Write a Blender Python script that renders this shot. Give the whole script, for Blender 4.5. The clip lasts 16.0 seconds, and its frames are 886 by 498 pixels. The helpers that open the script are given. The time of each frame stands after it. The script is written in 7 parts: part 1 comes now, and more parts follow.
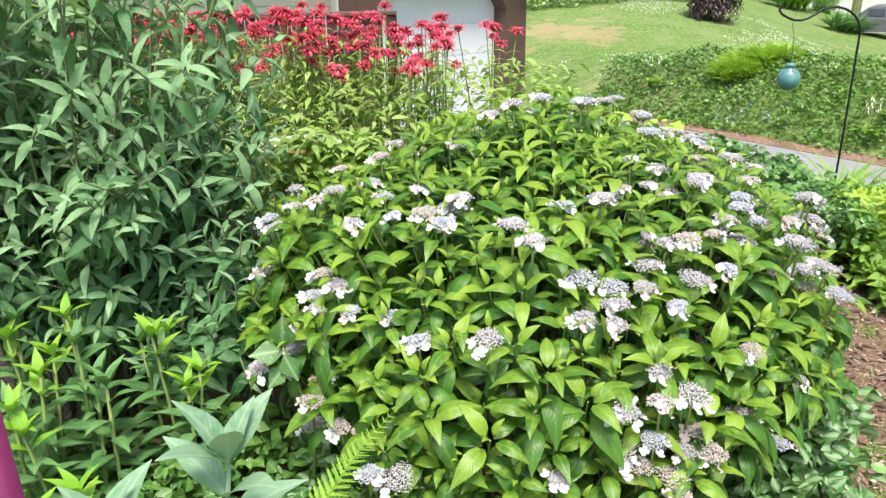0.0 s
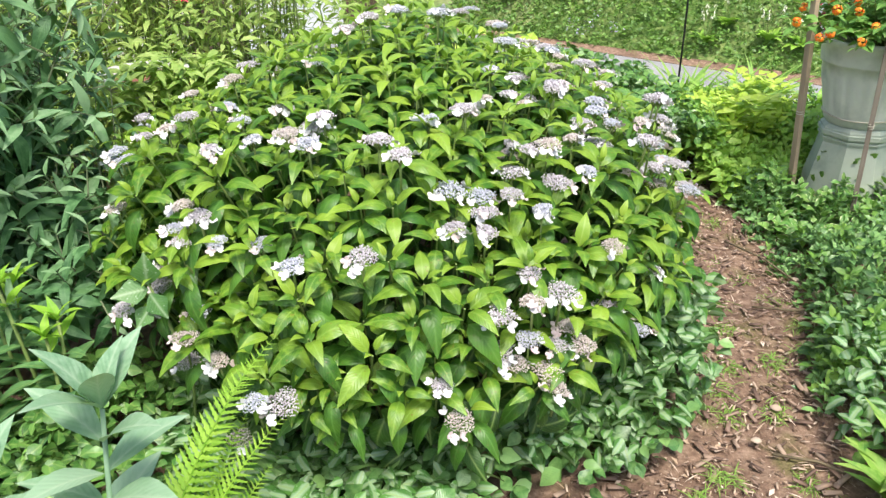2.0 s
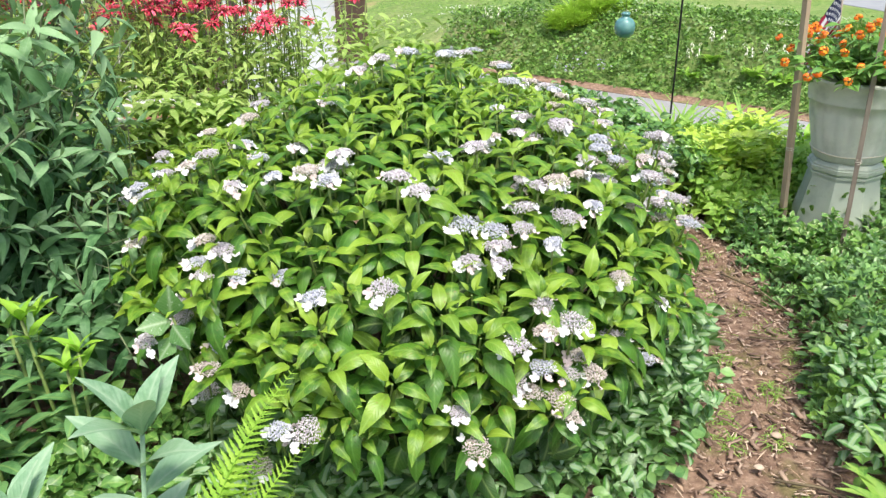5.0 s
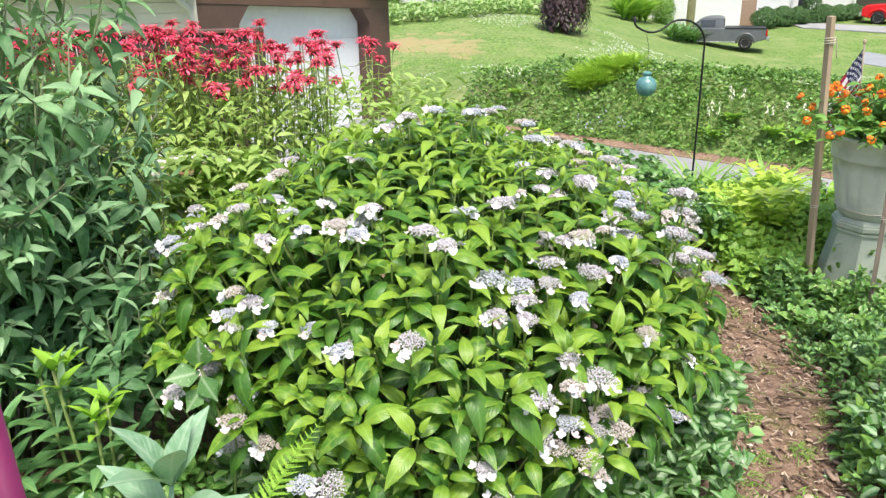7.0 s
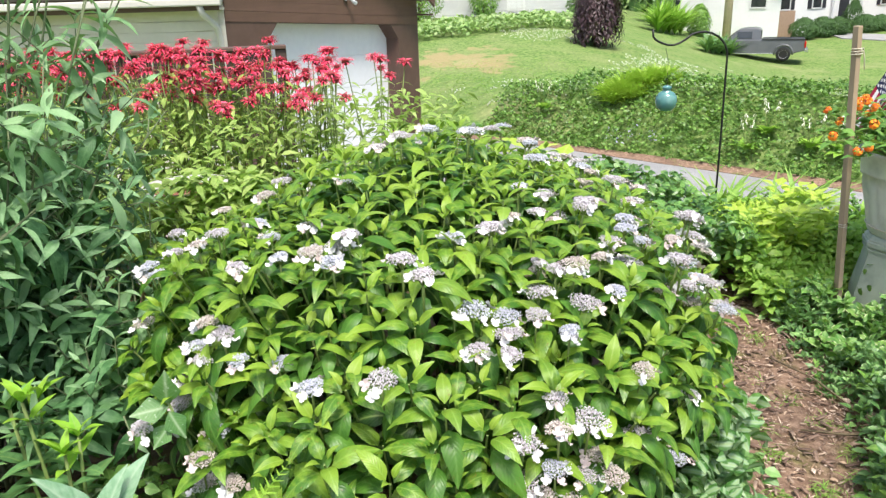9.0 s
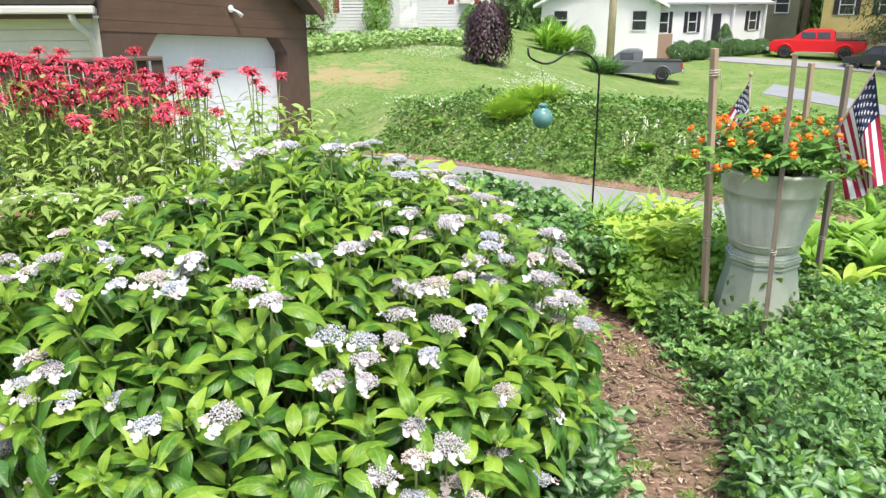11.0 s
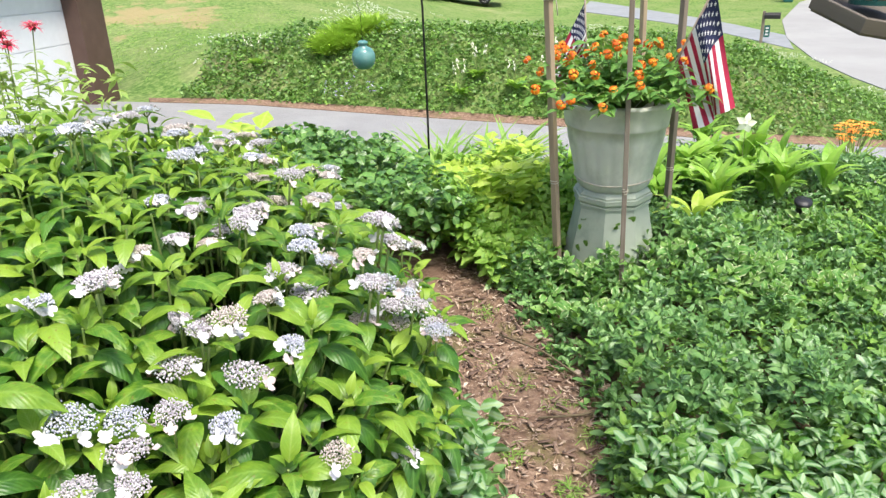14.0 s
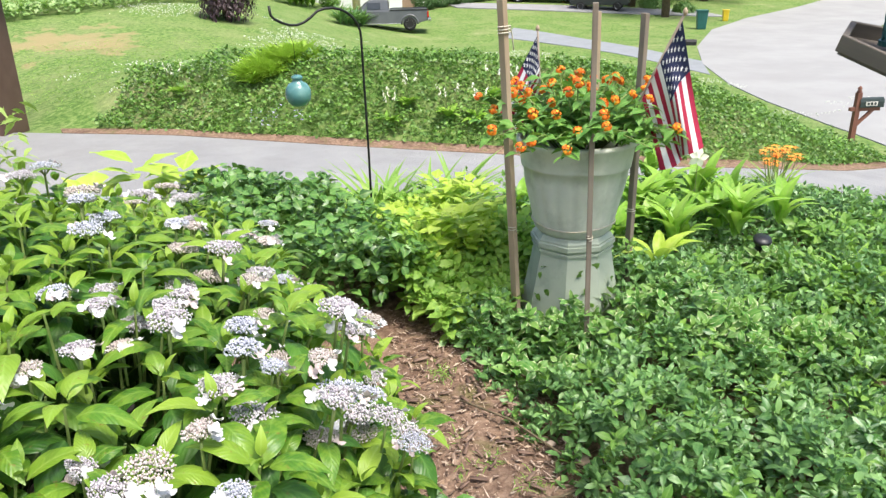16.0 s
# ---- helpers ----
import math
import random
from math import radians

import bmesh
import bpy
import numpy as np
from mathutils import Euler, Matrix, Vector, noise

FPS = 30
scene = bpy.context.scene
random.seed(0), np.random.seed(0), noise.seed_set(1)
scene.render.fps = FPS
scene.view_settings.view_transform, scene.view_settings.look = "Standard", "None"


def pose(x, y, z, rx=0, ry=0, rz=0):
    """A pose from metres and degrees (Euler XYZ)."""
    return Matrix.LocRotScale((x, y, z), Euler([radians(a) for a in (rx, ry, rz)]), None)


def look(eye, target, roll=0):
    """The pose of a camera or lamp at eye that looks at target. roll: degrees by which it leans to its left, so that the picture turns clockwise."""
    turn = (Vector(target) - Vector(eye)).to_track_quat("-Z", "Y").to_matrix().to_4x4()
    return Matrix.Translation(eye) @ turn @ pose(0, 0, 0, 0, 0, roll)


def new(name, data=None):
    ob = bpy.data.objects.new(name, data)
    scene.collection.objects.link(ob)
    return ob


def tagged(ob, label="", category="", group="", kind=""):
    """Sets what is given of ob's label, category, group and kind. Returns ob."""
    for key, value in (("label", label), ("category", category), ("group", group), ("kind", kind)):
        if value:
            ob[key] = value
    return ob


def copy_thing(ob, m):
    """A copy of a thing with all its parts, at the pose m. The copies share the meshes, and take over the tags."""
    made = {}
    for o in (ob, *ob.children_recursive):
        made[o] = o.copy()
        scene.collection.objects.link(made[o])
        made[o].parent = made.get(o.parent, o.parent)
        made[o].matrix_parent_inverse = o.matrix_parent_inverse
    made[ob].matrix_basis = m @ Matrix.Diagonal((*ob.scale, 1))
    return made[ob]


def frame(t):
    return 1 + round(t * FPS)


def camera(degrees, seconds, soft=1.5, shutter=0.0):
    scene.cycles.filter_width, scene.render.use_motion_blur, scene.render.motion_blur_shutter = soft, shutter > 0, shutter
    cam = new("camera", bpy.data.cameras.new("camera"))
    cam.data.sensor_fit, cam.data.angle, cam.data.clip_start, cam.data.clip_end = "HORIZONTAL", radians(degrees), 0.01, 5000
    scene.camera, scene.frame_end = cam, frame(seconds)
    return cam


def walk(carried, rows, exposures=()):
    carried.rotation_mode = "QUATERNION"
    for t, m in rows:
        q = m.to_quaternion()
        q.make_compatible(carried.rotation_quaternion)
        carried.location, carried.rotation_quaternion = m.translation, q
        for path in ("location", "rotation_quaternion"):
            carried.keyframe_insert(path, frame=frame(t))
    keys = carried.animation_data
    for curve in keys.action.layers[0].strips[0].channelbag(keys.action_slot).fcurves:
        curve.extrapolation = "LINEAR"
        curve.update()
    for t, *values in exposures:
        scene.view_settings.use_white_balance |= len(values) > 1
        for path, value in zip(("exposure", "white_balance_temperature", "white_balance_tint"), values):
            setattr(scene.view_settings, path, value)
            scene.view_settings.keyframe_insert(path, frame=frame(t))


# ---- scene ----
cam = camera(60.7, 16.0, 1.4)
PATH = [
    (0, (0.192, 0.147, 1.425), (0.053, 2.009, 0.709), -0.90),
    (0.5, (0.214, 0.142, 1.412), (0.187, 1.986, 0.637), -1.02),
    (1, (0.241, 0.159, 1.400), (0.311, 1.987, 0.591), -0.72),
    (1.5, (0.236, 0.168, 1.394), (0.388, 1.969, 0.538), -0.10),
    (2, (0.187, 0.148, 1.407), (0.389, 1.921, 0.504), -0.99),
    (2.5, (0.153, 0.133, 1.410), (0.407, 1.889, 0.486), -1.06),
    (3, (0.123, 0.130, 1.411), (0.401, 1.882, 0.486), -0.47),
    (3.5, (0.120, 0.132, 1.416), (0.381, 1.896, 0.510), -0.40),
    (4, (0.127, 0.127, 1.419), (0.378, 1.904, 0.538), -0.37),
    (4.5, (0.125, 0.112, 1.427), (0.372, 1.902, 0.571), -0.51),
    (7, (0.106, 0.085, 1.437), (0.301, 1.953, 0.749), -0.90),
    (7.5, (0.103, 0.086, 1.431), (0.292, 1.957, 0.751), -0.69),
    (8, (0.139, 0.119, 1.434), (0.296, 1.994, 0.754), -1.46),
    (8.5, (0.194, 0.166, 1.430), (0.311, 2.051, 0.770), -1.75),
    (9, (0.230, 0.183, 1.428), (0.336, 2.071, 0.777), -1.77),
    (9.2, (0.241, 0.186, 1.434), (0.434, 2.067, 0.782), -1.01),
    (11.3, (0.326, 0.244, 1.417), (0.713, 2.107, 0.800), -0.48),
    (11.5, (0.325, 0.257, 1.416), (0.728, 2.115, 0.796), -0.97),
    (12, (0.314, 0.327, 1.425), (0.874, 2.146, 0.811), -2.03),
    (12.5, (0.301, 0.387, 1.416), (1.006, 2.155, 0.802), -2.48),
    (13, (0.357, 0.466, 1.386), (1.133, 2.191, 0.733), -2.06),
    (13.5, (0.467, 0.562, 1.403), (1.220, 2.262, 0.666), -1.67),
    (14, (0.499, 0.632, 1.398), (1.235, 2.317, 0.611), -1.91),
    (14.5, (0.495, 0.758, 1.398), (1.275, 2.424, 0.613), -3.42),
    (15, (0.488, 0.854, 1.383), (1.339, 2.490, 0.610), -4.50),
    (15.5, (0.517, 0.908, 1.385), (1.417, 2.525, 0.627), -3.31),
    (16, (0.555, 0.923, 1.398), (1.468, 2.544, 0.664), -1.18),
]
walk(cam, [(t, look(eye, target, roll)) for t, eye, target, roll in PATH])

# ---- light ----
world = bpy.data.worlds.new("world")
scene.world = world
world.use_nodes = True
wn = world.node_tree.nodes
sky = wn.new("ShaderNodeTexSky")
sky.sky_type = "NISHITA"
sky.sun_disc = False
sky.sun_elevation = radians(64)
sky.sun_rotation = radians(200)
sky.air_density, sky.dust_density, sky.ozone_density = 1.0, 3.0, 1.0
wn["Background"].inputs["Strength"].default_value = 0.137
world.node_tree.links.new(sky.outputs["Color"], wn["Background"].inputs["Color"])
sun = new("sun", bpy.data.lights.new("sun", "SUN"))
sun.data.energy, sun.data.angle, sun.data.color = 3.1, radians(16), (1.0, 0.95, 0.86)
sun.matrix_world = look((0, 0, 30), (-4.33, 12.42, 3.04))
scene.view_settings.exposure = 0.87


# ---- materials ----
def shader(name):
    m = bpy.data.materials.new(name)
    m.use_nodes = True
    nt = m.node_tree
    return m, nt.nodes, nt.links, nt.nodes["Principled BSDF"]


def mixed(nodes, links, fac, a, b, mode="MIX"):
    """A colour mix; a, b and fac are sockets or values."""
    n = nodes.new("ShaderNodeMix")
    n.data_type, n.blend_type = "RGBA", mode
    for sock, v in ((n.inputs[0], fac), (n.inputs[6], a), (n.inputs[7], b)):
        if isinstance(v, (int, float)):
            sock.default_value = v
        elif isinstance(v, tuple):
            sock.default_value = (*v, 1)
        else:
            links.new(v, sock)
    return n.outputs[2]


def noisy(nodes, links, scale, detail=4, rough=0.6, coords=None):
    n = nodes.new("ShaderNodeTexNoise")
    n.inputs["Scale"].default_value, n.inputs["Detail"].default_value, n.inputs["Roughness"].default_value = scale, detail, rough
    if coords is None:
        tc = nodes.new("ShaderNodeNewGeometry")
        coords = tc.outputs["Position"]
    links.new(coords, n.inputs["Vector"])
    return n.outputs["Fac"]


def ramp(nodes, links, fac, stops):
    n = nodes.new("ShaderNodeValToRGB")
    e = n.color_ramp.elements
    while len(e) < len(stops):
        e.new(0.5)
    for k, (p, c) in zip(e, stops):
        k.position, k.color = p, ((*c, 1) if isinstance(c, tuple) else (c, c, c, 1))
    links.new(fac, n.inputs[0])
    return n.outputs[0]


def arith(nodes, links, op, a, b=0.0):
    n = nodes.new("ShaderNodeMath")
    n.operation = op
    for sock, v in ((n.inputs[0], a), (n.inputs[1], b)):
        if isinstance(v, (int, float)):
            sock.default_value = v
        else:
            links.new(v, sock)
    return n.outputs[0]


def bumped(nodes, links, bsdf, height, strength=0.4, dist=0.01):
    b = nodes.new("ShaderNodeBump")
    b.inputs["Strength"].default_value, b.inputs["Distance"].default_value = strength, dist
    links.new(height, b.inputs["Height"])
    links.new(b.outputs["Normal"], bsdf.inputs["Normal"])


def chance(nodes, links):
    """A number of its own for every leaf, whether it is an object or an island of a joined mesh."""
    a = nodes.new("ShaderNodeObjectInfo").outputs["Random"]
    b = nodes.new("ShaderNodeNewGeometry").outputs["Random Per Island"]
    return arith(nodes, links, "FRACT", arith(nodes, links, "ADD", a, b))


def leaf_material(name, dark, mid, light, rough=0.45, glow=0.28, rib=(0.3, 0.42, 0.12), rib_amount=0.35, blotch=None, edge=None, spots=None, spec=0.4):
    """A leaf: a tone of its own, a paler midrib and veins, some light let through; blotch: pale middle, edge: pale margin."""
    m, nodes, links, bsdf = shader(name)
    r = chance(nodes, links)
    col = ramp(nodes, links, r, [(0.0, dark), (0.5, mid), (1.0, light)])
    uv = nodes.new("ShaderNodeUVMap")
    sep = nodes.new("ShaderNodeSeparateXYZ")
    links.new(uv.outputs[0], sep.inputs[0])
    side = arith(nodes, links, "ABSOLUTE", arith(nodes, links, "SUBTRACT", sep.outputs[0], 0.5))
    g = noisy(nodes, links, 55, 3)
    col = mixed(nodes, links, ramp(nodes, links, g, [(0.42, 0.0), (0.62, 0.6)]), col, light)
    big = noisy(nodes, links, 5.0, 2)
    col = mixed(nodes, links, ramp(nodes, links, big, [(0.4, 0.0), (0.7, 0.45)]), col, dark)
    if spots:
        col = mixed(nodes, links, ramp(nodes, links, noisy(nodes, links, 140, 2), [(0.63, 0.0), (0.71, 0.7)]), col, spots)
    wave = nodes.new("ShaderNodeTexWave")
    wave.inputs["Scale"].default_value, wave.inputs["Distortion"].default_value = 2.9, 1.6
    comb = nodes.new("ShaderNodeCombineXYZ")
    links.new(arith(nodes, links, "SUBTRACT", sep.outputs[1], arith(nodes, links, "MULTIPLY", side, 0.7)), comb.inputs[0])
    links.new(comb.outputs[0], wave.inputs["Vector"])
    if blotch:
        k = arith(nodes, links, "SUBTRACT", 0.4, arith(nodes, links, "ADD", side, arith(nodes, links, "MULTIPLY", g, 0.25)))
        col = mixed(nodes, links, ramp(nodes, links, k, [(0.04, 0.0), (0.16, 0.75)]), col, blotch)
    if edge:
        k = arith(nodes, links, "ADD", side, arith(nodes, links, "MULTIPLY", g, 0.25))
        col = mixed(nodes, links, ramp(nodes, links, k, [(0.42, 0.0), (0.5, 0.9)]), col, edge)
    vein = ramp(nodes, links, side, [(0.0, rib_amount + 0.25), (0.05, rib_amount * 0.5), (0.09, 0.0)])
    col = mixed(nodes, links, vein, col, rib)
    col = mixed(nodes, links, ramp(nodes, links, wave.outputs["Fac"], [(0.75, 0.0), (1.0, 0.09)]), col, rib)
    links.new(col, bsdf.inputs["Base Color"])
    bsdf.inputs["Roughness"].default_value = rough
    bsdf.inputs["Specular IOR Level"].default_value = spec
    bumped(nodes, links, bsdf, arith(nodes, links, "ADD", arith(nodes, links, "MULTIPLY", wave.outputs["Fac"], -0.45), g), 0.38, 0.0018)
    tr = nodes.new("ShaderNodeBsdfTranslucent")
    links.new(mixed(nodes, links, 0.5, col, (0.3, 0.5, 0.05)), tr.inputs["Color"])
    mix = nodes.new("ShaderNodeMixShader")
    mix.inputs[0].default_value = glow
    links.new(bsdf.outputs[0], mix.inputs[1])
    links.new(tr.outputs[0], mix.inputs[2])
    links.new(mix.outputs[0], nodes["Material Output"].inputs[0])
    return m


def surface(name, a, b, scale, rough=0.7, metal=0.0, bump=0.3, dist=0.004, fine=None, stain=None, stain_scale=1.5, spec=0.4):
    """Two tones broken up by noise, a fine grain, and stains with a shape of their own."""
    m, nodes, links, bsdf = shader(name)
    f = noisy(nodes, links, scale, 6)
    col = mixed(nodes, links, ramp(nodes, links, f, [(0.3, 0.0), (0.7, 1.0)]), a, b)
    h = noisy(nodes, links, fine or scale * 8, 4)
    col = mixed(nodes, links, arith(nodes, links, "MULTIPLY", h, 0.35), col, tuple(x * 0.55 for x in a))
    if stain:
        col = mixed(nodes, links, ramp(nodes, links, noisy(nodes, links, stain_scale, 5), [(0.5, 0.0), (0.68, 0.7)]), col, stain)
    links.new(col, bsdf.inputs["Base Color"])
    bsdf.inputs["Roughness"].default_value, bsdf.inputs["Metallic"].default_value = rough, metal
    bsdf.inputs["Specular IOR Level"].default_value = spec
    bumped(nodes, links, bsdf, h, bump, dist)
    return m


def wood_material(name, a, b, rough=0.75, along="Z", grain=60):
    m, nodes, links, bsdf = shader(name)
    tc = nodes.new("ShaderNodeTexCoord")
    mp = nodes.new("ShaderNodeMapping")
    mp.inputs["Scale"].default_value = {"X": (0.06, 1, 1), "Y": (1, 0.06, 1), "Z": (1, 1, 0.06)}[along]
    links.new(tc.outputs["Object"], mp.inputs["Vector"])
    f = noisy(nodes, links, grain, 5, 0.65, mp.outputs[0])
    col = ramp(nodes, links, f, [(0.3, a), (0.7, b)])
    col = mixed(nodes, links, ramp(nodes, links, noisy(nodes, links, 3.0, 4), [(0.45, 0.0), (0.75, 0.5)]), col, tuple(x * 0.6 for x in a))
    r = nodes.new("ShaderNodeObjectInfo").outputs["Random"]
    col = mixed(nodes, links, arith(nodes, links, "MULTIPLY", r, 0.25), col, b)
    links.new(col, bsdf.inputs["Base Color"])
    bsdf.inputs["Roughness"].default_value = rough
    bumped(nodes, links, bsdf, f, 0.4, 0.002)
    return m


M = {}
M["hydrangea_leaf"] = leaf_material("hydrangea_leaf", (0.036, 0.125, 0.01), (0.085, 0.21, 0.018), (0.27, 0.41, 0.042), 0.38, 0.24, rib=(0.3, 0.46, 0.1), rib_amount=0.2, spots=(0.2, 0.13, 0.03))
# older lower leaves: darker green, deepened further to paint shade into the gaps
M["hydrangea_old_shaded"] = leaf_material("hydrangea_old_shaded", (0.026, 0.09, 0.011), (0.046, 0.142, 0.016), (0.09, 0.215, 0.024), 0.4, 0.14, rib=(0.16, 0.31, 0.07), rib_amount=0.2, spots=(0.12, 0.1, 0.03))
M["hydrangea_young"] = leaf_material("hydrangea_young", (0.17, 0.31, 0.03), (0.24, 0.4, 0.034), (0.33, 0.47, 0.058), 0.4, 0.35, rib=(0.42, 0.56, 0.14), rib_amount=0.2)
# inner leaves: the mound's gap shade is put into this near-black green
M["hydrangea_inner_shaded"] = leaf_material("hydrangea_inner_shaded", (0.014, 0.05, 0.007), (0.024, 0.08, 0.011), (0.045, 0.12, 0.016), 0.5, 0.08)
M["buddleia_leaf"] = leaf_material("buddleia_leaf", (0.034, 0.108, 0.036), (0.066, 0.17, 0.06), (0.15, 0.3, 0.12), 0.55, 0.16, rib=(0.14, 0.27, 0.11), rib_amount=0.15)
M["buddleia_tip"] = leaf_material("buddleia_tip", (0.14, 0.29, 0.115), (0.21, 0.39, 0.165), (0.34, 0.5, 0.28), 0.65, 0.25, rib=(0.3, 0.44, 0.24), rib_amount=0.2)
M["silver_leaf"] = leaf_material("silver_leaf", (0.16, 0.30, 0.17), (0.22, 0.37, 0.22), (0.32, 0.46, 0.31), 0.7, 0.2, rib=(0.4, 0.52, 0.36))
M["phlox_leaf"] = leaf_material("phlox_leaf", (0.06, 0.165, 0.06), (0.098, 0.24, 0.082), (0.17, 0.35, 0.125), 0.5, 0.25)
M["shoot_leaf"] = leaf_material("shoot_leaf", (0.2, 0.46, 0.03), (0.27, 0.55, 0.04), (0.36, 0.6, 0.06), 0.5, 0.35)
M["bee_balm_leaf"] = leaf_material("bee_balm_leaf", (0.22, 0.38, 0.07), (0.34, 0.5, 0.115), (0.48, 0.6, 0.19), 0.55, 0.38, rib_amount=0.15, spots=(0.25, 0.14, 0.05))
M["vinca_leaf"] = leaf_material("vinca_leaf", (0.03, 0.105, 0.03), (0.085, 0.215, 0.058), (0.26, 0.45, 0.14), 0.3, 0.2, rib=(0.16, 0.3, 0.1), spec=0.5)
M["pachysandra_leaf"] = leaf_material("pachysandra_leaf", (0.07, 0.2, 0.03), (0.12, 0.28, 0.04), (0.24, 0.42, 0.07), 0.4, 0.25)
M["fresh_leaf"] = leaf_material("fresh_leaf", (0.16, 0.36, 0.045), (0.28, 0.51, 0.075), (0.45, 0.65, 0.13), 0.4, 0.4)
M["dark_ivy_leaf"] = leaf_material("dark_ivy_leaf", (0.022, 0.085, 0.016), (0.05, 0.155, 0.03), (0.17, 0.35, 0.075), 0.3, 0.18, spec=0.5)
M["lamium_leaf"] = leaf_material("lamium_leaf", (0.03, 0.12, 0.02), (0.058, 0.18, 0.034), (0.11, 0.27, 0.055), 0.35, 0.2, spots=(0.36, 0.5, 0.3), blotch=(0.36, 0.5, 0.32))
M["crinkled_leaf"] = leaf_material("crinkled_leaf", (0.04, 0.13, 0.03), (0.07, 0.19, 0.045), (0.12, 0.26, 0.07), 0.45, 0.22, spots=(0.44, 0.54, 0.38), rib=(0.4, 0.5, 0.32))
M["variegated_leaf"] = leaf_material("variegated_leaf", (0.05, 0.2, 0.03), (0.1, 0.28, 0.05), (0.2, 0.36, 0.08), 0.4, 0.25, edge=(0.6, 0.66, 0.36))
M["ivy_leaf"] = leaf_material("ivy_leaf", (0.05, 0.15, 0.03), (0.11, 0.25, 0.05), (0.25, 0.42, 0.09), 0.4, 0.22)
M["bank_leaf"] = leaf_material("bank_leaf", (0.022, 0.078, 0.014), (0.056, 0.155, 0.025), (0.2, 0.38, 0.065), 0.4, 0.2)
M["hosta_leaf"] = leaf_material("hosta_leaf", (0.36, 0.55, 0.045), (0.48, 0.66, 0.075), (0.6, 0.74, 0.14), 0.45, 0.4, rib=(0.6, 0.7, 0.2))
M["border_leaf"] = leaf_material("border_leaf", (0.16, 0.32, 0.07), (0.26, 0.42, 0.13), (0.45, 0.55, 0.27), 0.5, 0.3)
M["bank_fern"] = leaf_material("bank_fern", (0.3, 0.52, 0.05), (0.4, 0.62, 0.075), (0.52, 0.7, 0.11), 0.5, 0.4)
M["hedge_leaf"] = leaf_material("hedge_leaf", (0.02, 0.065, 0.016), (0.042, 0.11, 0.026), (0.085, 0.18, 0.045), 0.6, 0.12, rib=(0.05, 0.12, 0.03), rib_amount=0.1)
M["lily_leaf"] = leaf_material("lily_leaf", (0.16, 0.37, 0.035), (0.25, 0.49, 0.05), (0.37, 0.59, 0.09), 0.4, 0.35)
M["fern_leaf"] = leaf_material("fern_leaf", (0.2, 0.42, 0.035), (0.28, 0.52, 0.05), (0.4, 0.62, 0.08), 0.5, 0.38)
M["lantana_leaf"] = leaf_material("lantana_leaf", (0.05, 0.17, 0.03), (0.09, 0.25, 0.04), (0.18, 0.36, 0.07), 0.5, 0.25)
M["grass_blade"] = leaf_material("grass_blade", (0.12, 0.28, 0.04), (0.2, 0.4, 0.06), (0.34, 0.5, 0.1), 0.5, 0.3)
M["plum_leaf"] = leaf_material("plum_leaf", (0.018, 0.01, 0.014), (0.035, 0.018, 0.025), (0.075, 0.035, 0.045), 0.45, 0.1, rib=(0.09, 0.04, 0.05))
M["shrub_leaf"] = leaf_material("shrub_leaf", (0.04, 0.12, 0.025), (0.08, 0.19, 0.04), (0.15, 0.3, 0.07), 0.5, 0.2)
M["spruce_needle"] = leaf_material("spruce_needle", (0.012, 0.035, 0.012), (0.025, 0.06, 0.022), (0.05, 0.1, 0.035), 0.6, 0.1)
M["stem"] = surface("stem", (0.16, 0.26, 0.06), (0.26, 0.3, 0.1), 30, 0.6)
M["grey_stem"] = surface("grey_stem", (0.12, 0.16, 0.08), (0.2, 0.23, 0.13), 30, 0.8)
M["woody_stem"] = surface("woody_stem", (0.12, 0.1, 0.06), (0.22, 0.17, 0.1), 40, 0.85)
M["bark"] = surface("bark", (0.09, 0.065, 0.045), (0.19, 0.14, 0.1), 12, 0.9, bump=0.8, dist=0.02)
M["white_sepal"] = surface("white_sepal", (0.62, 0.615, 0.62), (0.73, 0.725, 0.72), 60, 0.55, bump=0.1)
M["pink_sepal"] = surface("pink_sepal", (0.58, 0.46, 0.46), (0.66, 0.58, 0.54), 60, 0.6, bump=0.1)


def floret_material(name, a, b, c):
    m, nodes, links, bsdf = shader(name)
    col = ramp(nodes, links, chance(nodes, links), [(0.0, a), (0.5, b), (1.0, c)])
    links.new(col, bsdf.inputs["Base Color"])
    bsdf.inputs["Roughness"].default_value = 0.7
    return m


M["floret_blue"] = floret_material("floret_blue", (0.36, 0.38, 0.47), (0.5, 0.51, 0.58), (0.66, 0.67, 0.72))
M["floret_mauve"] = floret_material("floret_mauve", (0.38, 0.34, 0.38), (0.52, 0.48, 0.51), (0.68, 0.65, 0.68))
M["floret_tan"] = floret_material("floret_tan", (0.42, 0.35, 0.32), (0.55, 0.48, 0.45), (0.7, 0.64, 0.6))
M["bee_balm_petal"] = floret_material("bee_balm_petal", (0.56, 0.016, 0.055), (0.72, 0.045, 0.115), (0.84, 0.15, 0.23))
M["bee_balm_heart"] = surface("bee_balm_heart", (0.16, 0.03, 0.03), (0.3, 0.07, 0.06), 60, 0.7)
M["lantana_petal"] = floret_material("lantana_petal", (0.76, 0.1, 0.01), (0.86, 0.2, 0.01), (0.9, 0.42, 0.02))
M["lily_petal"] = floret_material("lily_petal", (0.75, 0.18, 0.01), (0.85, 0.3, 0.03), (0.9, 0.4, 0.06))
M["cream_petal"] = floret_material("cream_petal", (0.72, 0.72, 0.55), (0.8, 0.8, 0.64), (0.85, 0.85, 0.75))
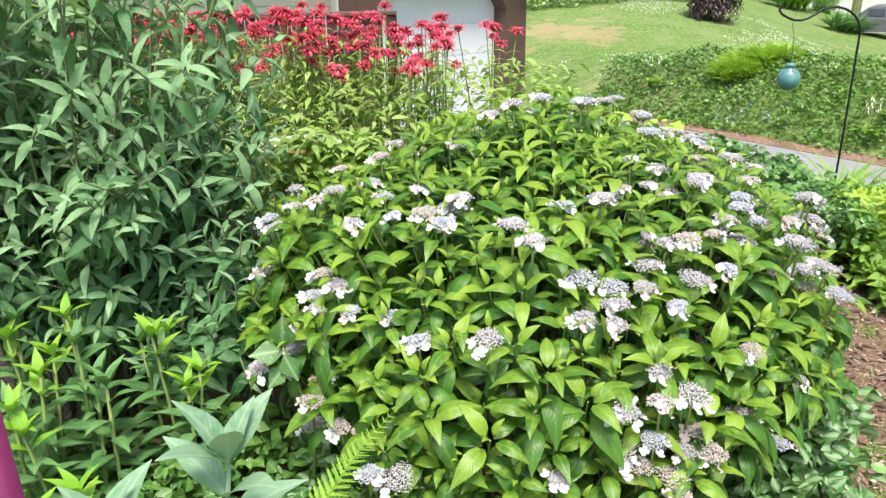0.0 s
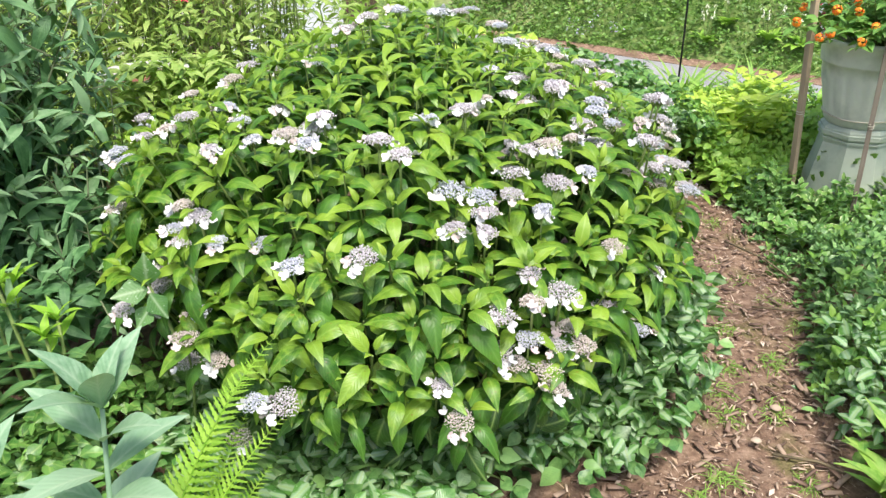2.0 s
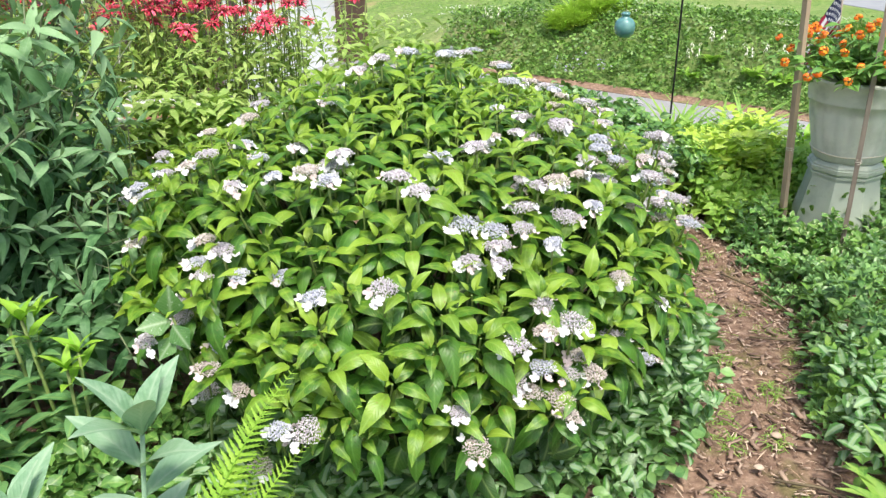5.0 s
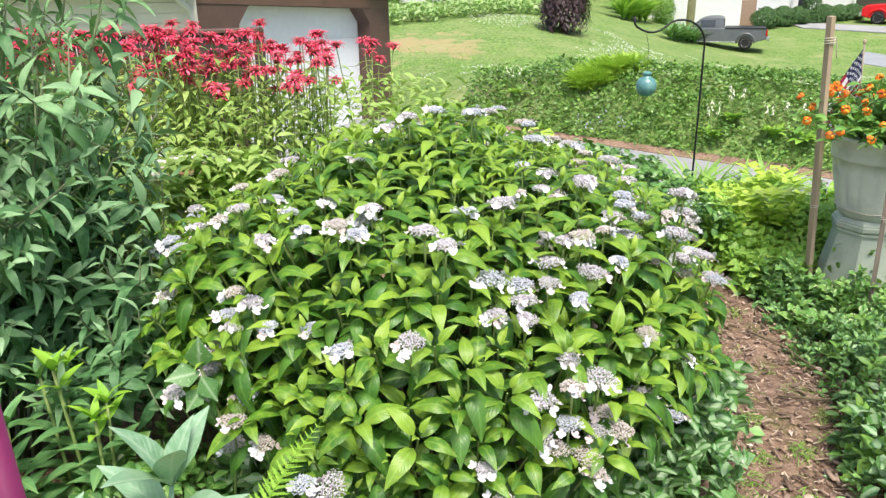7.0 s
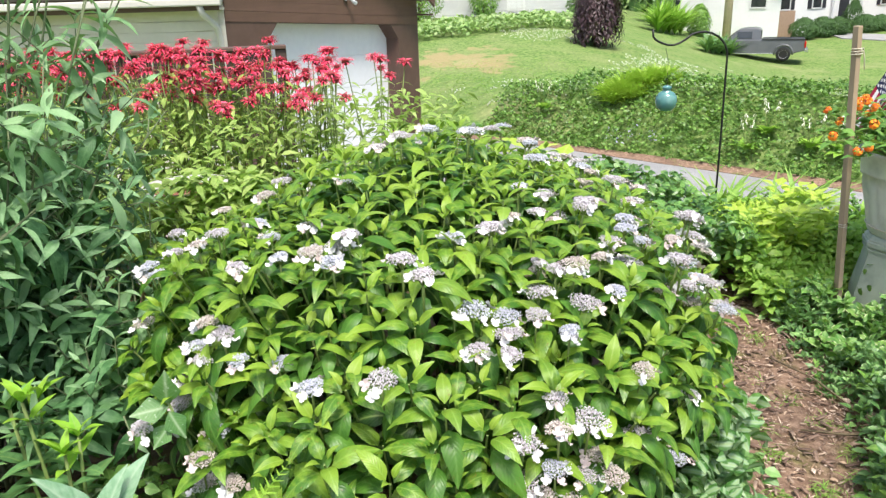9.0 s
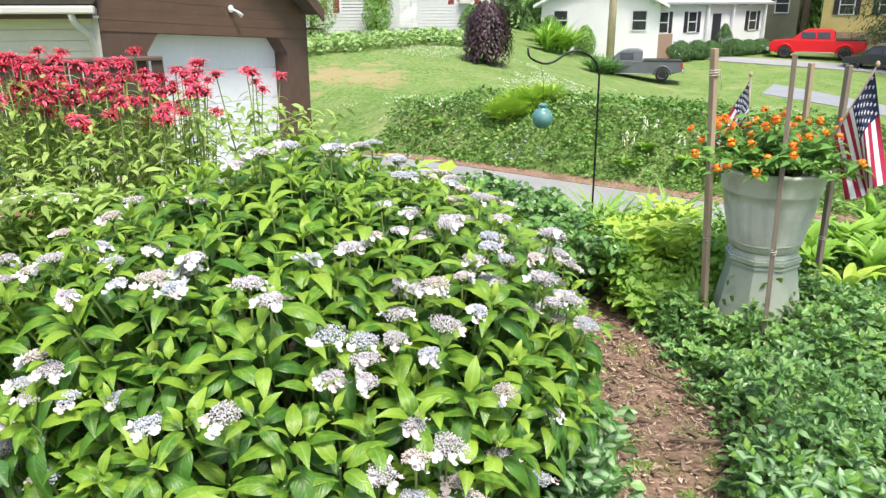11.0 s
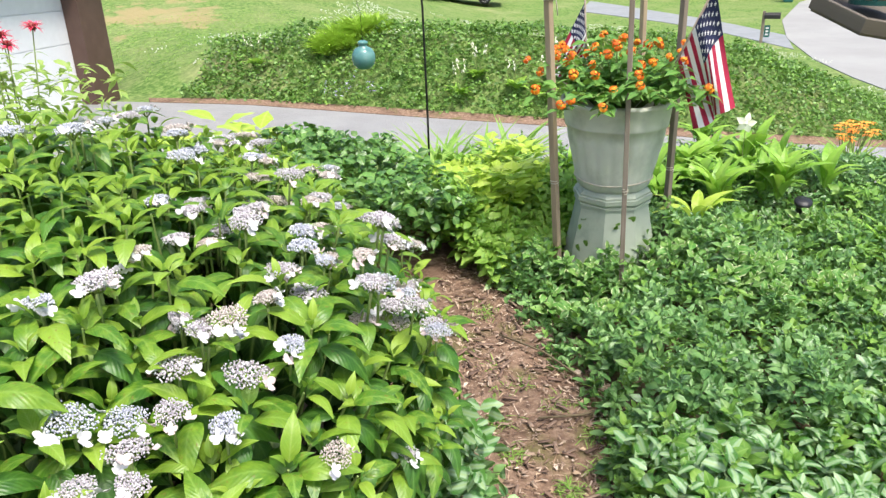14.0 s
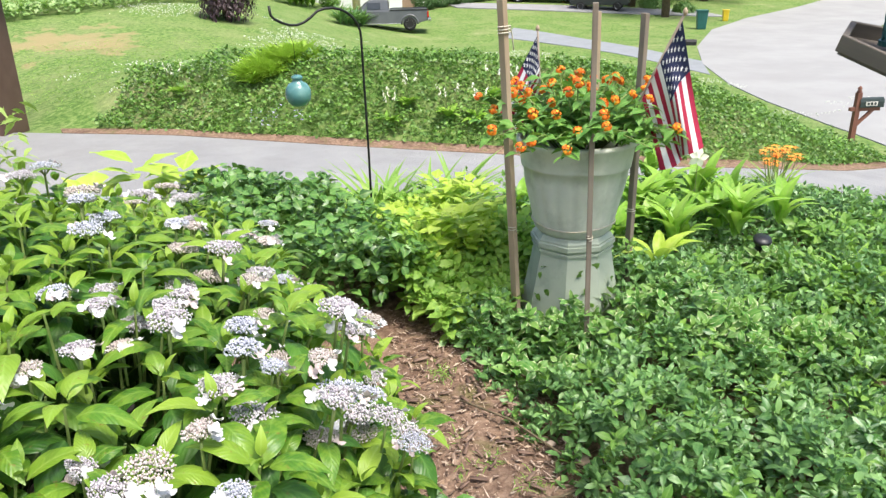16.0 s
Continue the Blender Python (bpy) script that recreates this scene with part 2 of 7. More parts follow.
M["clover"] = floret_material("clover", (0.6, 0.63, 0.52), (0.72, 0.74, 0.65), (0.8, 0.82, 0.76))
M["pale_purple"] = floret_material("pale_purple", (0.3, 0.27, 0.45), (0.42, 0.4, 0.58), (0.5, 0.5, 0.65))


def ground_material():
    """Dark mulch and soil near the beds, lawn farther out with straw-coloured dry patches."""
    m, nodes, links, bsdf = shader("lawn_and_soil")
    pos = nodes.new("ShaderNodeNewGeometry").outputs["Position"]
    sep = nodes.new("ShaderNodeSeparateXYZ")
    links.new(pos, sep.inputs[0])
    fine = noisy(nodes, links, 9, 6)
    mid = noisy(nodes, links, 0.9, 5)
    col = ramp(nodes, links, fine, [(0.34, (0.06, 0.135, 0.027)), (0.5, (0.128, 0.215, 0.052)), (0.66, (0.23, 0.31, 0.1))])
    col = mixed(nodes, links, ramp(nodes, links, mid, [(0.4, 0.0), (0.7, 0.5)]), col, (0.27, 0.285, 0.13))
    # the dry patch on the slope
    dx = arith(nodes, links, "DIVIDE", arith(nodes, links, "SUBTRACT", sep.outputs[0], 2.2), 3.6)
    dy = arith(nodes, links, "DIVIDE", arith(nodes, links, "SUBTRACT", sep.outputs[1], 24.5), 4.4)
    d = arith(nodes, links, "ADD", arith(nodes, links, "MULTIPLY", dx, dx), arith(nodes, links, "MULTIPLY", dy, dy))
    d = arith(nodes, links, "ADD", d, arith(nodes, links, "MULTIPLY", noisy(nodes, links, 0.8, 5), 1.6))
    col = mixed(nodes, links, ramp(nodes, links, d, [(0.85, 0.85), (1.25, 0.5), (1.6, 0.0)]), col, (0.33, 0.26, 0.135))
    patch = ramp(nodes, links, noisy(nodes, links, 0.35, 4), [(0.58, 0.0), (0.72, 0.55)])
    col = mixed(nodes, links, patch, col, (0.35, 0.335, 0.18))
    links.new(col, bsdf.inputs["Base Color"])
    bsdf.inputs["Roughness"].default_value = 0.9
    bsdf.inputs["Specular IOR Level"].default_value = 0.15
    bumped(nodes, links, bsdf, noisy(nodes, links, 45, 4), 0.6, 0.03)
    return m


def soil_material():
    m, nodes, links, bsdf = shader("mulch_and_soil")
    a = noisy(nodes, links, 26, 6, 0.7)
    col = ramp(nodes, links, a, [(0.25, (0.09, 0.057, 0.04)), (0.5, (0.23, 0.15, 0.106)), (0.75, (0.43, 0.31, 0.225))])
    col = mixed(nodes, links, ramp(nodes, links, noisy(nodes, links, 3.2, 4), [(0.5, 0.0), (0.68, 0.55)]), col, (0.085, 0.05, 0.035))
    col = mixed(nodes, links, ramp(nodes, links, noisy(nodes, links, 4.5, 5), [(0.54, 0.0), (0.68, 0.6)]), col, (0.13, 0.145, 0.04))
    links.new(col, bsdf.inputs["Base Color"])
    bsdf.inputs["Roughness"].default_value = 0.95
    bsdf.inputs["Specular IOR Level"].default_value = 0.15
    bumped(nodes, links, bsdf, noisy(nodes, links, 60, 5, 0.7), 0.9, 0.012)
    return m


M["ground"] = ground_material()
M["soil"] = soil_material()
M["asphalt"] = surface("asphalt", (0.29, 0.29, 0.295), (0.36, 0.36, 0.36), 1.3, 0.9, bump=1.0, dist=0.012, fine=120, stain=(0.24, 0.238, 0.238), stain_scale=0.8)
M["concrete_road"] = surface("concrete_road", (0.3, 0.298, 0.292), (0.37, 0.367, 0.36), 0.5, 0.9, bump=0.5, fine=40, stain=(0.27, 0.266, 0.26), stain_scale=0.3)
M["blue_gravel"] = surface("blue_gravel", (0.23, 0.245, 0.262), (0.3, 0.315, 0.33), 2, 0.9, bump=0.4, fine=50)
M["brown_boards"] = wood_material("brown_boards", (0.1, 0.055, 0.037), (0.145, 0.08, 0.054), 0.6, "X", 14)
M["brown_trim"] = surface("brown_trim", (0.105, 0.06, 0.046), (0.14, 0.085, 0.065), 4, 0.55, bump=0.15)
M["white_door"] = surface("white_door", (0.82, 0.825, 0.835), (0.86, 0.865, 0.87), 1.2, 0.5, bump=0.05, stain=(0.76, 0.77, 0.79))
M["tan_siding"] = surface("tan_siding", (0.68, 0.63, 0.57), (0.76, 0.71, 0.64), 2, 0.65, bump=0.1)
M["gutter"] = surface("gutter", (0.58, 0.55, 0.5), (0.66, 0.63, 0.58), 6, 0.45, bump=0.05)
M["shingle"] = surface("shingle", (0.1, 0.085, 0.075), (0.16, 0.14, 0.12), 8, 0.9, bump=0.6, dist=0.01)
# dark brown railing wood, taken darker for the shade below the handrail
M["shaded_rail_wood"] = wood_material("shaded_rail_wood", (0.04, 0.024, 0.02), (0.075, 0.045, 0.038), 0.7, "X", 30)
M["grey_wood"] = wood_material("grey_wood", (0.17, 0.13, 0.1), (0.3, 0.25, 0.2), 0.85)
M["tan_wood"] = wood_material("tan_wood", (0.3, 0.215, 0.14), (0.45, 0.35, 0.24), 0.8)
M["pale_pole"] = wood_material("pale_pole", (0.54, 0.42, 0.29), (0.7, 0.57, 0.42), 0.8, "Z", 8)
M["pot"] = surface("pot", (0.64, 0.65, 0.565), (0.73, 0.735, 0.645), 5, 0.55, bump=0.1, stain=(0.36, 0.39, 0.32), stain_scale=6)
M["pedestal"] = surface("pedestal", (0.37, 0.42, 0.335), (0.45, 0.5, 0.4), 6, 0.5, bump=0.1, stain=(0.22, 0.27, 0.22), stain_scale=7)
M["iron"] = surface("iron", (0.012, 0.012, 0.013), (0.025, 0.025, 0.026), 40, 0.45, metal=0.3, bump=0.1)
M["twine"] = surface("twine", (0.55, 0.5, 0.4), (0.68, 0.63, 0.52), 90, 0.9, bump=0.5)
M["glaze"] = surface("glaze", (0.06, 0.19, 0.19), (0.12, 0.28, 0.26), 14, 0.12, bump=0.05, stain=(0.18, 0.33, 0.3), stain_scale=20, spec=0.6)
M["maroon"] = surface("maroon", (0.14, 0.012, 0.06), (0.19, 0.02, 0.085), 30, 0.35, bump=0.05)
M["white_siding"] = surface("white_siding", (0.64, 0.64, 0.66), (0.71, 0.71, 0.725), 1.5, 0.6, bump=0.05)
M["ranch_siding"] = surface("ranch_siding", (0.76, 0.76, 0.77), (0.82, 0.82, 0.825), 1.5, 0.6, bump=0.05)
M["yellow_siding"] = surface("yellow_siding", (0.55, 0.43, 0.17), (0.62, 0.5, 0.22), 1.5, 0.7, bump=0.05)
M["olive_siding"] = surface("olive_siding", (0.17, 0.17, 0.11), (0.22, 0.21, 0.14), 1.5, 0.7, bump=0.05)
M["white_roof"] = surface("white_roof", (0.62, 0.63, 0.65), (0.7, 0.71, 0.73), 3, 0.7, bump=0.2)
M["shutter_red"] = surface("shutter_red", (0.2, 0.03, 0.03), (0.26, 0.05, 0.045), 10, 0.6)
M["shutter_black"] = surface("shutter_black", (0.02, 0.022, 0.03), (0.035, 0.037, 0.045), 10, 0.6)
M["brick_base"] = surface("brick_base", (0.33, 0.22, 0.15), (0.42, 0.3, 0.22), 14, 0.9)
M["dark_glass"] = surface("dark_glass", (0.02, 0.025, 0.03), (0.05, 0.055, 0.06), 3, 0.08, bump=0.0, spec=0.6)
M["red_paint"] = surface("red_paint", (0.58, 0.006, 0.01), (0.64, 0.01, 0.014), 2, 0.3, bump=0.0, spec=0.35)
M["grey_paint"] = surface("grey_paint", (0.12, 0.125, 0.135), (0.16, 0.165, 0.175), 2, 0.3, metal=0.3, bump=0.0)
M["dark_paint"] = surface("dark_paint", (0.03, 0.034, 0.032), (0.05, 0.053, 0.05), 2, 0.3, metal=0.2, bump=0.0)
M["tyre"] = surface("tyre", (0.012, 0.012, 0.012), (0.025, 0.025, 0.025), 20, 0.85)
M["rim"] = surface("rim", (0.4, 0.4, 0.42), (0.55, 0.55, 0.57), 8, 0.3, metal=0.8)
M["chrome"] = surface("chrome", (0.6, 0.6, 0.62), (0.72, 0.72, 0.74), 8, 0.2, metal=0.9)
M["tail_light"] = surface("tail_light", (0.4, 0.01, 0.01), (0.5, 0.03, 0.02), 8, 0.2)
M["teal_plastic"] = surface("teal_plastic", (0.015, 0.1, 0.09), (0.03, 0.14, 0.13), 6, 0.4)
M["yellow_plastic"] = surface("yellow_plastic", (0.7, 0.48, 0.02), (0.78, 0.56, 0.04), 6, 0.4)
M["mail_green"] = surface("mail_green", (0.022, 0.035, 0.03), (0.04, 0.055, 0.05), 8, 0.4)
M["post_brown"] = wood_material("post_brown", (0.14, 0.05, 0.03), (0.22, 0.09, 0.06), 0.7)
M["flag_white"] = surface("flag_white", (0.76, 0.75, 0.76), (0.82, 0.81, 0.82), 30, 0.8, bump=0.2, fine=500)
M["flag_red"] = surface("flag_red", (0.34, 0.012, 0.05), (0.42, 0.025, 0.065), 30, 0.8, bump=0.2, fine=500)
M["flag_blue"] = surface("flag_blue", (0.018, 0.024, 0.075), (0.03, 0.036, 0.1), 30, 0.8, bump=0.2, fine=500)
M["mesh_green"] = surface("mesh_green", (0.01, 0.07, 0.06), (0.02, 0.1, 0.085), 20, 0.4)
M["seed"] = surface("seed", (0.2, 0.16, 0.09), (0.33, 0.28, 0.18), 120, 0.9, bump=0.8)
M["tray_wood"] = wood_material("tray_wood", (0.085, 0.07, 0.055), (0.155, 0.13, 0.105), 0.7, "X", 30)
M["bowl"] = surface("bowl", (0.5, 0.49, 0.45), (0.62, 0.62, 0.58), 12, 0.6, stain=(0.3, 0.22, 0.15), stain_scale=7)
M["litter_brown"] = surface("litter_brown", (0.2, 0.07, 0.04), (0.34, 0.16, 0.1), 40, 0.9, bump=0.8)
M["pebble"] = surface("pebble", (0.4, 0.3, 0.22), (0.55, 0.45, 0.36), 20, 0.9)
M["chip"] = floret_material("chip", (0.15, 0.095, 0.065), (0.33, 0.225, 0.16), (0.56, 0.44, 0.34))
M["bark_piece"] = floret_material("bark_piece", (0.1, 0.06, 0.042), (0.2, 0.125, 0.09), (0.36, 0.26, 0.19))
M["dry_leaf"] = floret_material("dry_leaf", (0.28, 0.18, 0.11), (0.46, 0.33, 0.22), (0.62, 0.5, 0.4))
M["black_plastic"] = surface("black_plastic", (0.015, 0.015, 0.017), (0.03, 0.03, 0.032), 30, 0.35)


# ---- mesh helpers ----
def mesh_of(name, verts, faces, material, uvs=None, smooth=True):
    me = bpy.data.meshes.new(name)
    me.from_pydata([tuple(v) for v in np.asarray(verts).tolist()], [], [tuple(f) for f in (faces.tolist() if hasattr(faces, "tolist") else faces)])
    if uvs is not None:
        layer = me.uv_layers.new(name="UVMap")
        idx = np.empty(len(me.loops), np.int32)
        me.loops.foreach_get("vertex_index", idx)
        layer.data.foreach_set("uv", np.asarray(uvs, np.float32)[idx].ravel())
    if material:
        me.materials.append(material)
    me.polygons.foreach_set("use_smooth", [smooth] * len(me.polygons))
    me.update()
    return me


def from_bm(name, bm, material, smooth=False):
    me = bpy.data.meshes.new(name)
    bmesh.ops.recalc_face_normals(bm, faces=bm.faces)
    bm.to_mesh(me)
    bm.free()
    if material:
        me.materials.append(material)
    me.polygons.foreach_set("use_smooth", [smooth] * len(me.polygons))
    return me


def part(name, data, material=None, parent=None, label="", at=None, smooth=False):
    """One mesh object under a thing or a part; data: a bmesh or a mesh."""
    me = from_bm(name, data, material, smooth) if isinstance(data, bmesh.types.BMesh) else data
    ob = new(name, me)
    if parent:
        ob.parent = parent
    if at is not None:
        ob.matrix_basis = at
    if label:
        ob["label"] = label
    return ob


def thing(name, label, category, at=None, group="", kind=""):
    ob = new(name)
    ob.empty_display_size = 0.1
    if at is not None:
        ob.matrix_basis = at
    return tagged(ob, label, category, group, kind)


def box(bm, x0, x1, y0, y1, z0, z1, bevel=0.0):
    r = bmesh.ops.create_cube(bm, size=1, matrix=Matrix.Translation(((x0 + x1) / 2, (y0 + y1) / 2, (z0 + z1) / 2)) @ Matrix.Diagonal((x1 - x0, y1 - y0, z1 - z0, 1)))
    if bevel:
        vs = set(r["verts"])
        bmesh.ops.bevel(bm, geom=[e for e in bm.edges if e.verts[0] in vs and e.verts[1] in vs], offset=bevel, segments=2, affect="EDGES", profile=0.5)
    return bm


def boxes(*dims, bevel=0.0):
    bm = bmesh.new()
    for d in dims:
        box(bm, *d, bevel=bevel)
    return bm


def lathe(profile, segments=32, wobble=None):
    """A turned form from (radius, height) pairs; wobble(angle, k) scales the radius."""
    bm = bmesh.new()
    rings = []
    for k, (r, z) in enumerate(profile):
        ring = []
        for s in range(segments):
            a = 2 * math.pi * s / segments
            q = r * (wobble(a, k) if wobble else 1)
            ring.append(bm.verts.new((q * math.cos(a), q * math.sin(a), z)))
        rings.append(ring)
    for lo, hi in zip(rings, rings[1:]):
        for s in range(segments):
            bm.faces.new((lo[s], lo[(s + 1) % segments], hi[(s + 1) % segments], hi[s]))
    bm.faces.new(rings[0][::-1])
    bm.faces.new(rings[-1])
    return bm


def tube(points, radii, sides=6):
    """A round rod along points; radii: one number or one for each point."""
    bm = bmesh.new()
    add_tube(bm, points, radii, sides)
    return bm


def add_tube(bm, points, radii, sides=6):
    pts = [Vector(p) for p in points]
    if isinstance(radii, (int, float)):
        radii = [radii] * len(pts)
    rings = []
    side = None
    for i, p in enumerate(pts):
        d = (pts[min(i + 1, len(pts) - 1)] - pts[max(i - 1, 0)]).normalized()
        if side is None:
            side = d.orthogonal().normalized()
        side = (side - d * side.dot(d)).normalized()
        up = d.cross(side)
        rings.append([bm.verts.new(p + radii[i] * (math.cos(2 * math.pi * s / sides) * side + math.sin(2 * math.pi * s / sides) * up)) for s in range(sides)])
    for lo, hi in zip(rings, rings[1:]):
        for s in range(sides):
            bm.faces.new((lo[s], lo[(s + 1) % sides], hi[(s + 1) % sides], hi[s]))
    bm.faces.new(rings[0][::-1])
    bm.faces.new(rings[-1])
    return bm


def leaf_form(length, width, rows=6, droop=0.35, fold=0.35, widest=0.4, tip=1.0, wave=0.0):
    """A leaf along +y with its upper side up: vertices, four-cornered faces and uv; pointed, folded along the rib, bent down towards the tip."""
    v, uv = [], []
    a = widest
    for i in range(rows + 1):
        t = i / rows
        w = width / 2 * ((t / a) ** 0.7 * (1 - 0.0) if t < a else (1 - ((t - a) / (1 - a)) ** (1.6 / tip)))
        w = max(w, width * 0.012)
        bend = droop * t * t
        y, z = length * t * (1 - 0.25 * droop * t), -length * bend
        ripple = wave * width * math.sin(t * 17)
        v += [(-w, y, z + fold * w + ripple), (0, y, z), (w, y, z + fold * w - ripple)]
        uv += [(0.5 - w / width, t), (0.5, t), (0.5 + w / width, t)]
    f = []
    for i in range(rows):
        k = 3 * i
        f += [(k, k + 1, k + 4, k + 3), (k + 1, k + 2, k + 5, k + 4)]
    return np.array(v), np.array(f), np.array(uv)


def broad_leaf(length, width, rows=8, droop=0.4, fold=0.3, curl=0.5, wave=0.02):
    """An ovate leaf with a drawn-out tip, along +y: five lines of points across, so that each half arches over its own curve."""
    v, uv = [], []
    for i in range(rows + 1):
        t = i / rows
        w = width / 2 * max(math.sin(math.pi * min(t, 0.999) ** 0.82) ** 0.85 * (1.04 - 0.16 * t), 0.02)
        y, z = length * t * (1 - 0.22 * droop * t * t), length * (0.1 * math.sin(math.pi * t) - droop * t ** 2.1)
        for q in (-1, -0.5, 0, 0.5, 1):
            x = q * w
            v.append((x, y - 0.12 * abs(x), z + fold * abs(x) - curl * x * x / (width * 0.5) + wave * width * math.sin(t * 21) * q))
            uv.append((0.5 + x / width, t))
    f = [(5 * i + j, 5 * i + j + 1, 5 * i + j + 6, 5 * i + j + 5) for i in range(rows) for j in range(4)]
    return np.array(v), np.array(f), np.array(uv)


def placed(direction, normal, at, scale):
    """A matrix that lays +y along direction and +z as near to normal as can be."""
    y = Vector(direction).normalized()
    x = y.cross(Vector(normal))
    if x.length < 1e-4:
        x = y.orthogonal()
    x.normalize()
    z = x.cross(y)
    m = Matrix((x, y, z)).transposed().to_4x4()
    return Matrix.Translation(at) @ m @ Matrix.Diagonal((scale, scale, scale, 1))


def scattered(name, form, matrices, material):
    """One mesh of many copies of a form."""
    v, f, uv = form
    ms = np.array([[list(r) for r in m] for m in matrices]) if not isinstance(matrices, np.ndarray) else matrices
    n = len(ms)
    pts = np.einsum("nij,kj->nki", ms[:, :3, :3], v) + ms[:, None, :3, 3]
    faces = (f[None] + (np.arange(n) * len(v))[:, None, None]).reshape(-1, f.shape[1])
    return mesh_of(name, pts.reshape(-1, 3), faces, material, np.tile(uv, (n, 1)))


def frames(dirs, normals, at, scale):
    """The same as placed(), for arrays."""
    y = dirs / np.linalg.norm(dirs, axis=1, keepdims=True)
    x = np.cross(y, normals)
    x /= np.maximum(np.linalg.norm(x, axis=1, keepdims=True), 1e-6)
    z = np.cross(x, y)
    m = np.zeros((len(y), 4, 4))
    s = np.asarray(scale)[:, None]
    m[:, :3, 0], m[:, :3, 1], m[:, :3, 2], m[:, :3, 3], m[:, 3, 3] = x * s, y * s, z * s, at, 1
    return m


rng = np.random.default_rng(7)


# ---- the lie of the land ----
def smooth(t):
    t = np.clip(t, 0, 1)
    return t * t * (3 - 2 * t)


DRIVE_X = (-7.0, 0.4, 2.7, 5.3, 7.2, 9.4, 13.4, 18.0)
DRIVE_FAR = (19.5, 15.5, 13.9, 11.6, 10.5, 9.4, 8.75, 8.5)
DRIVE_NEAR = (11.5, 11.0, 10.2, 8.75, 7.8, 6.9, 5.6, 4.8)
DRIVE_Z = (-1.38, -1.38, -1.42, -1.52, -1.68, -1.95, -2.5, -2.9)
BANK_X = (0.6, 2.2, 3.6, 5.2, 7.6, 9.6, 11.6, 13.5, 15.5)
BANK_Z = (-1.36, -0.88, -0.58, -0.4, -0.45, -0.64, -1.1, -1.8, -2.75)


def far_edge(x):
    return np.interp(x, DRIVE_X, DRIVE_FAR)


def near_edge(x):
    return np.interp(x, DRIVE_X, DRIVE_NEAR)


def drive_z(x):
    return np.interp(x, DRIVE_X, DRIVE_Z)


def height(x, y):
    x, y = np.asarray(x, float), np.asarray(y, float)
    zd = drive_z(x)
    start = np.minimum(3.9, near_edge(x) - 2.2)
    t = np.clip((y - start) / (near_edge(x) - start), 0, 1)
    t = np.maximum(t, np.clip((np.hypot(x - 0.5, y - 0.9) - 4.3) / 4.0, 0, 1) * smooth((x - 1.0) / 1.5))
    bed = zd * (1 - (1 - t) ** 1.8) * smooth(t * 4)
    df = y - far_edge(x)
    top = np.interp(x, BANK_X, BANK_Z)
    left = -1.36 + 1.36 * smooth((y - 15) / 19)
    right = -2.92 + 1.05 * smooth((y - 30) / 20)
    w = smooth((x - 0.22 * (y - 20) - 3) / 13.5)
    lawn = left * (1 - w) + right * w
    bank = zd + (top - zd) * smooth(df / 2.3)
    k = smooth((df - 2.0) / 9)
    beyond = bank * (1 - k) + lawn * k
    return np.where(df > 0, beyond, np.where(y > near_edge(x), zd, bed))


def h(x, y):
    return float(height(x, y))


def grid_mesh(name, xs, ys, zf, material):
    X, Y = np.meshgrid(xs, ys)
    v = np.stack([X, Y, zf(X, Y)], -1).reshape(-1, 3)
    nx, ny = len(xs), len(ys)
    i = np.arange((ny - 1) * (nx - 1))
    a = (i // (nx - 1)) * nx + i % (nx - 1)
    f = np.stack([a, a + 1, a + 1 + nx, a + nx], -1)
    return mesh_of(name, v, f, material)


def steps(*runs):
    out = []
    for a, b, d in runs:
        out += list(np.arange(a, b, d))
    return np.array(out + [runs[-1][1]])


ground = part("ground", grid_mesh("ground", steps((-900, -100, 100), (-100, -12, 8), (-12, 20, 0.25), (20, 46, 0.6), (46, 70, 2), (70, 100, 10), (100, 900, 100)), steps((-600, -50, 50), (-50, -2, 4), (-2, 18, 0.25), (18, 48, 0.6), (48, 60, 1), (60, 100, 8), (100, 900, 100)), height, M["ground"]))
tagged(ground, "green lawn sloping up with straw-coloured dry patches", "lawn", kind="structure")


def drape(name, rows, lift, material, label, category):
    """A ribbon between two edges, laid on the land."""
    v, f = [], []
    n = len(rows[0])
    for r in rows:
        for x, y in r:
            v.append((x, y, h(x, y) + lift))
    for i in range(len(rows) - 1):
        for j in range(n - 1):
            a = i * n + j
            f.append((a, a + 1, a + 1 + n, a + n))
    ob = part(name, mesh_of(name, v, f, material))
    for face in ob.data.polygons:
        face.use_smooth = False
    m = ob.modifiers.new("thickness", "SOLIDIFY")
    m.thickness, m.offset = 0.05, -0.9
    return tagged(ob, label, category, kind="structure")


rows = []
for x in np.arange(-6, 18.01, 0.35):
    a, b = near_edge(x), far_edge(x)
    rows.append([(x, a + (b - a) * k / 14) for k in range(15)])
drape("driveway", rows, 0.02, M["asphalt"], "worn grey asphalt driveway running past the planted bank", "driveway")
ROAD = ((15.6, 0.0), (15.8, 5.0), (16.6, 9.5), (17.8, 12.2), (19.4, 15.2), (21.3, 18.2), (24.2, 22.0), (28.2, 26.0), (34.5, 30.8), (40.5, 33.6), (48.5, 36.0), (59.0, 39.7), (75.0, 47.0))
dense = []
for (x0, y0), (x1, y1) in zip(ROAD, ROAD[1:]):
    for k in range(6):
        dense.append((x0 + (x1 - x0) * k / 6, y0 + (y1 - y0) * k / 6))
rows = []
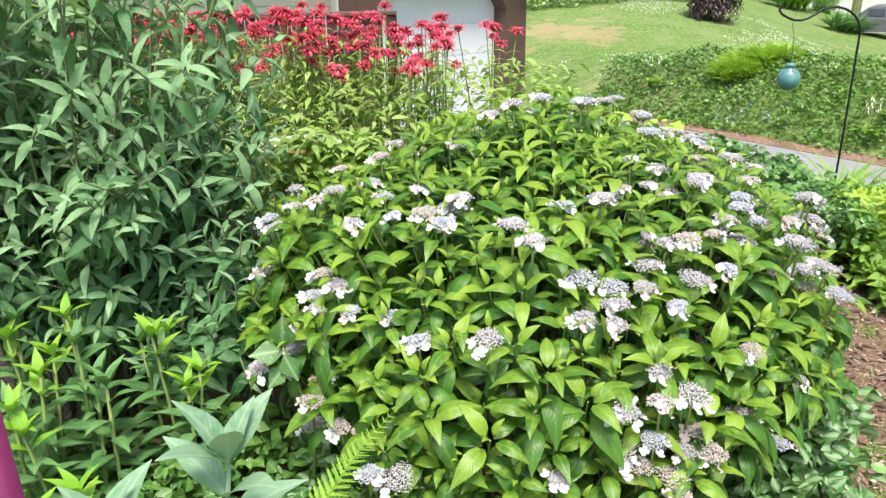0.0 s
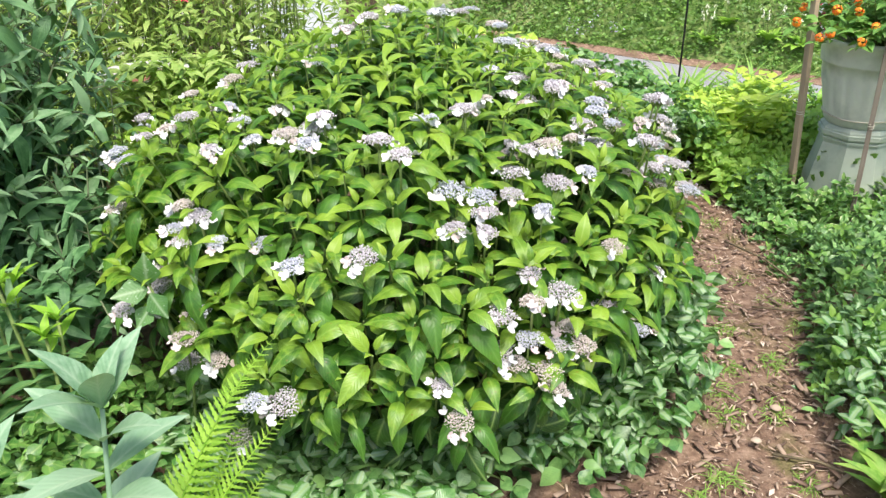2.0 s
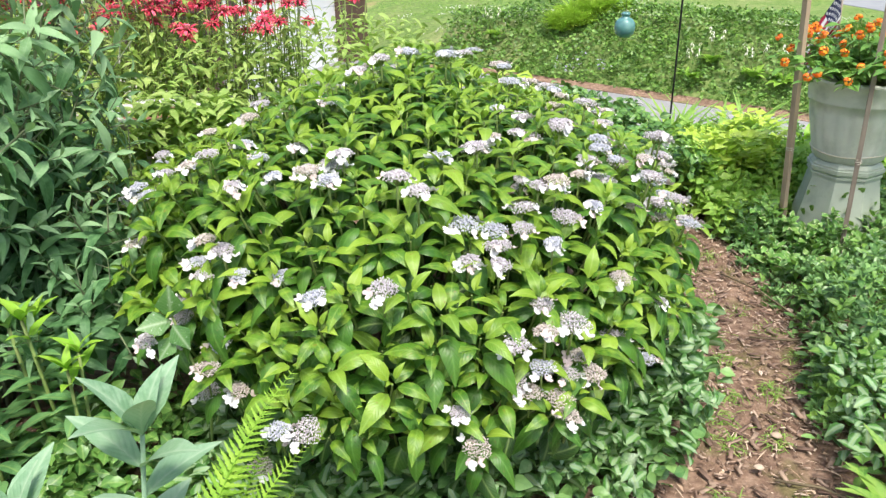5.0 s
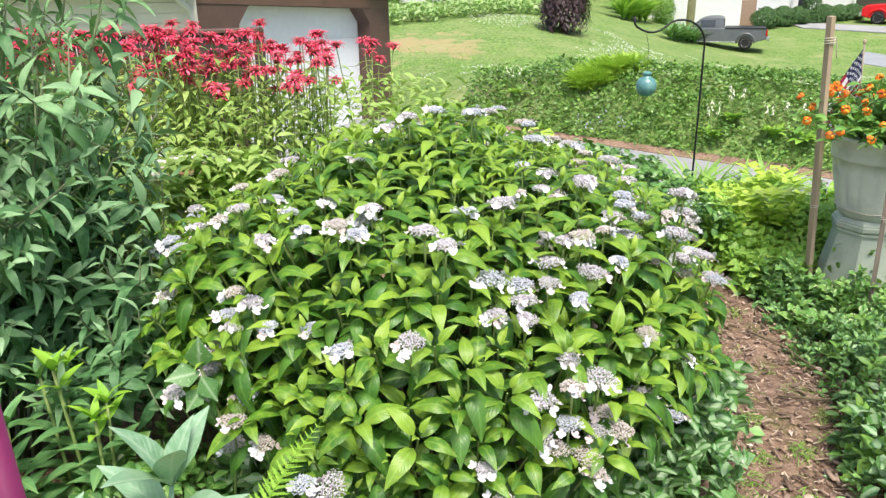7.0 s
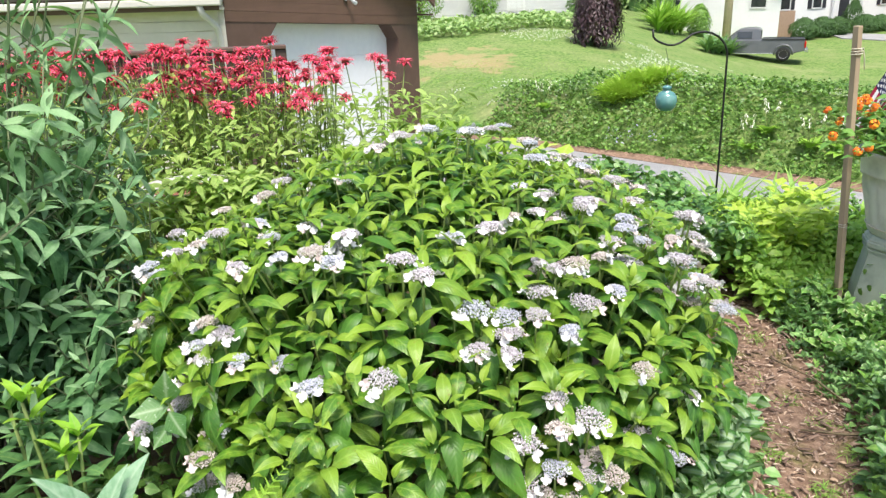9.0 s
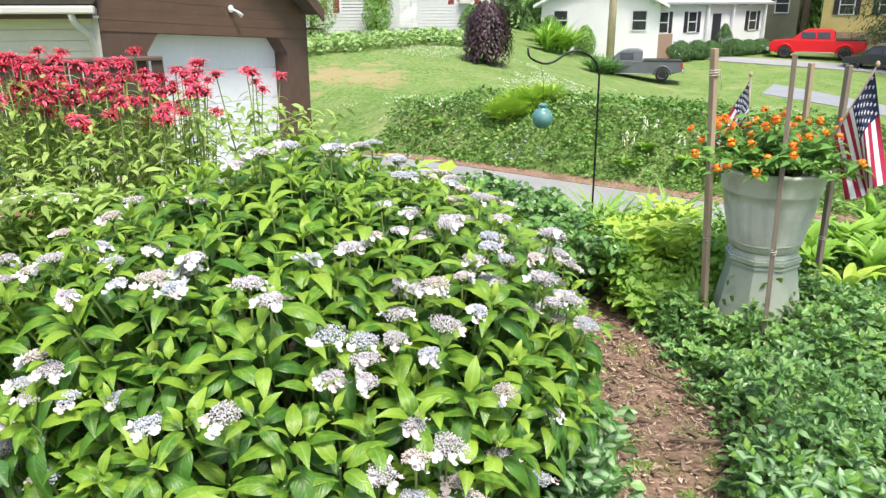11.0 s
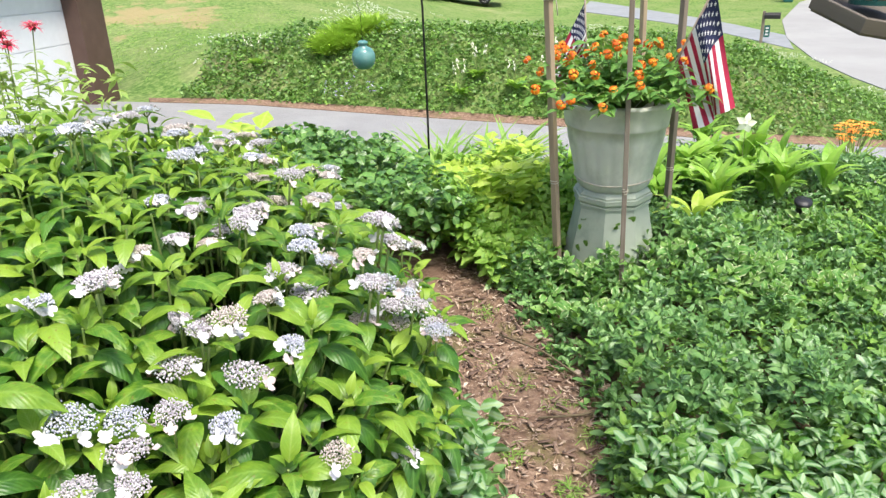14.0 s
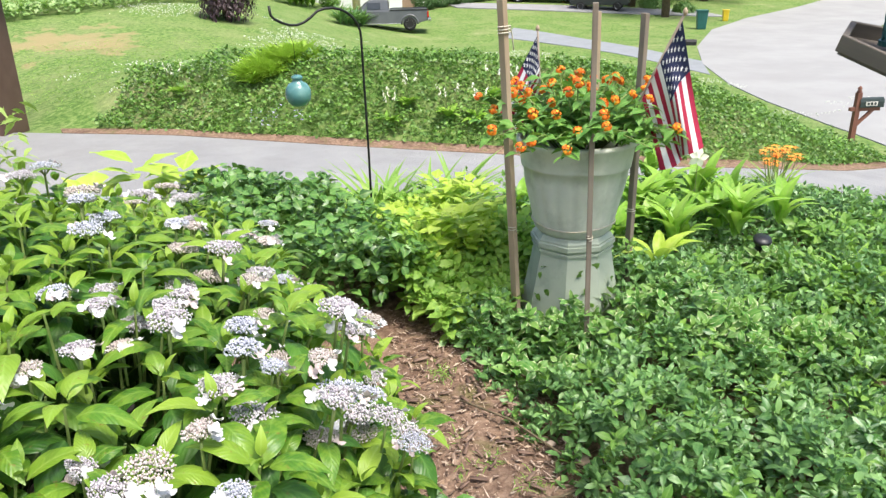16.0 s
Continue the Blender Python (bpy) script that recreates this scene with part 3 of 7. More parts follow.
for i, (x, y) in enumerate(dense):
    x0, y0 = dense[max(i - 2, 0)]
    x1, y1 = dense[min(i + 2, len(dense) - 1)]
    l = math.hypot(x1 - x0, y1 - y0)
    nx, ny = (y1 - y0) / l, -(x1 - x0) / l
    rows.append([(x + nx * w, y + ny * w) for w in np.linspace(0, 7.5, 9)])
drape("road", rows, 0.022, M["concrete_road"], "pale sunlit concrete street curving away", "road")
rows = [[(x + w * 2.4, y + w * 2.6) for w in np.linspace(0, 1, 5)] for x, y in zip((22.4, 22.8, 23.2, 23.6, 23.8, 23.9, 23.6, 23.0), (20.0, 21.7, 23.4, 25.2, 27.0, 28.8, 32.0, 34.0))]
drape("neighbour_driveway", rows, 0.016, M["blue_gravel"], "bluish grey gravel driveway across the lawn", "driveway")
rows = [[(x + 0.5 * w, y + 3.0 * w) for w in np.linspace(0, 1, 5)] for x, y in zip(np.linspace(26.5, 40.0, 16), np.linspace(44.5, 34.5, 16))]
drape("far_driveway", rows, 0.016, M["asphalt"], "grey driveway in front of the farther houses", "driveway")


# ---- lacecap hydrangea ----
HC, HR, HH, DEEP = Vector((0.30, 2.22, 0.0)), (0.86, 0.87), 0.985, 1.12
# flower heads: bearing round the shrub and tilt from its top in degrees, and how far they stand out of or sink into the mound, in hundredths
CROWN = ((63, 1, 8), (170, 2, 7), (134, 3, 6), (17, 5, 7), (170, 5, 4), (36, 7, 6), (197, 10, -2), (1, 14, -8), (344, 14, -5), (14, 18, 0), (308, 19, -6), (339, 19, -5), (356, 19, -7), (28, 20, 3), (318, 21, -5), (54, 22, 5), (290, 23, -4), (332, 23, -9), (350, 23, -11), (38, 24, 3), (226, 24, -3), (277, 24, -4), (30, 25, -1), (287, 26, 0), (338, 26, -3), (331, 27, -2), (55, 28, 7), (349, 28, -4), (201, 29, -3), (211, 29, -5), (4, 30, -7), (128, 30, -3), (245, 30, 0), (249, 30, 4), (238, 31, -1), (303, 31, -11))
SHOULDER = ((19, 32, 1), (300, 32, -7), (2, 33, 2), (16, 33, -3), (192, 33, 2), (135, 35, -6), (232, 35, 1), (243, 35, 5), (336, 35, -1), (208, 36, 3), (248, 36, 4), (263, 36, 6), (319, 36, -1), (324, 36, -4), (330, 36, -1), (11, 37, -6), (22, 37, -4), (298, 37, -2), (357, 37, -1), (23, 38, 1), (302, 38, 0), (311, 38, -1), (293, 39, -5), (348, 39, -3), (2, 40, 0), (27, 40, 2), (205, 40, 3), (267, 40, 8), (328, 40, 0), (229, 41, 6), (277, 41, -4), (321, 41, -3), (333, 41, -2), (18, 43, 3), (192, 43, 5), (283, 43, -4))
FLANK = ((203, 44, 5), (329, 44, 5), (335, 44, 10), (339, 44, 8), (288, 45, -1), (299, 45, -1), (308, 45, -1), (7, 47, 0), (15, 47, 5), (282, 47, -2), (323, 47, 6), (327, 48, 4), (342, 48, 5), (276, 49, -2), (293, 49, -1), (197, 50, 6), (199, 50, 4), (223, 50, 0), (327, 50, -4), (230, 51, 2), (281, 51, 0), (241, 52, -3), (42, 53, 12), (333, 53, -1), (350, 53, 4), (225, 54, 1), (234, 54, 0), (328, 54, 6), (337, 54, 1), (11, 55, 2), (261, 55, 7), (228, 56, 2), (250, 56, 3), (335, 56, -4), (203, 58, 2), (347, 58, 0))
SKIRT = ((286, 59, 2), (302, 59, 3), (223, 60, -1), (226, 60, -3), (331, 60, 5), (333, 60, 4), (51, 62, 24), (4, 63, 8), (285, 63, 4), (290, 63, 4), (223, 64, -1), (280, 64, 4), (33, 65, 21), (230, 66, -5), (34, 67, 24), (223, 67, -2), (316, 67, -2), (284, 68, 3), (292, 68, -1), (302, 68, -4), (222, 69, 7), (280, 69, 0), (231, 70, 0), (289, 70, 1), (282, 71, 2), (293, 71, 2), (236, 72, -3), (271, 72, 6), (287, 73, 2), (229, 74, -4), (248, 74, 11), (251, 74, 8), (309, 74, -3), (287, 75, 5), (273, 76, 8), (243, 80, 4))
BLOOM = CROWN + SHOULDER + FLANK + SKIRT


def bearing_dir(theta, phi):
    return np.array((math.sin(phi) * math.cos(theta), math.sin(phi) * math.sin(theta), math.cos(phi)))


bloom_dirs = np.array([bearing_dir(radians(b), radians(t)) for b, t, _ in BLOOM])
bloom_out = np.array([o / 100 for _, _, o in BLOOM])


def dome(theta, phi, swell=None):
    """A point of the shrub's outline and its outward normal; phi: from the top down. The leaves swell and dip with the flower heads."""
    s, c = math.sin(phi), math.cos(phi)
    if swell is None:
        w = np.exp(-(np.arccos(np.clip(bloom_dirs @ bearing_dir(theta, phi), -1, 1)) / 0.17) ** 2)
        swell = float((w @ bloom_out) / (w.sum() + 0.5)) - 0.022 + 0.03 * noise.noise((3 * math.cos(theta) * s, 3 * math.sin(theta) * s, 3.0 + phi))
    lump = 1 + swell
    r = s ** 0.8 * lump
    p = HC + Vector((HR[0] * r * math.cos(theta), (HR[1] if math.sin(theta) < 0 else DEEP) * r * math.sin(theta), HH * (max(c, 0.0) ** 0.62) * lump))
    n = Vector((s * math.cos(theta), s * math.sin(theta), 0.25 + c)).normalized()
    return p, n


hydrangea = thing("hydrangea_bush", "broad mounded lacecap hydrangea in bloom beside the mulch path", "shrub", Matrix.Translation(HC))
back = Matrix.Translation(-HC)
LEAF = [broad_leaf(1.0, w, 7, d, f, c) for w, d, f, c in ((0.43, 0.45, 0.4, 0.5), (0.47, 0.6, 0.34, 0.6), (0.4, 0.34, 0.48, 0.4), (0.45, 0.85, 0.36, 0.6))]
YOUNG = broad_leaf(1.0, 0.4, 6, 0.22, 0.6, 0.4)
leaf_meshes = [mesh_of("hydrangea_leaf", *f[:2], M["hydrangea_leaf"], f[2]) for f in LEAF]
old_meshes = [mesh_of("hydrangea_leaf", *f[:2], M["hydrangea_old_shaded"], f[2]) for f in LEAF]
random.seed(11)
near_leaves, rest, old, inner, young = [], [[] for _ in LEAF], [[] for _ in LEAF], [], []
shoot_stems = bmesh.new()
shoots = []
tries = 0
while len(shoots) < 760 and tries < 16000:
    tries += 1
    theta, phi = random.uniform(0, 2 * math.pi), math.acos(random.uniform(-0.02, 1.0))
    p, n = dome(theta, phi)
    if p.z < 0.33 + (0.17 if p.x < -0.05 and p.y < 2.1 else 0.1 if p.y < 2.0 else 0):
        continue
    if any((p - q).length < 0.064 for q, _ in shoots):
        continue
    shoots.append((p, n))
for p, n in shoots:
    axis = (n * 0.5 + Vector((0, 0, 0.85)) + Vector((random.gauss(0, 0.13), random.gauss(0, 0.13), 0))).normalized()
    p = p + n * random.uniform(-0.085, 0.025)
    spin = random.uniform(0, math.pi)
    pairs = random.choice((4, 5, 5))
    big = random.uniform(0.066, 0.1)
    side = axis.orthogonal().normalized()
    for k in range(pairs):
        grow = (0.42, 0.8, 1.0, 1.05, 0.95)[k]
        lift = (60, 36, 18, 2, -16)[k] + random.uniform(-7, 7)
        foot = p - axis * (0.0, 0.006, 0.018, 0.04, 0.075)[k]
        for half in (0, 1):
            a = spin + k * math.pi / 2 + half * math.pi + random.gauss(0, 0.1)
            out = Matrix.Rotation(a, 3, axis) @ side
            l = radians(lift + random.uniform(-7, 7))
            d = out * math.cos(l) + axis * math.sin(l)
            up = axis * math.cos(l) - out * math.sin(l) + Vector((random.gauss(0, 0.1), random.gauss(0, 0.1), 0.15))
            kind = random.choice((0, 0, 1, 2)) if k < 3 else random.choice((1, 3))
            m = placed(d, up, foot + d * 0.014, big * grow * random.uniform(0.88, 1.1))
            # low in the mound fewer pale and more dark leaves, painting in its shade
            if (k == 0 and random.random() < 0.75) or (k == 1 and random.random() < (0.4 if p.z > 0.6 else 0.12)):
                young.append(m)
            elif foot.y < 1.82 and foot.x > -0.35 and len(near_leaves) < 300 and k in (1, 2):
                near_leaves.append((kind, k, m))
            else:
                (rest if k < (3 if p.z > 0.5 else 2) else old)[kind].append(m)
    root = p - axis * 0.17 - n * 0.06
    add_tube(shoot_stems, [p - HC, (p + root) / 2 - HC, root - HC], (0.0022, 0.003, 0.004), 4)
for kind, k, m in near_leaves:
    part("leaf", leaf_meshes[kind], None, hydrangea, at=back @ m)
for k, ms in enumerate(rest):
    if ms:
        tagged(part("foliage", scattered("foliage", LEAF[k], [back @ m for m in ms], M["hydrangea_leaf"]), None, hydrangea), kind="stuff")
tagged(part("young_foliage", scattered("young_foliage", YOUNG, [back @ m for m in young], M["hydrangea_young"]), None, hydrangea, "pale yellow-green young leaves"), kind="stuff")
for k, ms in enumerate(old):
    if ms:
        tagged(part("lower_foliage", scattered("lower_foliage", LEAF[k], [back @ m for m in ms], M["hydrangea_old_shaded"]), None, hydrangea), kind="stuff")
# filler leaves deep in the mound, coloured near black as shade between shoots
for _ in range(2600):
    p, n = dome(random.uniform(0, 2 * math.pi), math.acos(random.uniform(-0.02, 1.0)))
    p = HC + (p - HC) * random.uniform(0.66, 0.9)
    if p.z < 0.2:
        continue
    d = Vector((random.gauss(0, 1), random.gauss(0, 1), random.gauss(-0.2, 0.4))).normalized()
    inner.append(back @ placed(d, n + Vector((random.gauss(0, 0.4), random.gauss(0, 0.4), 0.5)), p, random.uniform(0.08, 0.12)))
tagged(part("inner_foliage", scattered("inner_foliage", LEAF[1], inner, M["hydrangea_inner_shaded"]), None, hydrangea), kind="stuff")
tagged(part("shoot_stuff", shoot_stems, M["stem"], hydrangea), kind="stuff")
for k in range(26):
    a, q = random.uniform(0, 2 * math.pi), random.uniform(0.25, 0.75)
    top = dome(a, q * 1.4)[0] - HC
    part("cane", tube([(0.14 * math.cos(a), 0.14 * math.sin(a), -0.02), (top.x * 0.6, top.y * 0.6, top.z * 0.55), (top.x * 0.92, top.y * 0.92, top.z * 0.9)], (0.008, 0.006, 0.004), 5), M["woody_stem"], hydrangea, smooth=True)


def head_mesh(seed, radius, tone):
    """The flat-domed middle of a lacecap: many small florets on short stalks."""
    rr = random.Random(seed)
    oct_v = np.array([(1, 0, 0), (0, 1, 0), (-1, 0, 0), (0, -1, 0), (0, 0, 1.0), (0, 0, -1.6)], float)
    oct_f = np.array([(0, 1, 4), (1, 2, 4), (2, 3, 4), (3, 0, 4), (1, 0, 5), (2, 1, 5), (3, 2, 5), (0, 3, 5)])
    ms = []
    for i in range(330):
        r, a = radius * math.sqrt((i + 0.5) / 330), i * 2.39996
        edge = 1 + 0.12 * math.sin(3 * a + seed)
        x, y = r * edge * math.cos(a) * rr.uniform(0.9, 1.1), r * edge * math.sin(a) * rr.uniform(0.9, 1.1)
        z = 0.007 * (1 - (r / radius) ** 2) + rr.uniform(-0.0055, 0.0035)
        s = rr.uniform(0.0012, 0.0024)
        ms.append(Matrix.Translation((x, y, z)) @ Euler((rr.uniform(-0.5, 0.5), rr.uniform(-0.5, 0.5), rr.uniform(0, 3))).to_matrix().to_4x4() @ Matrix.Diagonal((s, s, s, 1)))
    me = scattered("florets", (oct_v, oct_f, np.zeros((6, 2))), ms, M[tone])
    return me


def stalk_mesh(radius):
    bm = bmesh.new()
    add_tube(bm, [(0, 0, -0.08), (0, 0, -0.016)], (0.0025, 0.003), 5)
    for i in range(9):
        a = i * 0.698
        add_tube(bm, [(0, 0, -0.022), (0.55 * radius * math.cos(a), 0.55 * radius * math.sin(a), -0.002), (0.85 * radius * math.cos(a), 0.85 * radius * math.sin(a), 0.004)], 0.0012, 4)
    return from_bm("stalk", bm, M["stem"], True)


def sepal_mesh(material, seed):
    """A sterile floret: four broad rounded sepals round a small eye."""
    rr = random.Random(seed)
    v, f = [], []
    for k in range(4):
        a = k * math.pi / 2 + rr.uniform(-0.15, 0.15)
        l, w = rr.uniform(0.0095, 0.0125), rr.uniform(0.0105, 0.0135)
        prof = ((0, 0.1), (0.35, 0.75), (0.7, 1.0), (0.95, 0.6), (1.02, 0.2))
        b = len(v)
        for t, q in prof:
            for s in (-1, 0, 1):
                x, y, z = s * q * w / 2, t * l, 0.004 * t * t - 0.0025 * abs(s) * q
                v.append((x * math.cos(a) - y * math.sin(a), x * math.sin(a) + y * math.cos(a), z))
        for i in range(4):
            for s in (0, 1):
                q = b + 3 * i + s
                f.append((q, q + 1, q + 4, q + 3))
    return mesh_of("sterile_floret", v, f, material)


TONES = ("floret_mauve", "floret_blue", "floret_tan")
HEADS = [(tone, r, head_mesh(20 + i, r, tone), stalk_mesh(r)) for i, (tone, r) in enumerate(((t, r) for t in TONES for r in (0.025, 0.032)))]
SEPALS = [sepal_mesh(M["white_sepal"], 1), sepal_mesh(M["white_sepal"], 2), sepal_mesh(M["pink_sepal"], 3)]
WORDS = {"floret_mauve": "greyish mauve lacecap flower head with white sterile florets", "floret_blue": "pale blue lacecap flower head with white sterile florets", "floret_tan": "fading tan-pink lacecap flower head with white sterile florets"}


def lacecap(p, n, rr):
    tone, radius, me, stalk = HEADS[rr.choice((0, 1, 0, 1, 2, 3, 2, 4, 5))]
    up = (Vector((0, 0, 1)) + n * rr.uniform(0.0, 0.6)).normalized()
    m = placed(up.orthogonal(), up, p, rr.uniform(0.8, 1.15)) @ pose(0, 0, 0, 0, 0, rr.uniform(0, 360)) @ Matrix.Diagonal((1, rr.uniform(0.7, 1.0), 1, 1))
    head = part("flower_head", me, None, hydrangea, WORDS[tone], back @ m)
    part("stalk", stalk, None, head)
    outer = m.to_3x3().inverted() @ Vector((n.x, n.y, -0.2))
    away = math.atan2(outer.y, outer.x)
    for i in range(rr.choice((2, 3, 3, 4, 5))):
        a = away + rr.gauss(0, 1.15)
        q = radius * rr.uniform(1.0, 1.35)
        tilt = rr.uniform(15, 55)
        part("sterile_floret", rr.choice(SEPALS), None, head, at=pose(q * math.cos(a), q * math.sin(a), rr.uniform(-0.012, 0.006), 0, 0, math.degrees(a)) @ pose(0, 0, 0, 0, tilt, rr.uniform(0, 90)))


rr = random.Random(5)
spots = []
for bearing, tilt, out in BLOOM:
    p, n = dome(radians(bearing), radians(tilt), out / 100)
    spots.append(p)
    lacecap(p, n, rr)
# the far side, past the crown
for k in range(900):
    p, n = dome(radians(rr.uniform(40, 185)), radians(rr.uniform(25, 66)))
    p += n * 0.02
    if len(spots) < len(BLOOM) + 26 and min((p - q).length for q in spots) > 0.08:
        spots.append(p)
        lacecap(p, n, rr)


# ---- planter, stakes and flags ----
PX, PY, PZ = 2.30, 3.02, 0.0


def planter():
    t = thing("pedestal_planter", "grey-green moulded urn planter on a flared pedestal, standing in ground cover", "planter", Matrix.Translation((PX, PY, PZ)))
    flute = lambda a, k: 1 - (0.035 * (1 - abs(math.cos(9 * a)) ** 0.6) if 3 <= k <= 8 else 0)
    part("urn", lathe([(0.12, 0.405), (0.132, 0.418), (0.145, 0.432), (0.15, 0.452), (0.159, 0.49), (0.17, 0.54), (0.18, 0.58), (0.188, 0.62), (0.191, 0.664), (0.199, 0.668), (0.2, 0.678), (0.201, 0.684), (0.207, 0.742), (0.217, 0.752), (0.218, 0.766), (0.2, 0.768), (0.19, 0.72)], 108, flute), M["pot"], t, smooth=True)
    part("collar", lathe([(0.15, 0.366), (0.159, 0.372), (0.159, 0.388), (0.152, 0.391), (0.152, 0.398), (0.146, 0.404), (0.14, 0.412), (0.125, 0.418)], 8), M["pedestal"], t)
    part("pedestal", lathe([(0.2, -0.06), (0.194, 0.08), (0.178, 0.18), (0.16, 0.27), (0.148, 0.335), (0.147, 0.348), (0.154, 0.35), (0.154, 0.358), (0.149, 0.36), (0.156, 0.37)], 8), M["pedestal"], t, "darker green-grey eight-sided pedestal")
    part("soil", lathe([(0.182, 0.68), (0.19, 0.71)], 24), M["soil"], t)
    ring = [(0.1545 * math.cos(k * math.pi / 18), 0.1545 * math.sin(k * math.pi / 18), 0.455 + 0.004 * math.sin(k * 0.5)) for k in range(37)]
    part("twine", tube(ring, 0.0028, 5), M["twine"], t, "pale twine tied round the urn", smooth=True)
    return t


planter()


def garden_stake(name, foot, top, r, material, label, loop):
    """A squared stake with a loop of twine where it is tied."""
    f, t = Vector(foot), Vector(top)
    length = (t - f).length
    ob = thing(name, label, "stake", Matrix.Translation(f) @ (t - f).to_track_quat("Z", "Y").to_matrix().to_4x4(), "stakes round the planter")
    bm = bmesh.new()
    box(bm, -r, r, -r * 0.75, r * 0.75, 0, length, bevel=0.002)
    part("shaft", bm, material, ob)
    part("twine_loop", tube([(r * 1.25 * math.cos(a), r * 1.0 * math.sin(a), loop + 0.0015 * a) for a in np.arange(0, 13, 0.5)], 0.0018, 5), M["twine"], ob, "pale twine loop", smooth=True)
    return ob


garden_stake("wooden_stake", (2.08, 3.05, -0.05), (1.975, 3.03, 1.25), 0.014, M["tan_wood"], "tan square wooden stake tied with twine beside the planter", 0.5)
garden_stake("wooden_stake", (2.2, 2.79, -0.05), (2.175, 2.81, 1.24), 0.012, M["grey_wood"], "weathered grey wooden stake in front of the planter", 0.51)
garden_stake("wooden_stake", (2.555, 2.98, -0.05), (2.55, 2.98, 1.18), 0.013, M["grey_wood"], "weathered grey wooden stake beside the planter", 0.49)
garden_stake("wooden_stake", (2.7, 3.36, -0.05), (2.66, 3.36, 1.16), 0.013, M["tan_wood"], "pale wooden stake behind the planter", 0.6)
knot = tube([(1.985 + 0.021 * math.cos(k), 3.03 + 0.019 * math.sin(k), 1.14 + 0.0016 * k) for k in np.arange(0, 19, 0.5)] + [(2.012, 3.02, 1.13), (2.016, 3.018, 1.09)], 0.0022, 5)
tagged(part("twine_knot", knot, M["twine"], smooth=True), "pale twine wound round the top of a wooden stake", "twine")

# ---- shepherd's hook ----
hook = thing("shepherd_hook", "black iron shepherd's hook standing in the bed", "plant hook", Matrix.Translation((1.895, 3.96, 0)))
arc = [(0, 0, -0.1), (0.0, 0, 0.6), (-0.005, 0, 1.06)]
for k in range(1, 9):
    a = math.pi * 0.62 * k / 8
    arc.append((-0.005 - 0.142 * (1 - math.cos(a)), -0.02 * k / 8, 1.06 + 0.13 * math.sin(a)))
x, y, z = arc[-1]
for k in range(1, 7):
    a = k / 6
    arc.append((x - 0.185 * a, y - 0.01 * a, z - 0.055 * a + 0.035 * a * a - 0.03 * math.sin(math.pi * a)))
x, y, z = arc[-1]
arc += [(x - 0.012, y, z + 0.015), (x - 0.016, y, z + 0.05)]
part("rod", tube(arc, 0.0055, 8), M["iron"], hook, smooth=True)


# ---- ground cover ----
def leaves_on(name, form, n, sample, canopy, size, material, label, spread=0.75, category="ground cover"):
    """Small leaves over a patch of the plan, from the ground up to the canopy. sample(n) gives x and y."""
    x, y = sample(n)
    top = canopy(x, y)
    keep = top > 0.01
    x, y, top = x[keep], y[keep], top[keep]
    n = len(x)
    depth = rng.beta(3.2, 1.1, n)
    z = height(x, y) + top * depth
    a = rng.uniform(0, 2 * np.pi, n)
    d = np.stack([np.cos(a), np.sin(a), rng.normal(0.08, 0.5, n)], -1)
    nr = np.stack([rng.normal(0, spread, n), rng.normal(-0.12, spread, n), np.ones(n)], -1)
    m = frames(d, nr, np.stack([x, y, z], -1), size * rng.uniform(0.7, 1.25, n))
    ob = part(name, scattered(name, form, m, material))
    return tagged(ob, label, category, kind="stuff")


def sprigs_on(name, form, n, sample, canopy, size, material, label, upright=0.5, category="ground cover"):
    """Short leafy sprigs over a patch of the plan: four crossed pairs of leaves each, opening from the tip down."""
    x, y = sample(n)
    top = canopy(x, y)
    keep = top > 0.01
    x, y, top = x[keep], y[keep], top[keep]
    n = len(x)
    base = np.stack([x, y, height(x, y) + top * rng.beta(4.5, 1.0, n)], -1)
    axis = np.stack([rng.normal(0, upright, n), rng.normal(-0.12, upright, n), np.ones(n)], -1)
    axis /= np.linalg.norm(axis, axis=1, keepdims=True)
    s1 = np.cross(axis, np.array((1.0, 0.0, 0.0)))
    s1 /= np.linalg.norm(s1, axis=1, keepdims=True)
    s2 = np.cross(axis, s1)
    spin, own = rng.uniform(0, 2 * np.pi, n), size * rng.uniform(0.7, 1.25, n)
    out = []
    for k in range(4):
        for half in (0, 1):
            a = spin + k * np.pi / 2 + half * np.pi + rng.normal(0, 0.25, n)
            side = s1 * np.cos(a)[:, None] + s2 * np.sin(a)[:, None]
            l = np.radians((66, 38, 14, -6)[k] + rng.normal(0, 11, n))[:, None]
            d = side * np.cos(l) + axis * np.sin(l)
            nr = axis * np.cos(l) - side * np.sin(l)
            out.append(frames(d, nr, base - axis * (own * 0.3 * k)[:, None] + d * (own * 0.08)[:, None], own * (0.55, 0.85, 1.0, 1.0)[k] * rng.uniform(0.85, 1.15, n)))
    ob = part(name, scattered(name, form, np.concatenate(out), material))
    return tagged(ob, label, category, kind="stuff")


def path_left(y):
    return np.interp(y, (0.5, 1.4, 1.8, 2.4, 2.95, 3.5), (0.2, 0.65, 1.08, 1.38, 1.62, 1.9))


def path_right(y):
    return np.interp(y, (0.5, 1.3, 1.5, 1.75, 1.95, 2.2, 2.6, 3.2, 3.6), (1.15, 1.27, 1.34, 1.45, 1.53, 1.68, 1.76, 1.8, 1.85))


def lumps(x, y, s, k=0.0):
    return np.array([noise.noise((float(a) * s, float(b) * s, k)) for a, b in zip(x, y)])


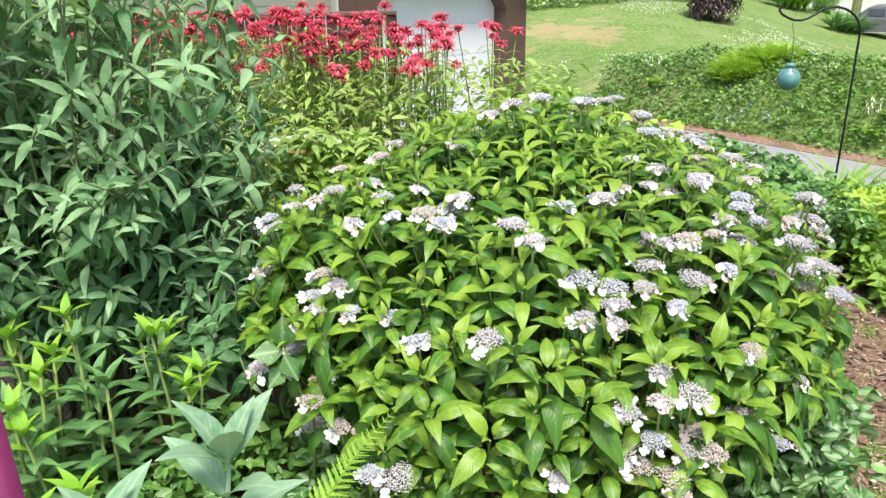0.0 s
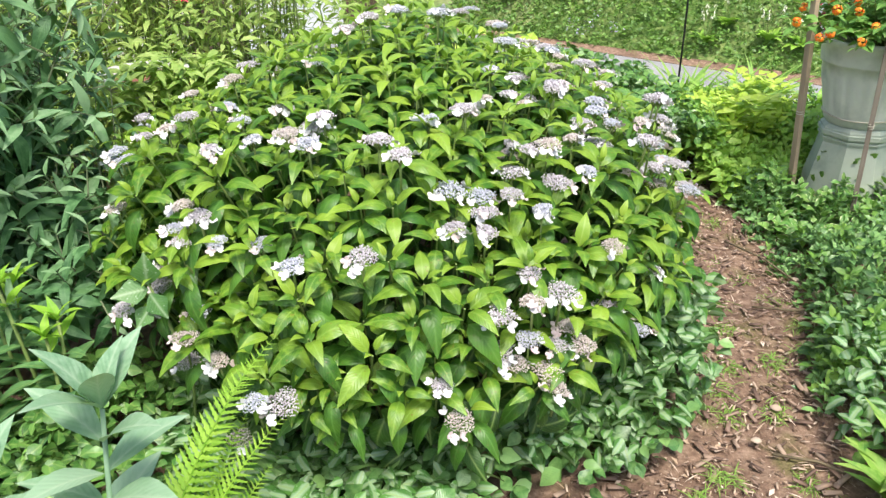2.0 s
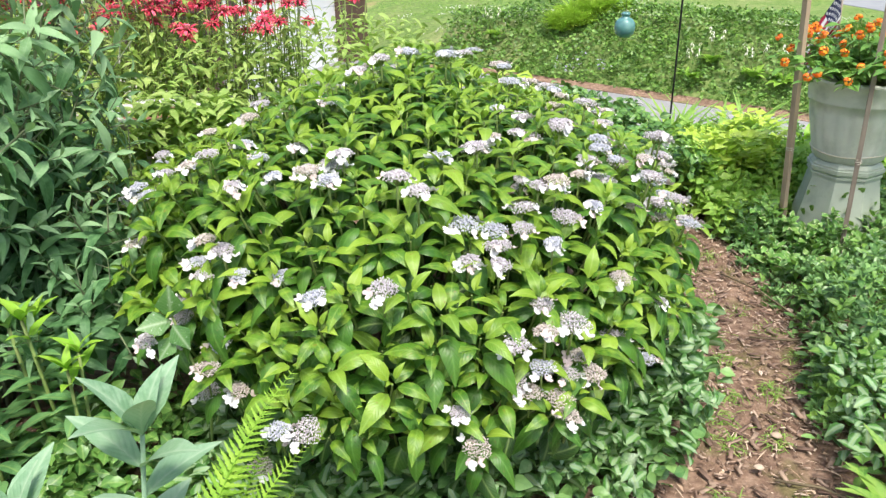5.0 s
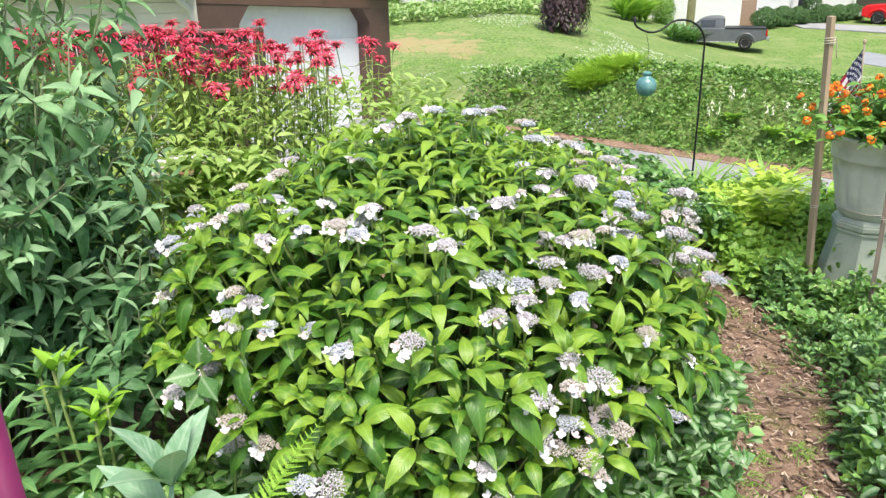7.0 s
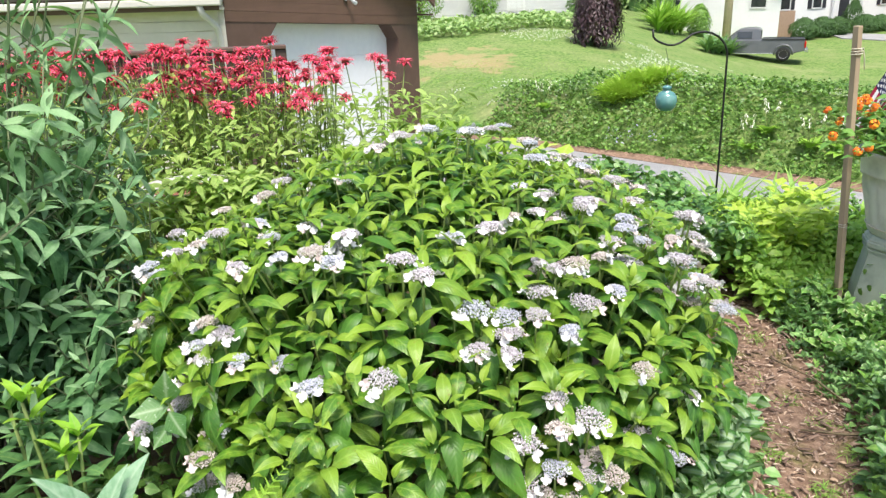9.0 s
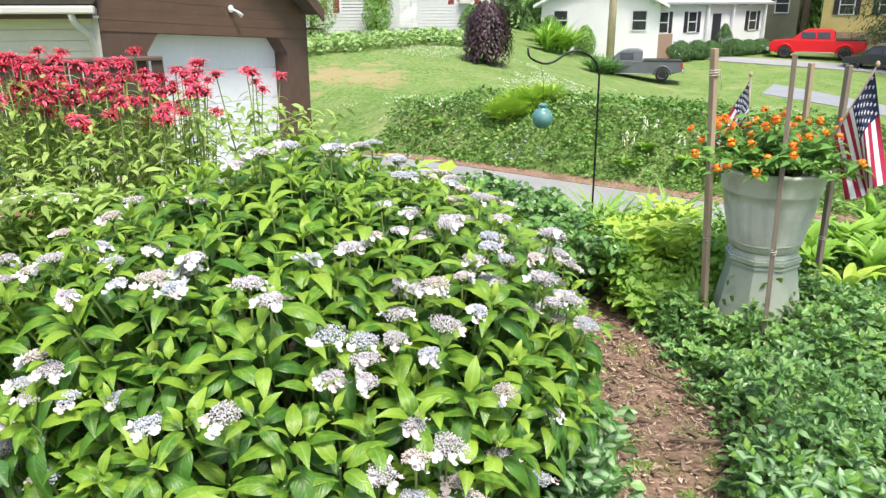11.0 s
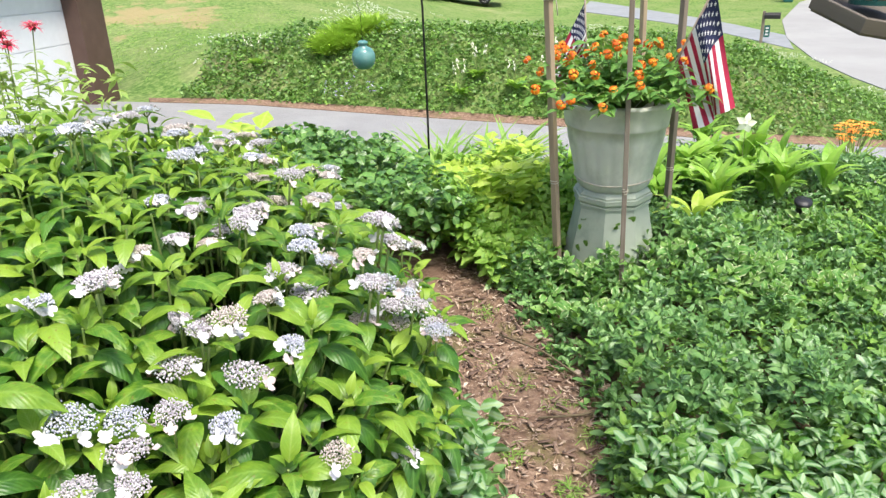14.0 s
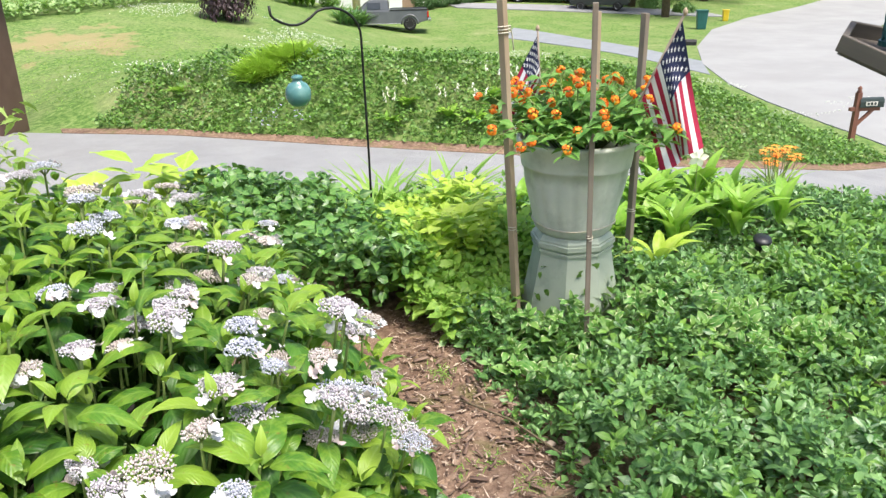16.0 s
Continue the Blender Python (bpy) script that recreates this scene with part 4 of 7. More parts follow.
soil = part("soil_bed", grid_mesh("soil_bed", np.arange(-3.2, 6.4, 0.08), np.arange(-0.6, 5.4, 0.08), lambda X, Y: height(X, Y) + 0.012 + 0.018 * np.array([[noise.noise((float(a) * 3, float(b) * 3, 0)) for a, b in zip(r, q)] for r, q in zip(X, Y)]), M["soil"]))
tagged(soil, "brown mulch and bare soil of the garden path and beds", "soil", kind="structure")

VINCA = leaf_form(1.0, 0.52, 3, 0.25, 0.25, 0.45, 1.0)
VINCA_LOW = leaf_form(1.0, 0.52, 2, 0.25, 0.25, 0.45, 1.0)


def patch(x0, x1, y0, y1, inside):
    """A sampler of spots in a rectangle of the plan, kept where inside() holds."""
    def sample(n):
        x, y = rng.uniform(x0, x1, n), rng.uniform(y0, y1, n)
        k = inside(x, y)
        return x[k], y[k]
    return sample


def vinca_top(x, y):
    e = np.clip((x - path_right(y)) / 0.14, 0, 1)
    near_pot = np.exp(-((x - 2.2) ** 2 + (y - 2.82) ** 2) / 0.05)
    return (0.17 - 0.03 * smooth((x - 2.5) / 0.6) + (0.17 * lumps(x, y, 1.7) + 0.1 * lumps(x, y, 5.0) + 0.1 * lumps(x, y, 10.0, 3.0)) * (1 - 0.45 * smooth((x - 2.3) / 0.7)) - 0.05 * near_pot - 0.06 * np.exp(-((x - 3.25) ** 2 + (y - 2.94) ** 2) / 0.1)) * e ** 0.5 + 0.015


ragged = lambda x, y: ~((x < 2.42) & (y > 3.15 + 0.12 * lumps(x, y, 4.0) + 0.5 * np.clip(x - 2.05, 0, 1))) & (x > path_right(y) + 0.05 * lumps(x, y, 6.0)) & (y > 1.74 - 0.05 * (x - 1.5) + 0.2 * lumps(x, y, 2.5, 2.0))
sprigs_on("vinca_sprigs", VINCA, 3000, patch(1.25, 4.4, 1.6, 2.6, ragged), vinca_top, 0.044, M["vinca_leaf"], "glossy dark green periwinkle sprigs crowding the edge of the path")
sprigs_on("vinca_sprigs", VINCA_LOW, 3800, patch(1.6, 4.4, 2.6, 4.0, ragged), vinca_top, 0.047, M["vinca_leaf"], "glossy dark green periwinkle sprigs round the planter")
leaves_on("vinca_ground_cover", VINCA_LOW, 9000, patch(1.25, 4.4, 1.0, 4.3, ragged), vinca_top, 0.041, M["vinca_leaf"], "dense glossy dark green periwinkle ground cover edging the path")
leaves_on("vinca_ground_cover", VINCA_LOW, 10000, patch(4.2, 7.6, 0.9, 4.8, ragged), vinca_top, 0.06, M["vinca_leaf"], "dense dark green periwinkle ground cover in the bed")
sprigs_on("young_vinca_leaves", VINCA, 1500, patch(1.3, 4.6, 1.0, 4.4, ragged), lambda x, y: (vinca_top(x, y) + 0.03) * (lumps(x, y, 2.3, 9.0) > -0.15), 0.045, M["pachysandra_leaf"], "bright young leaves standing out of the periwinkle")


def bank_area(n):
    x = rng.uniform(0.8, 15.5, n)
    df = rng.uniform(0.25, 3.6, n)
    k = (df < 3.4 - 0.8 * rng.uniform(0, 1, n)) & (x > 1.5 + 0.5 * df)
    return x[k], far_edge(x)[k] + df[k]


IVY = leaf_form(1.0, 0.75, 2, 0.2, 0.2, 0.45, 1.0)
leaves_on("bank_ground_cover", IVY, 4500, bank_area, lambda x, y: (0.26 + 0.2 * lumps(x, y, 1.1)) * (lumps(x, y, 0.8, 7.0) > 0.02), 0.075, M["pachysandra_leaf"], "lighter patches of ground cover on the bank")
leaves_on("bank_ground_cover", IVY, 40000, bank_area, lambda x, y: 0.2 + 0.2 * lumps(x, y, 1.1) + 0.2 * lumps(x, y, 3.6), 0.07, M["bank_leaf"], "thick green ground cover on the bank above the driveway")


def slope_area(n):
    x = rng.uniform(-1.5, 13.5, n)
    y = near_edge(x) - 0.1 - rng.uniform(0, 1, n) * np.clip(near_edge(x) - 3.6, 0.5, 6)
    return x, y


leaves_on("slope_ground_cover", IVY, 14000, slope_area, lambda x, y: 0.14 + 0.1 * lumps(x, y, 1.1), 0.065, M["pachysandra_leaf"], "mid-green ground cover on the slope down to the driveway")

# ---- butterfly bush ----
BC = Vector((-1.12, 2.25, 0.0))
buddleia = thing("butterfly_bush", "tall grey-green butterfly bush with lance-shaped leaves beside the hydrangea", "shrub", Matrix.Translation(BC))
BL = [leaf_form(1.0, w, 6, d, f, 0.36, 0.95) for w, d, f in ((0.3, 0.6, 0.3), (0.27, 0.35, 0.42), (0.32, 0.9, 0.25))]
bl_mesh = [mesh_of("buddleia_leaf", *f[:2], M["buddleia_leaf"], f[2]) for f in BL]
backb = Matrix.Translation(-BC)
random.seed(21)
near_l, rest_l, tips_l = [], [[] for _ in BL], []
twigs = bmesh.new()


def spray(foot, axis, length, size, pale):
    """A side shoot: an upright pale tip over pairs of spreading, drooping leaves."""
    axis = (axis + Vector((random.gauss(0, 0.12), random.gauss(0, 0.12), 0))).normalized()
    tip = foot + axis * length + Vector((0, 0, 0.2 * length))
    add_tube(twigs, [foot - BC, foot.lerp(tip, 0.5) - BC, tip - BC], (0.0028, 0.0023, 0.0015), 4)
    run = (tip - foot).normalized()
    side0 = run.orthogonal().normalized()
    spin = random.uniform(0, math.pi)
    pairs = max(3, round(length / 0.04))
    for j in range(pairs):
        t = j / (pairs - 1)
        p = tip.lerp(foot, 0.92 * t)
        own = size * (0.5, 0.85, 1.0, 1.0, 0.95, 0.9, 0.85, 0.8)[min(j, 7)] * random.uniform(0.85, 1.15)
        lift = (62, 30, 8, -4, -8, -8, -8, -8)[min(j, 7)]
        for half in (0, 1):
            a = spin + j * math.pi / 2 + half * math.pi + random.gauss(0, 0.15)
            out = Matrix.Rotation(a, 3, run) @ side0
            l = radians(lift + random.gauss(0, 9))
            d = out * math.cos(l) + run * math.sin(l)
            if p.x + own * d.x > -0.34:
                continue
            m = placed(d, run * math.cos(l) - out * math.sin(l) + Vector((0, 0, 0.9)), p, own)
            kind = random.choice((0, 1, 2))
            if j == 0 or (j == 1 and pale) or (j in (2, 3) and p.z > 0.95):
                tips_l.append(m)
            elif p.y < 1.95 and p.x > -1.35 and len(near_l) < 300 and random.random() < 0.4:
                near_l.append((kind, m))
            else:
                rest_l[kind].append(m)


for k in range(97):
    a = k * 2.39996 + random.gauss(0, 0.2)
    reach, tall = random.uniform(0.1, 0.78), random.uniform(1.0, 1.95)
    reach *= 1 - 0.3 * max(0.0, -math.sin(a))
    tall -= 0.75 * max(0.0, reach - 0.3)
    if k >= 84:
        a, reach, tall = radians(random.uniform(-32, 10)), random.uniform(0.45, 0.75), random.uniform(0.35, 0.7)
    q = 0.22 * random.random()
    base = BC + Vector((q * math.cos(a), q * math.sin(a), 0))
    reach = min(reach, max(0.05, (-0.5 - base.x) / math.cos(a))) if math.cos(a) > 0.05 else reach
    pts = [base + Vector((math.cos(a) * reach * (i / 8) ** 1.35, math.sin(a) * reach * (i / 8) ** 1.35, tall * (i / 8) * (1.12 - 0.12 * (i / 8)))) for i in range(9)]
    part("stem", tube([p - BC for p in pts], [0.0075 * (1 - 0.75 * i / 8) for i in range(9)], 5), M["grey_stem"], buddleia, smooth=True)
    for j in range(3, 15):
        t = j / 14
        i = min(int(t * 8), 7)
        p = pts[i].lerp(pts[i + 1], t * 8 - i)
        if p.z < (0.24 if p.x > -0.75 else 0.36):
            continue
        axis = (pts[i + 1] - pts[i]).normalized()
        side = Matrix.Rotation(j * math.pi / 2 + random.gauss(0, 0.3), 3, axis) @ axis.orthogonal().normalized()
        for out in (side, -side):
            length = random.uniform(0.1, 0.3) * (1.1 - 0.55 * t)
            d = out * 0.85 + axis * 0.55
            if p.x + d.x * length > -0.42 or (p.z > 0.95 and random.random() < (0.75 if p.x > -0.8 else 0.3)):
                continue
            spray(p, d, length, random.uniform(0.08, 0.118), p.z > 0.6)
    spray(pts[-2], pts[-1] - pts[-2], 0.2, 0.115, True)
for kind, m in near_l:
    part("leaf", bl_mesh[kind], None, buddleia, at=backb @ m)
for k, ms in enumerate(rest_l):
    tagged(part("foliage", scattered("foliage", BL[k], [backb @ m for m in ms], M["buddleia_leaf"]), None, buddleia), kind="stuff")
tagged(part("tip_foliage", scattered("tip_foliage", BL[1], [backb @ m for m in tips_l], M["buddleia_tip"]), None, buddleia, "paler silvery young leaves at the shoot tips"), kind="stuff")
tagged(part("twig_stuff", twigs, M["grey_stem"], buddleia), kind="stuff")

# ---- garage ----
GC, GU = Vector((0.74, 15.8, -1.37)), Vector((-0.55, -0.835, 0)).normalized()
GW = 5.2
# local axes: x along the front from the near corner to the far one (right), y inwards, z up
gx = -GU
gy = Vector((0, 0, 1)).cross(gx)
G = Matrix.Translation(GC + GU * GW) @ Matrix((gx, gy, Vector((0, 0, 1)))).transposed().to_4x4()
garage = thing("garage", "dark brown board garage with a white overhead door and gabled roof", "garage", G)
D0, D1, DH, WH, RX = 0.85, 4.48, 2.17, 2.62, 1.55
AP = WH + 0.615 * (GW - RX)
bm = bmesh.new()


def slab(bm, outline, y0, y1):
    lo = [bm.verts.new((x, y0, z)) for x, z in outline]
    hi = [bm.verts.new((x, y1, z)) for x, z in outline]
    n = len(outline)
    bm.faces.new(lo)
    bm.faces.new(hi[::-1])
    for i in range(n):
        bm.faces.new((lo[i], lo[(i + 1) % n], hi[(i + 1) % n], hi[i]))


slab(bm, [(0, 0), (D0, 0), (D0, DH - 0.25), (D0 + 0.25, DH), (D1 - 0.25, DH), (D1, DH - 0.25), (D1, 0), (GW, 0), (GW, WH), (RX, AP), (0, AP - 0.615 * RX)], 0.0, 0.28)
part("front_wall", bm, M["brown_trim"], garage)
part("side_wall", boxes((0, 0.2, 0.28, 6, 0, WH)), M["brown_boards"], garage)
part("side_wall", boxes((GW - 0.2, GW, 0.28, 6, 0, WH)), M["brown_boards"], garage)
part("back_wall", boxes((0, GW, 6, 6.2, 0, WH)), M["brown_boards"], garage)
door = part("door", boxes((D0 - 0.1, D1 + 0.1, 0.3, 0.34, 0.02, DH + 0.1)), M["white_door"], garage, "white overhead garage door")
for k in range(4):
    part("door_panel", boxes((D0 - 0.1, D1 + 0.1, 0.285, 0.3, 0.03 + k * 0.54, 0.555 + k * 0.54), bevel=0.004), M["white_door"], door)
z = DH + 0.01
k = 0
while z < AP - 0.2:
    x1 = min(GW, RX + (AP - z - 0.14) / 0.615) - 0.02
    x0 = max(0, RX - (AP - z - 0.14) / 0.615) + 0.02
    part("board", boxes((x0, x1, -0.012 - 0.003 * (k % 2), 0.0, z, z + 0.148), bevel=0.001), M["brown_boards"], garage)
    z += 0.15
    k += 1
for sgn, reach in ((-1, RX - 0.03), (1, GW - RX + 0.02)):
    for name, dz0, dz1, y0, y1, mat in (("roof_slope", 0.02, 0.14, -0.36, 6.4, "shingle"), ("rake_board", -0.1, 0.12, -0.4, -0.36, "brown_trim")):
        bm = bmesh.new()
        slab(bm, [(RX, AP + dz0), (RX + sgn * reach, AP + dz0 - 0.615 * reach), (RX + sgn * reach, AP + dz1 - 0.615 * reach), (RX, AP + dz1)], y0, y1)
        part(name, bm, M[mat], garage)
part("soffit", boxes((GW - 0.05, GW + 0.02, -0.36, 6.3, WH - 0.27, WH - 0.24)), M["brown_trim"], garage)
part("threshold", boxes((D0 - 0.3, D1 + 0.3, -0.35, 0.3, -0.06, 0.03), bevel=0.01), M["concrete_road"], garage, "pale concrete threshold")
lamp = part("flood_lamp", lathe([(0.075, 0), (0.075, 0.03), (0.03, 0.05)], 16), M["white_door"], garage, "small white flood lamp", pose(2.83, -0.03, 2.71, 90, 0, 0) @ Matrix.Scale(0.8, 4))
part("lamp_head", tube([(0, 0, 0.03), (0.09, -0.06, 0.1), (0.2, -0.14, 0.13)], (0.022, 0.03, 0.045), 10), M["white_door"], lamp, smooth=True)

# the old building has settled: its lintel and boards climb a little towards the house
for ob in garage.children:
    if ob != lamp:
        for piece in (ob, *ob.children):
            for v in piece.data.vertices:
                v.co.z += 0.06 * (D1 - v.co.x) * min(max(v.co.z / DH, 0.0), 1.0)

# ---- house beside the garage ----
house_wall = thing("house", "low tan-sided house wing with a gutter and brown fascia", "house", Matrix.Translation((-2.09, 11.4, h(-2.5, 12))))
for k in range(19):
    part("siding_board", boxes((-8.0, -0.1, 0.02 + 0.006 * (k % 2), 0.045, 0.1 + k * 0.14, 0.235 + k * 0.14), bevel=0.003), M["tan_siding"], house_wall)
part("wall", boxes((-8.0, -0.02, 0.05, 0.3, -0.3, 2.75)), M["tan_siding"], house_wall)
part("fascia", boxes((-8.2, 0.0, -0.32, -0.28, 2.62, 2.85)), M["brown_trim"], house_wall)
part("gutter", boxes((-8.2, 0.05, -0.44, -0.32, 2.68, 2.78), bevel=0.02), M["gutter"], house_wall)
part("soffit", boxes((-8.2, 0.0, -0.28, 0.05, 2.62, 2.65)), M["gutter"], house_wall)
bm = bmesh.new()
slab(bm, [(-0.4, 2.8), (3.5, 4.3), (3.5, 4.42), (-0.45, 2.92)], -8.3, 0.05)
part("roof", bm, M["shingle"], house_wall, at=Matrix.Rotation(radians(90), 4, "Z") @ Matrix.Scale(-1, 4, (0, 1, 0)) @ pose(0, 0, 0))
part("downspout", tube([(-0.25, -0.38, 2.7), (-0.22, -0.34, 2.58), (-0.1, -0.12, 2.4), (-0.08, -0.06, 2.25), (-0.08, -0.05, 0.1)], 0.045, 8), M["gutter"], house_wall, "pale bent downspout", smooth=True)

rail = thing("deck_railing", "dark brown wooden deck railing with upright balusters", "railing", Matrix.Translation((-0.78, 7.65, 0.97)) @ Matrix.Rotation(radians(10), 4, "Z"))
part("handrail", boxes((-4.2, 0.0, -0.07, 0.07, -0.035, 0.0), bevel=0.006), M["brown_trim"], rail, "flat brown handrail")
part("lower_rail", boxes((-4.2, 0.0, -0.03, 0.03, -0.9, -0.83)), M["shaded_rail_wood"], rail)
for k in range(3):
    part("post", boxes((-0.1 - 1.95 * k, 0.0 - 1.95 * k, -0.05, 0.05, -1.6, -0.04), bevel=0.006), M["shaded_rail_wood"], rail)
# balusters widened until nearly closed, a dark band standing in for shade
for k in range(36):
    x = -0.14 - 0.108 * k
    part("baluster", boxes((x - 0.092, x, -0.02, 0.02, -0.86, -0.04)), M["shaded_rail_wood"], rail)

# ---- bird bath ----
bath = thing("bird_bath", "white stone bird bath half hidden behind the butterfly bush", "bird bath", Matrix.Translation((-0.565, 3.0, 0.085)))
part("bowl", lathe([(0.05, 0.57), (0.1, 0.595), (0.15, 0.64), (0.168, 0.668), (0.163, 0.678), (0.15, 0.672), (0.1, 0.63), (0.04, 0.61)], 36), M["bowl"], bath, smooth=True)
part("leaf_litter", lathe([(0.06, 0.632), (0.128, 0.652)], 24), M["litter_brown"], bath, "dry red-brown litter in the bowl")
part("pillar", lathe([(0.16, -0.15), (0.15, 0.0), (0.08, 0.08), (0.06, 0.3), (0.07, 0.5), (0.1, 0.575)], 24), M["bowl"], bath, smooth=True)

# ---- bee balm ----
BB_LEAF = leaf_form(1.0, 0.36, 4, 0.45, 0.25, 0.35, 1.0)
PETAL = leaf_form(1.0, 0.27, 3, 0.45, 0.2, 0.5, 1.2)


def bee_balm(seed):
    rr = random.Random(seed)
    t = thing("bee_balm", "red bee balm with shaggy flower head on a leafy stem", "flower", group="bee balm behind the hydrangea")
    tall = rr.uniform(0.94, 1.13)
    lean = (rr.gauss(0, 0.05), rr.gauss(0, 0.05))
    pts = [(lean[0] * k / 4, lean[1] * k / 4, tall * k / 4) for k in range(5)]
    part("stem", tube(pts, (0.0045, 0.004, 0.0035, 0.003, 0.0025), 5), M["stem"], t, smooth=True)
    ms = []
    for k in range(4, 15):
        z = tall * (0.1 + 0.058 * k)
        if z > tall - 0.03:
            break
        f = z / tall
        for half in range(2):
            a = k * 1.57 + half * math.pi + rr.gauss(0, 0.3)
            ms.append(placed((math.cos(a), math.sin(a), rr.uniform(-0.1, 0.35)), (0, 0, 1), (lean[0] * f, lean[1] * f, z), rr.uniform(0.05, 0.08)))
    tagged(part("foliage", scattered("foliage", BB_LEAF, ms, M["bee_balm_leaf"]), None, t), kind="stuff")
    head = part("flower", lathe([(0.004, -0.012), (0.014, -0.006), (0.017, 0.006), (0.012, 0.016), (0.003, 0.02)], 10), M["bee_balm_heart"], t, at=Matrix.Translation((*lean, tall)), smooth=True)
    ps = []
    for k in range(48):
        a = k * 2.39996
        l = rr.uniform(-0.25, 1.5)
        d = Vector((math.cos(a), math.sin(a), l * 0.8))
        ps.append(placed(d, (0, 0, 1) if l < 0.6 else (-math.cos(a), -math.sin(a), 0.5), (0.012 * math.cos(a), 0.012 * math.sin(a), 0.006 * l), rr.uniform(0.028, 0.04)))
    tagged(part("petal_ruff", scattered("petal_ruff", PETAL, ps, M["bee_balm_petal"]), None, head, "shaggy bright red petals"), kind="stuff")
    return t


protos = [bee_balm(s) for s in range(7)]
rr = random.Random(9)
count = 0
for k in range(270):
    x = rr.uniform(-1.95, 0.22)
    y = rr.uniform(3.5, 4.3) + 0.1 * abs(x)
    if x > -0.05 and rr.random() < 0.75:
        continue
    if math.hypot(x + 0.565, y - 3.0) < 0.25:
        continue
    s = rr.uniform(0.98, 1.1) * (0.95 if x > -0.35 else 1.0)
    m = Matrix.Translation((x, y, h(x, y) - 0.0)) @ pose(0, 0, 0, rr.gauss(0, 4), rr.gauss(0, 4), rr.uniform(0, 360)) @ Matrix.Scale(s, 4)
    if count < 7:
        protos[count].matrix_basis = m
    else:
        copy_thing(protos[count % 7], m)
    count += 1


def undergrowth(name, form, n, cx, cy, rx, ry, z0, z1, size, material, label, category="plants"):
    a, r = rng.uniform(0, 2 * np.pi, n), np.sqrt(rng.uniform(0, 1, n))
    x, y = cx + rx * r * np.cos(a), cy + ry * r * np.sin(a)
    z = height(x, y) + rng.uniform(z0, z1, n)
    b = rng.uniform(0, 2 * np.pi, n)
    m = frames(np.stack([np.cos(b), np.sin(b), rng.normal(0.1, 0.3, n)], -1), np.stack([rng.normal(0, 0.4, n), rng.normal(0, 0.4, n), np.ones(n)], -1), np.stack([x, y, z], -1), size * rng.uniform(0.7, 1.2, n))
    return tagged(part(name, scattered(name, form, m, material)), label, category, kind="stuff")


undergrowth("bee_balm_foliage", BB_LEAF, 5200, -0.9, 3.95, 1.5, 0.75, 0.25, 0.95, 0.07, M["bee_balm_leaf"], "crowded lower leaves of the bee balm stand")

undergrowth("bee_balm_foliage", BB_LEAF, 900, -0.48, 2.76, 0.26, 0.1, 0.3, 0.84, 0.075, M["bee_balm_leaf"], "leafy bee balm shoots in front of the bird bath")
undergrowth("bee_balm_foliage", BB_LEAF, 420, -0.38, 2.78, 0.2, 0.07, 0.62, 0.86, 0.07, M["bee_balm_leaf"], "leafy bee balm tips leaning over the bird bath")

# ---- lantana in the planter ----
lantana = thing("lantana", "orange lantana spilling over the rim of the planter", "flowers", Matrix.Translation((PX, PY, 0.7)))
random.seed(31)
LL = leaf_form(1.0, 0.55, 4, 0.4, 0.2, 0.4, 1.0)
ms, stalks = [], []
heads = []
for k in range(120):
    a, r = random.uniform(0, 2 * math.pi), math.sqrt(random.random())
    out = Vector((math.cos(a), math.sin(a), 0))
    top = out * (0.40 * r) + Vector((0, 0, 0.27 - 0.14 * r * r + random.uniform(-0.06, 0.03)))
    pts = [out * 0.06 * r, out * 0.2 * r + Vector((0, 0, 0.13)), top]
    add = []
    for j in range(3, 9):
        t = j / 8
        p = pts[0].lerp(pts[1], t * 2) if t < 0.5 else pts[1].lerp(pts[2], t * 2 - 1)
        for half in range(2):
            b = j * 1.57 + half * math.pi + random.gauss(0, 0.3)
            d = Vector((math.cos(b), math.sin(b), random.uniform(-0.2, 0.4)))
            ms.append(placed(d, (random.gauss(0, 0.3), random.gauss(0, 0.3), 1), p, random.uniform(0.045, 0.068)))
    part("stem", tube(pts, 0.0022, 4), M["stem"], lantana, smooth=True)
    if k % 5 < 2:
        heads.append((top + Vector((0, 0, 0.02)), out))
tagged(part("foliage", scattered("foliage", LL, ms, M["lantana_leaf"]), None, lantana), kind="stuff")
FLO = leaf_form(1.0, 0.9, 2, 0.1, 0.1, 0.55, 1.0)


def lantana_head(seed):
    rr = random.Random(seed)
    ps = []
    for i in range(110):
        u, a = rr.uniform(-0.3, 1.0), i * 2.39996
        n = Vector((math.sqrt(1 - u * u) * math.cos(a), math.sqrt(1 - u * u) * math.sin(a), u))
        ps.append(placed(n.orthogonal(), n, n * rr.uniform(0.009, 0.0155), rr.uniform(0.008, 0.011)))
    return scattered("lantana_cluster", FLO, ps, M["lantana_petal"])


clusters = [lantana_head(s) for s in range(4)]
for i, (p, out) in enumerate(heads):
    part("blossom", clusters[i % 4], None, lantana, "orange lantana cluster", placed(out.cross(Vector((0, 0, 1))), Vector((0, 0, 1)) + out * 0.5, p, random.uniform(0.95, 1.3)))


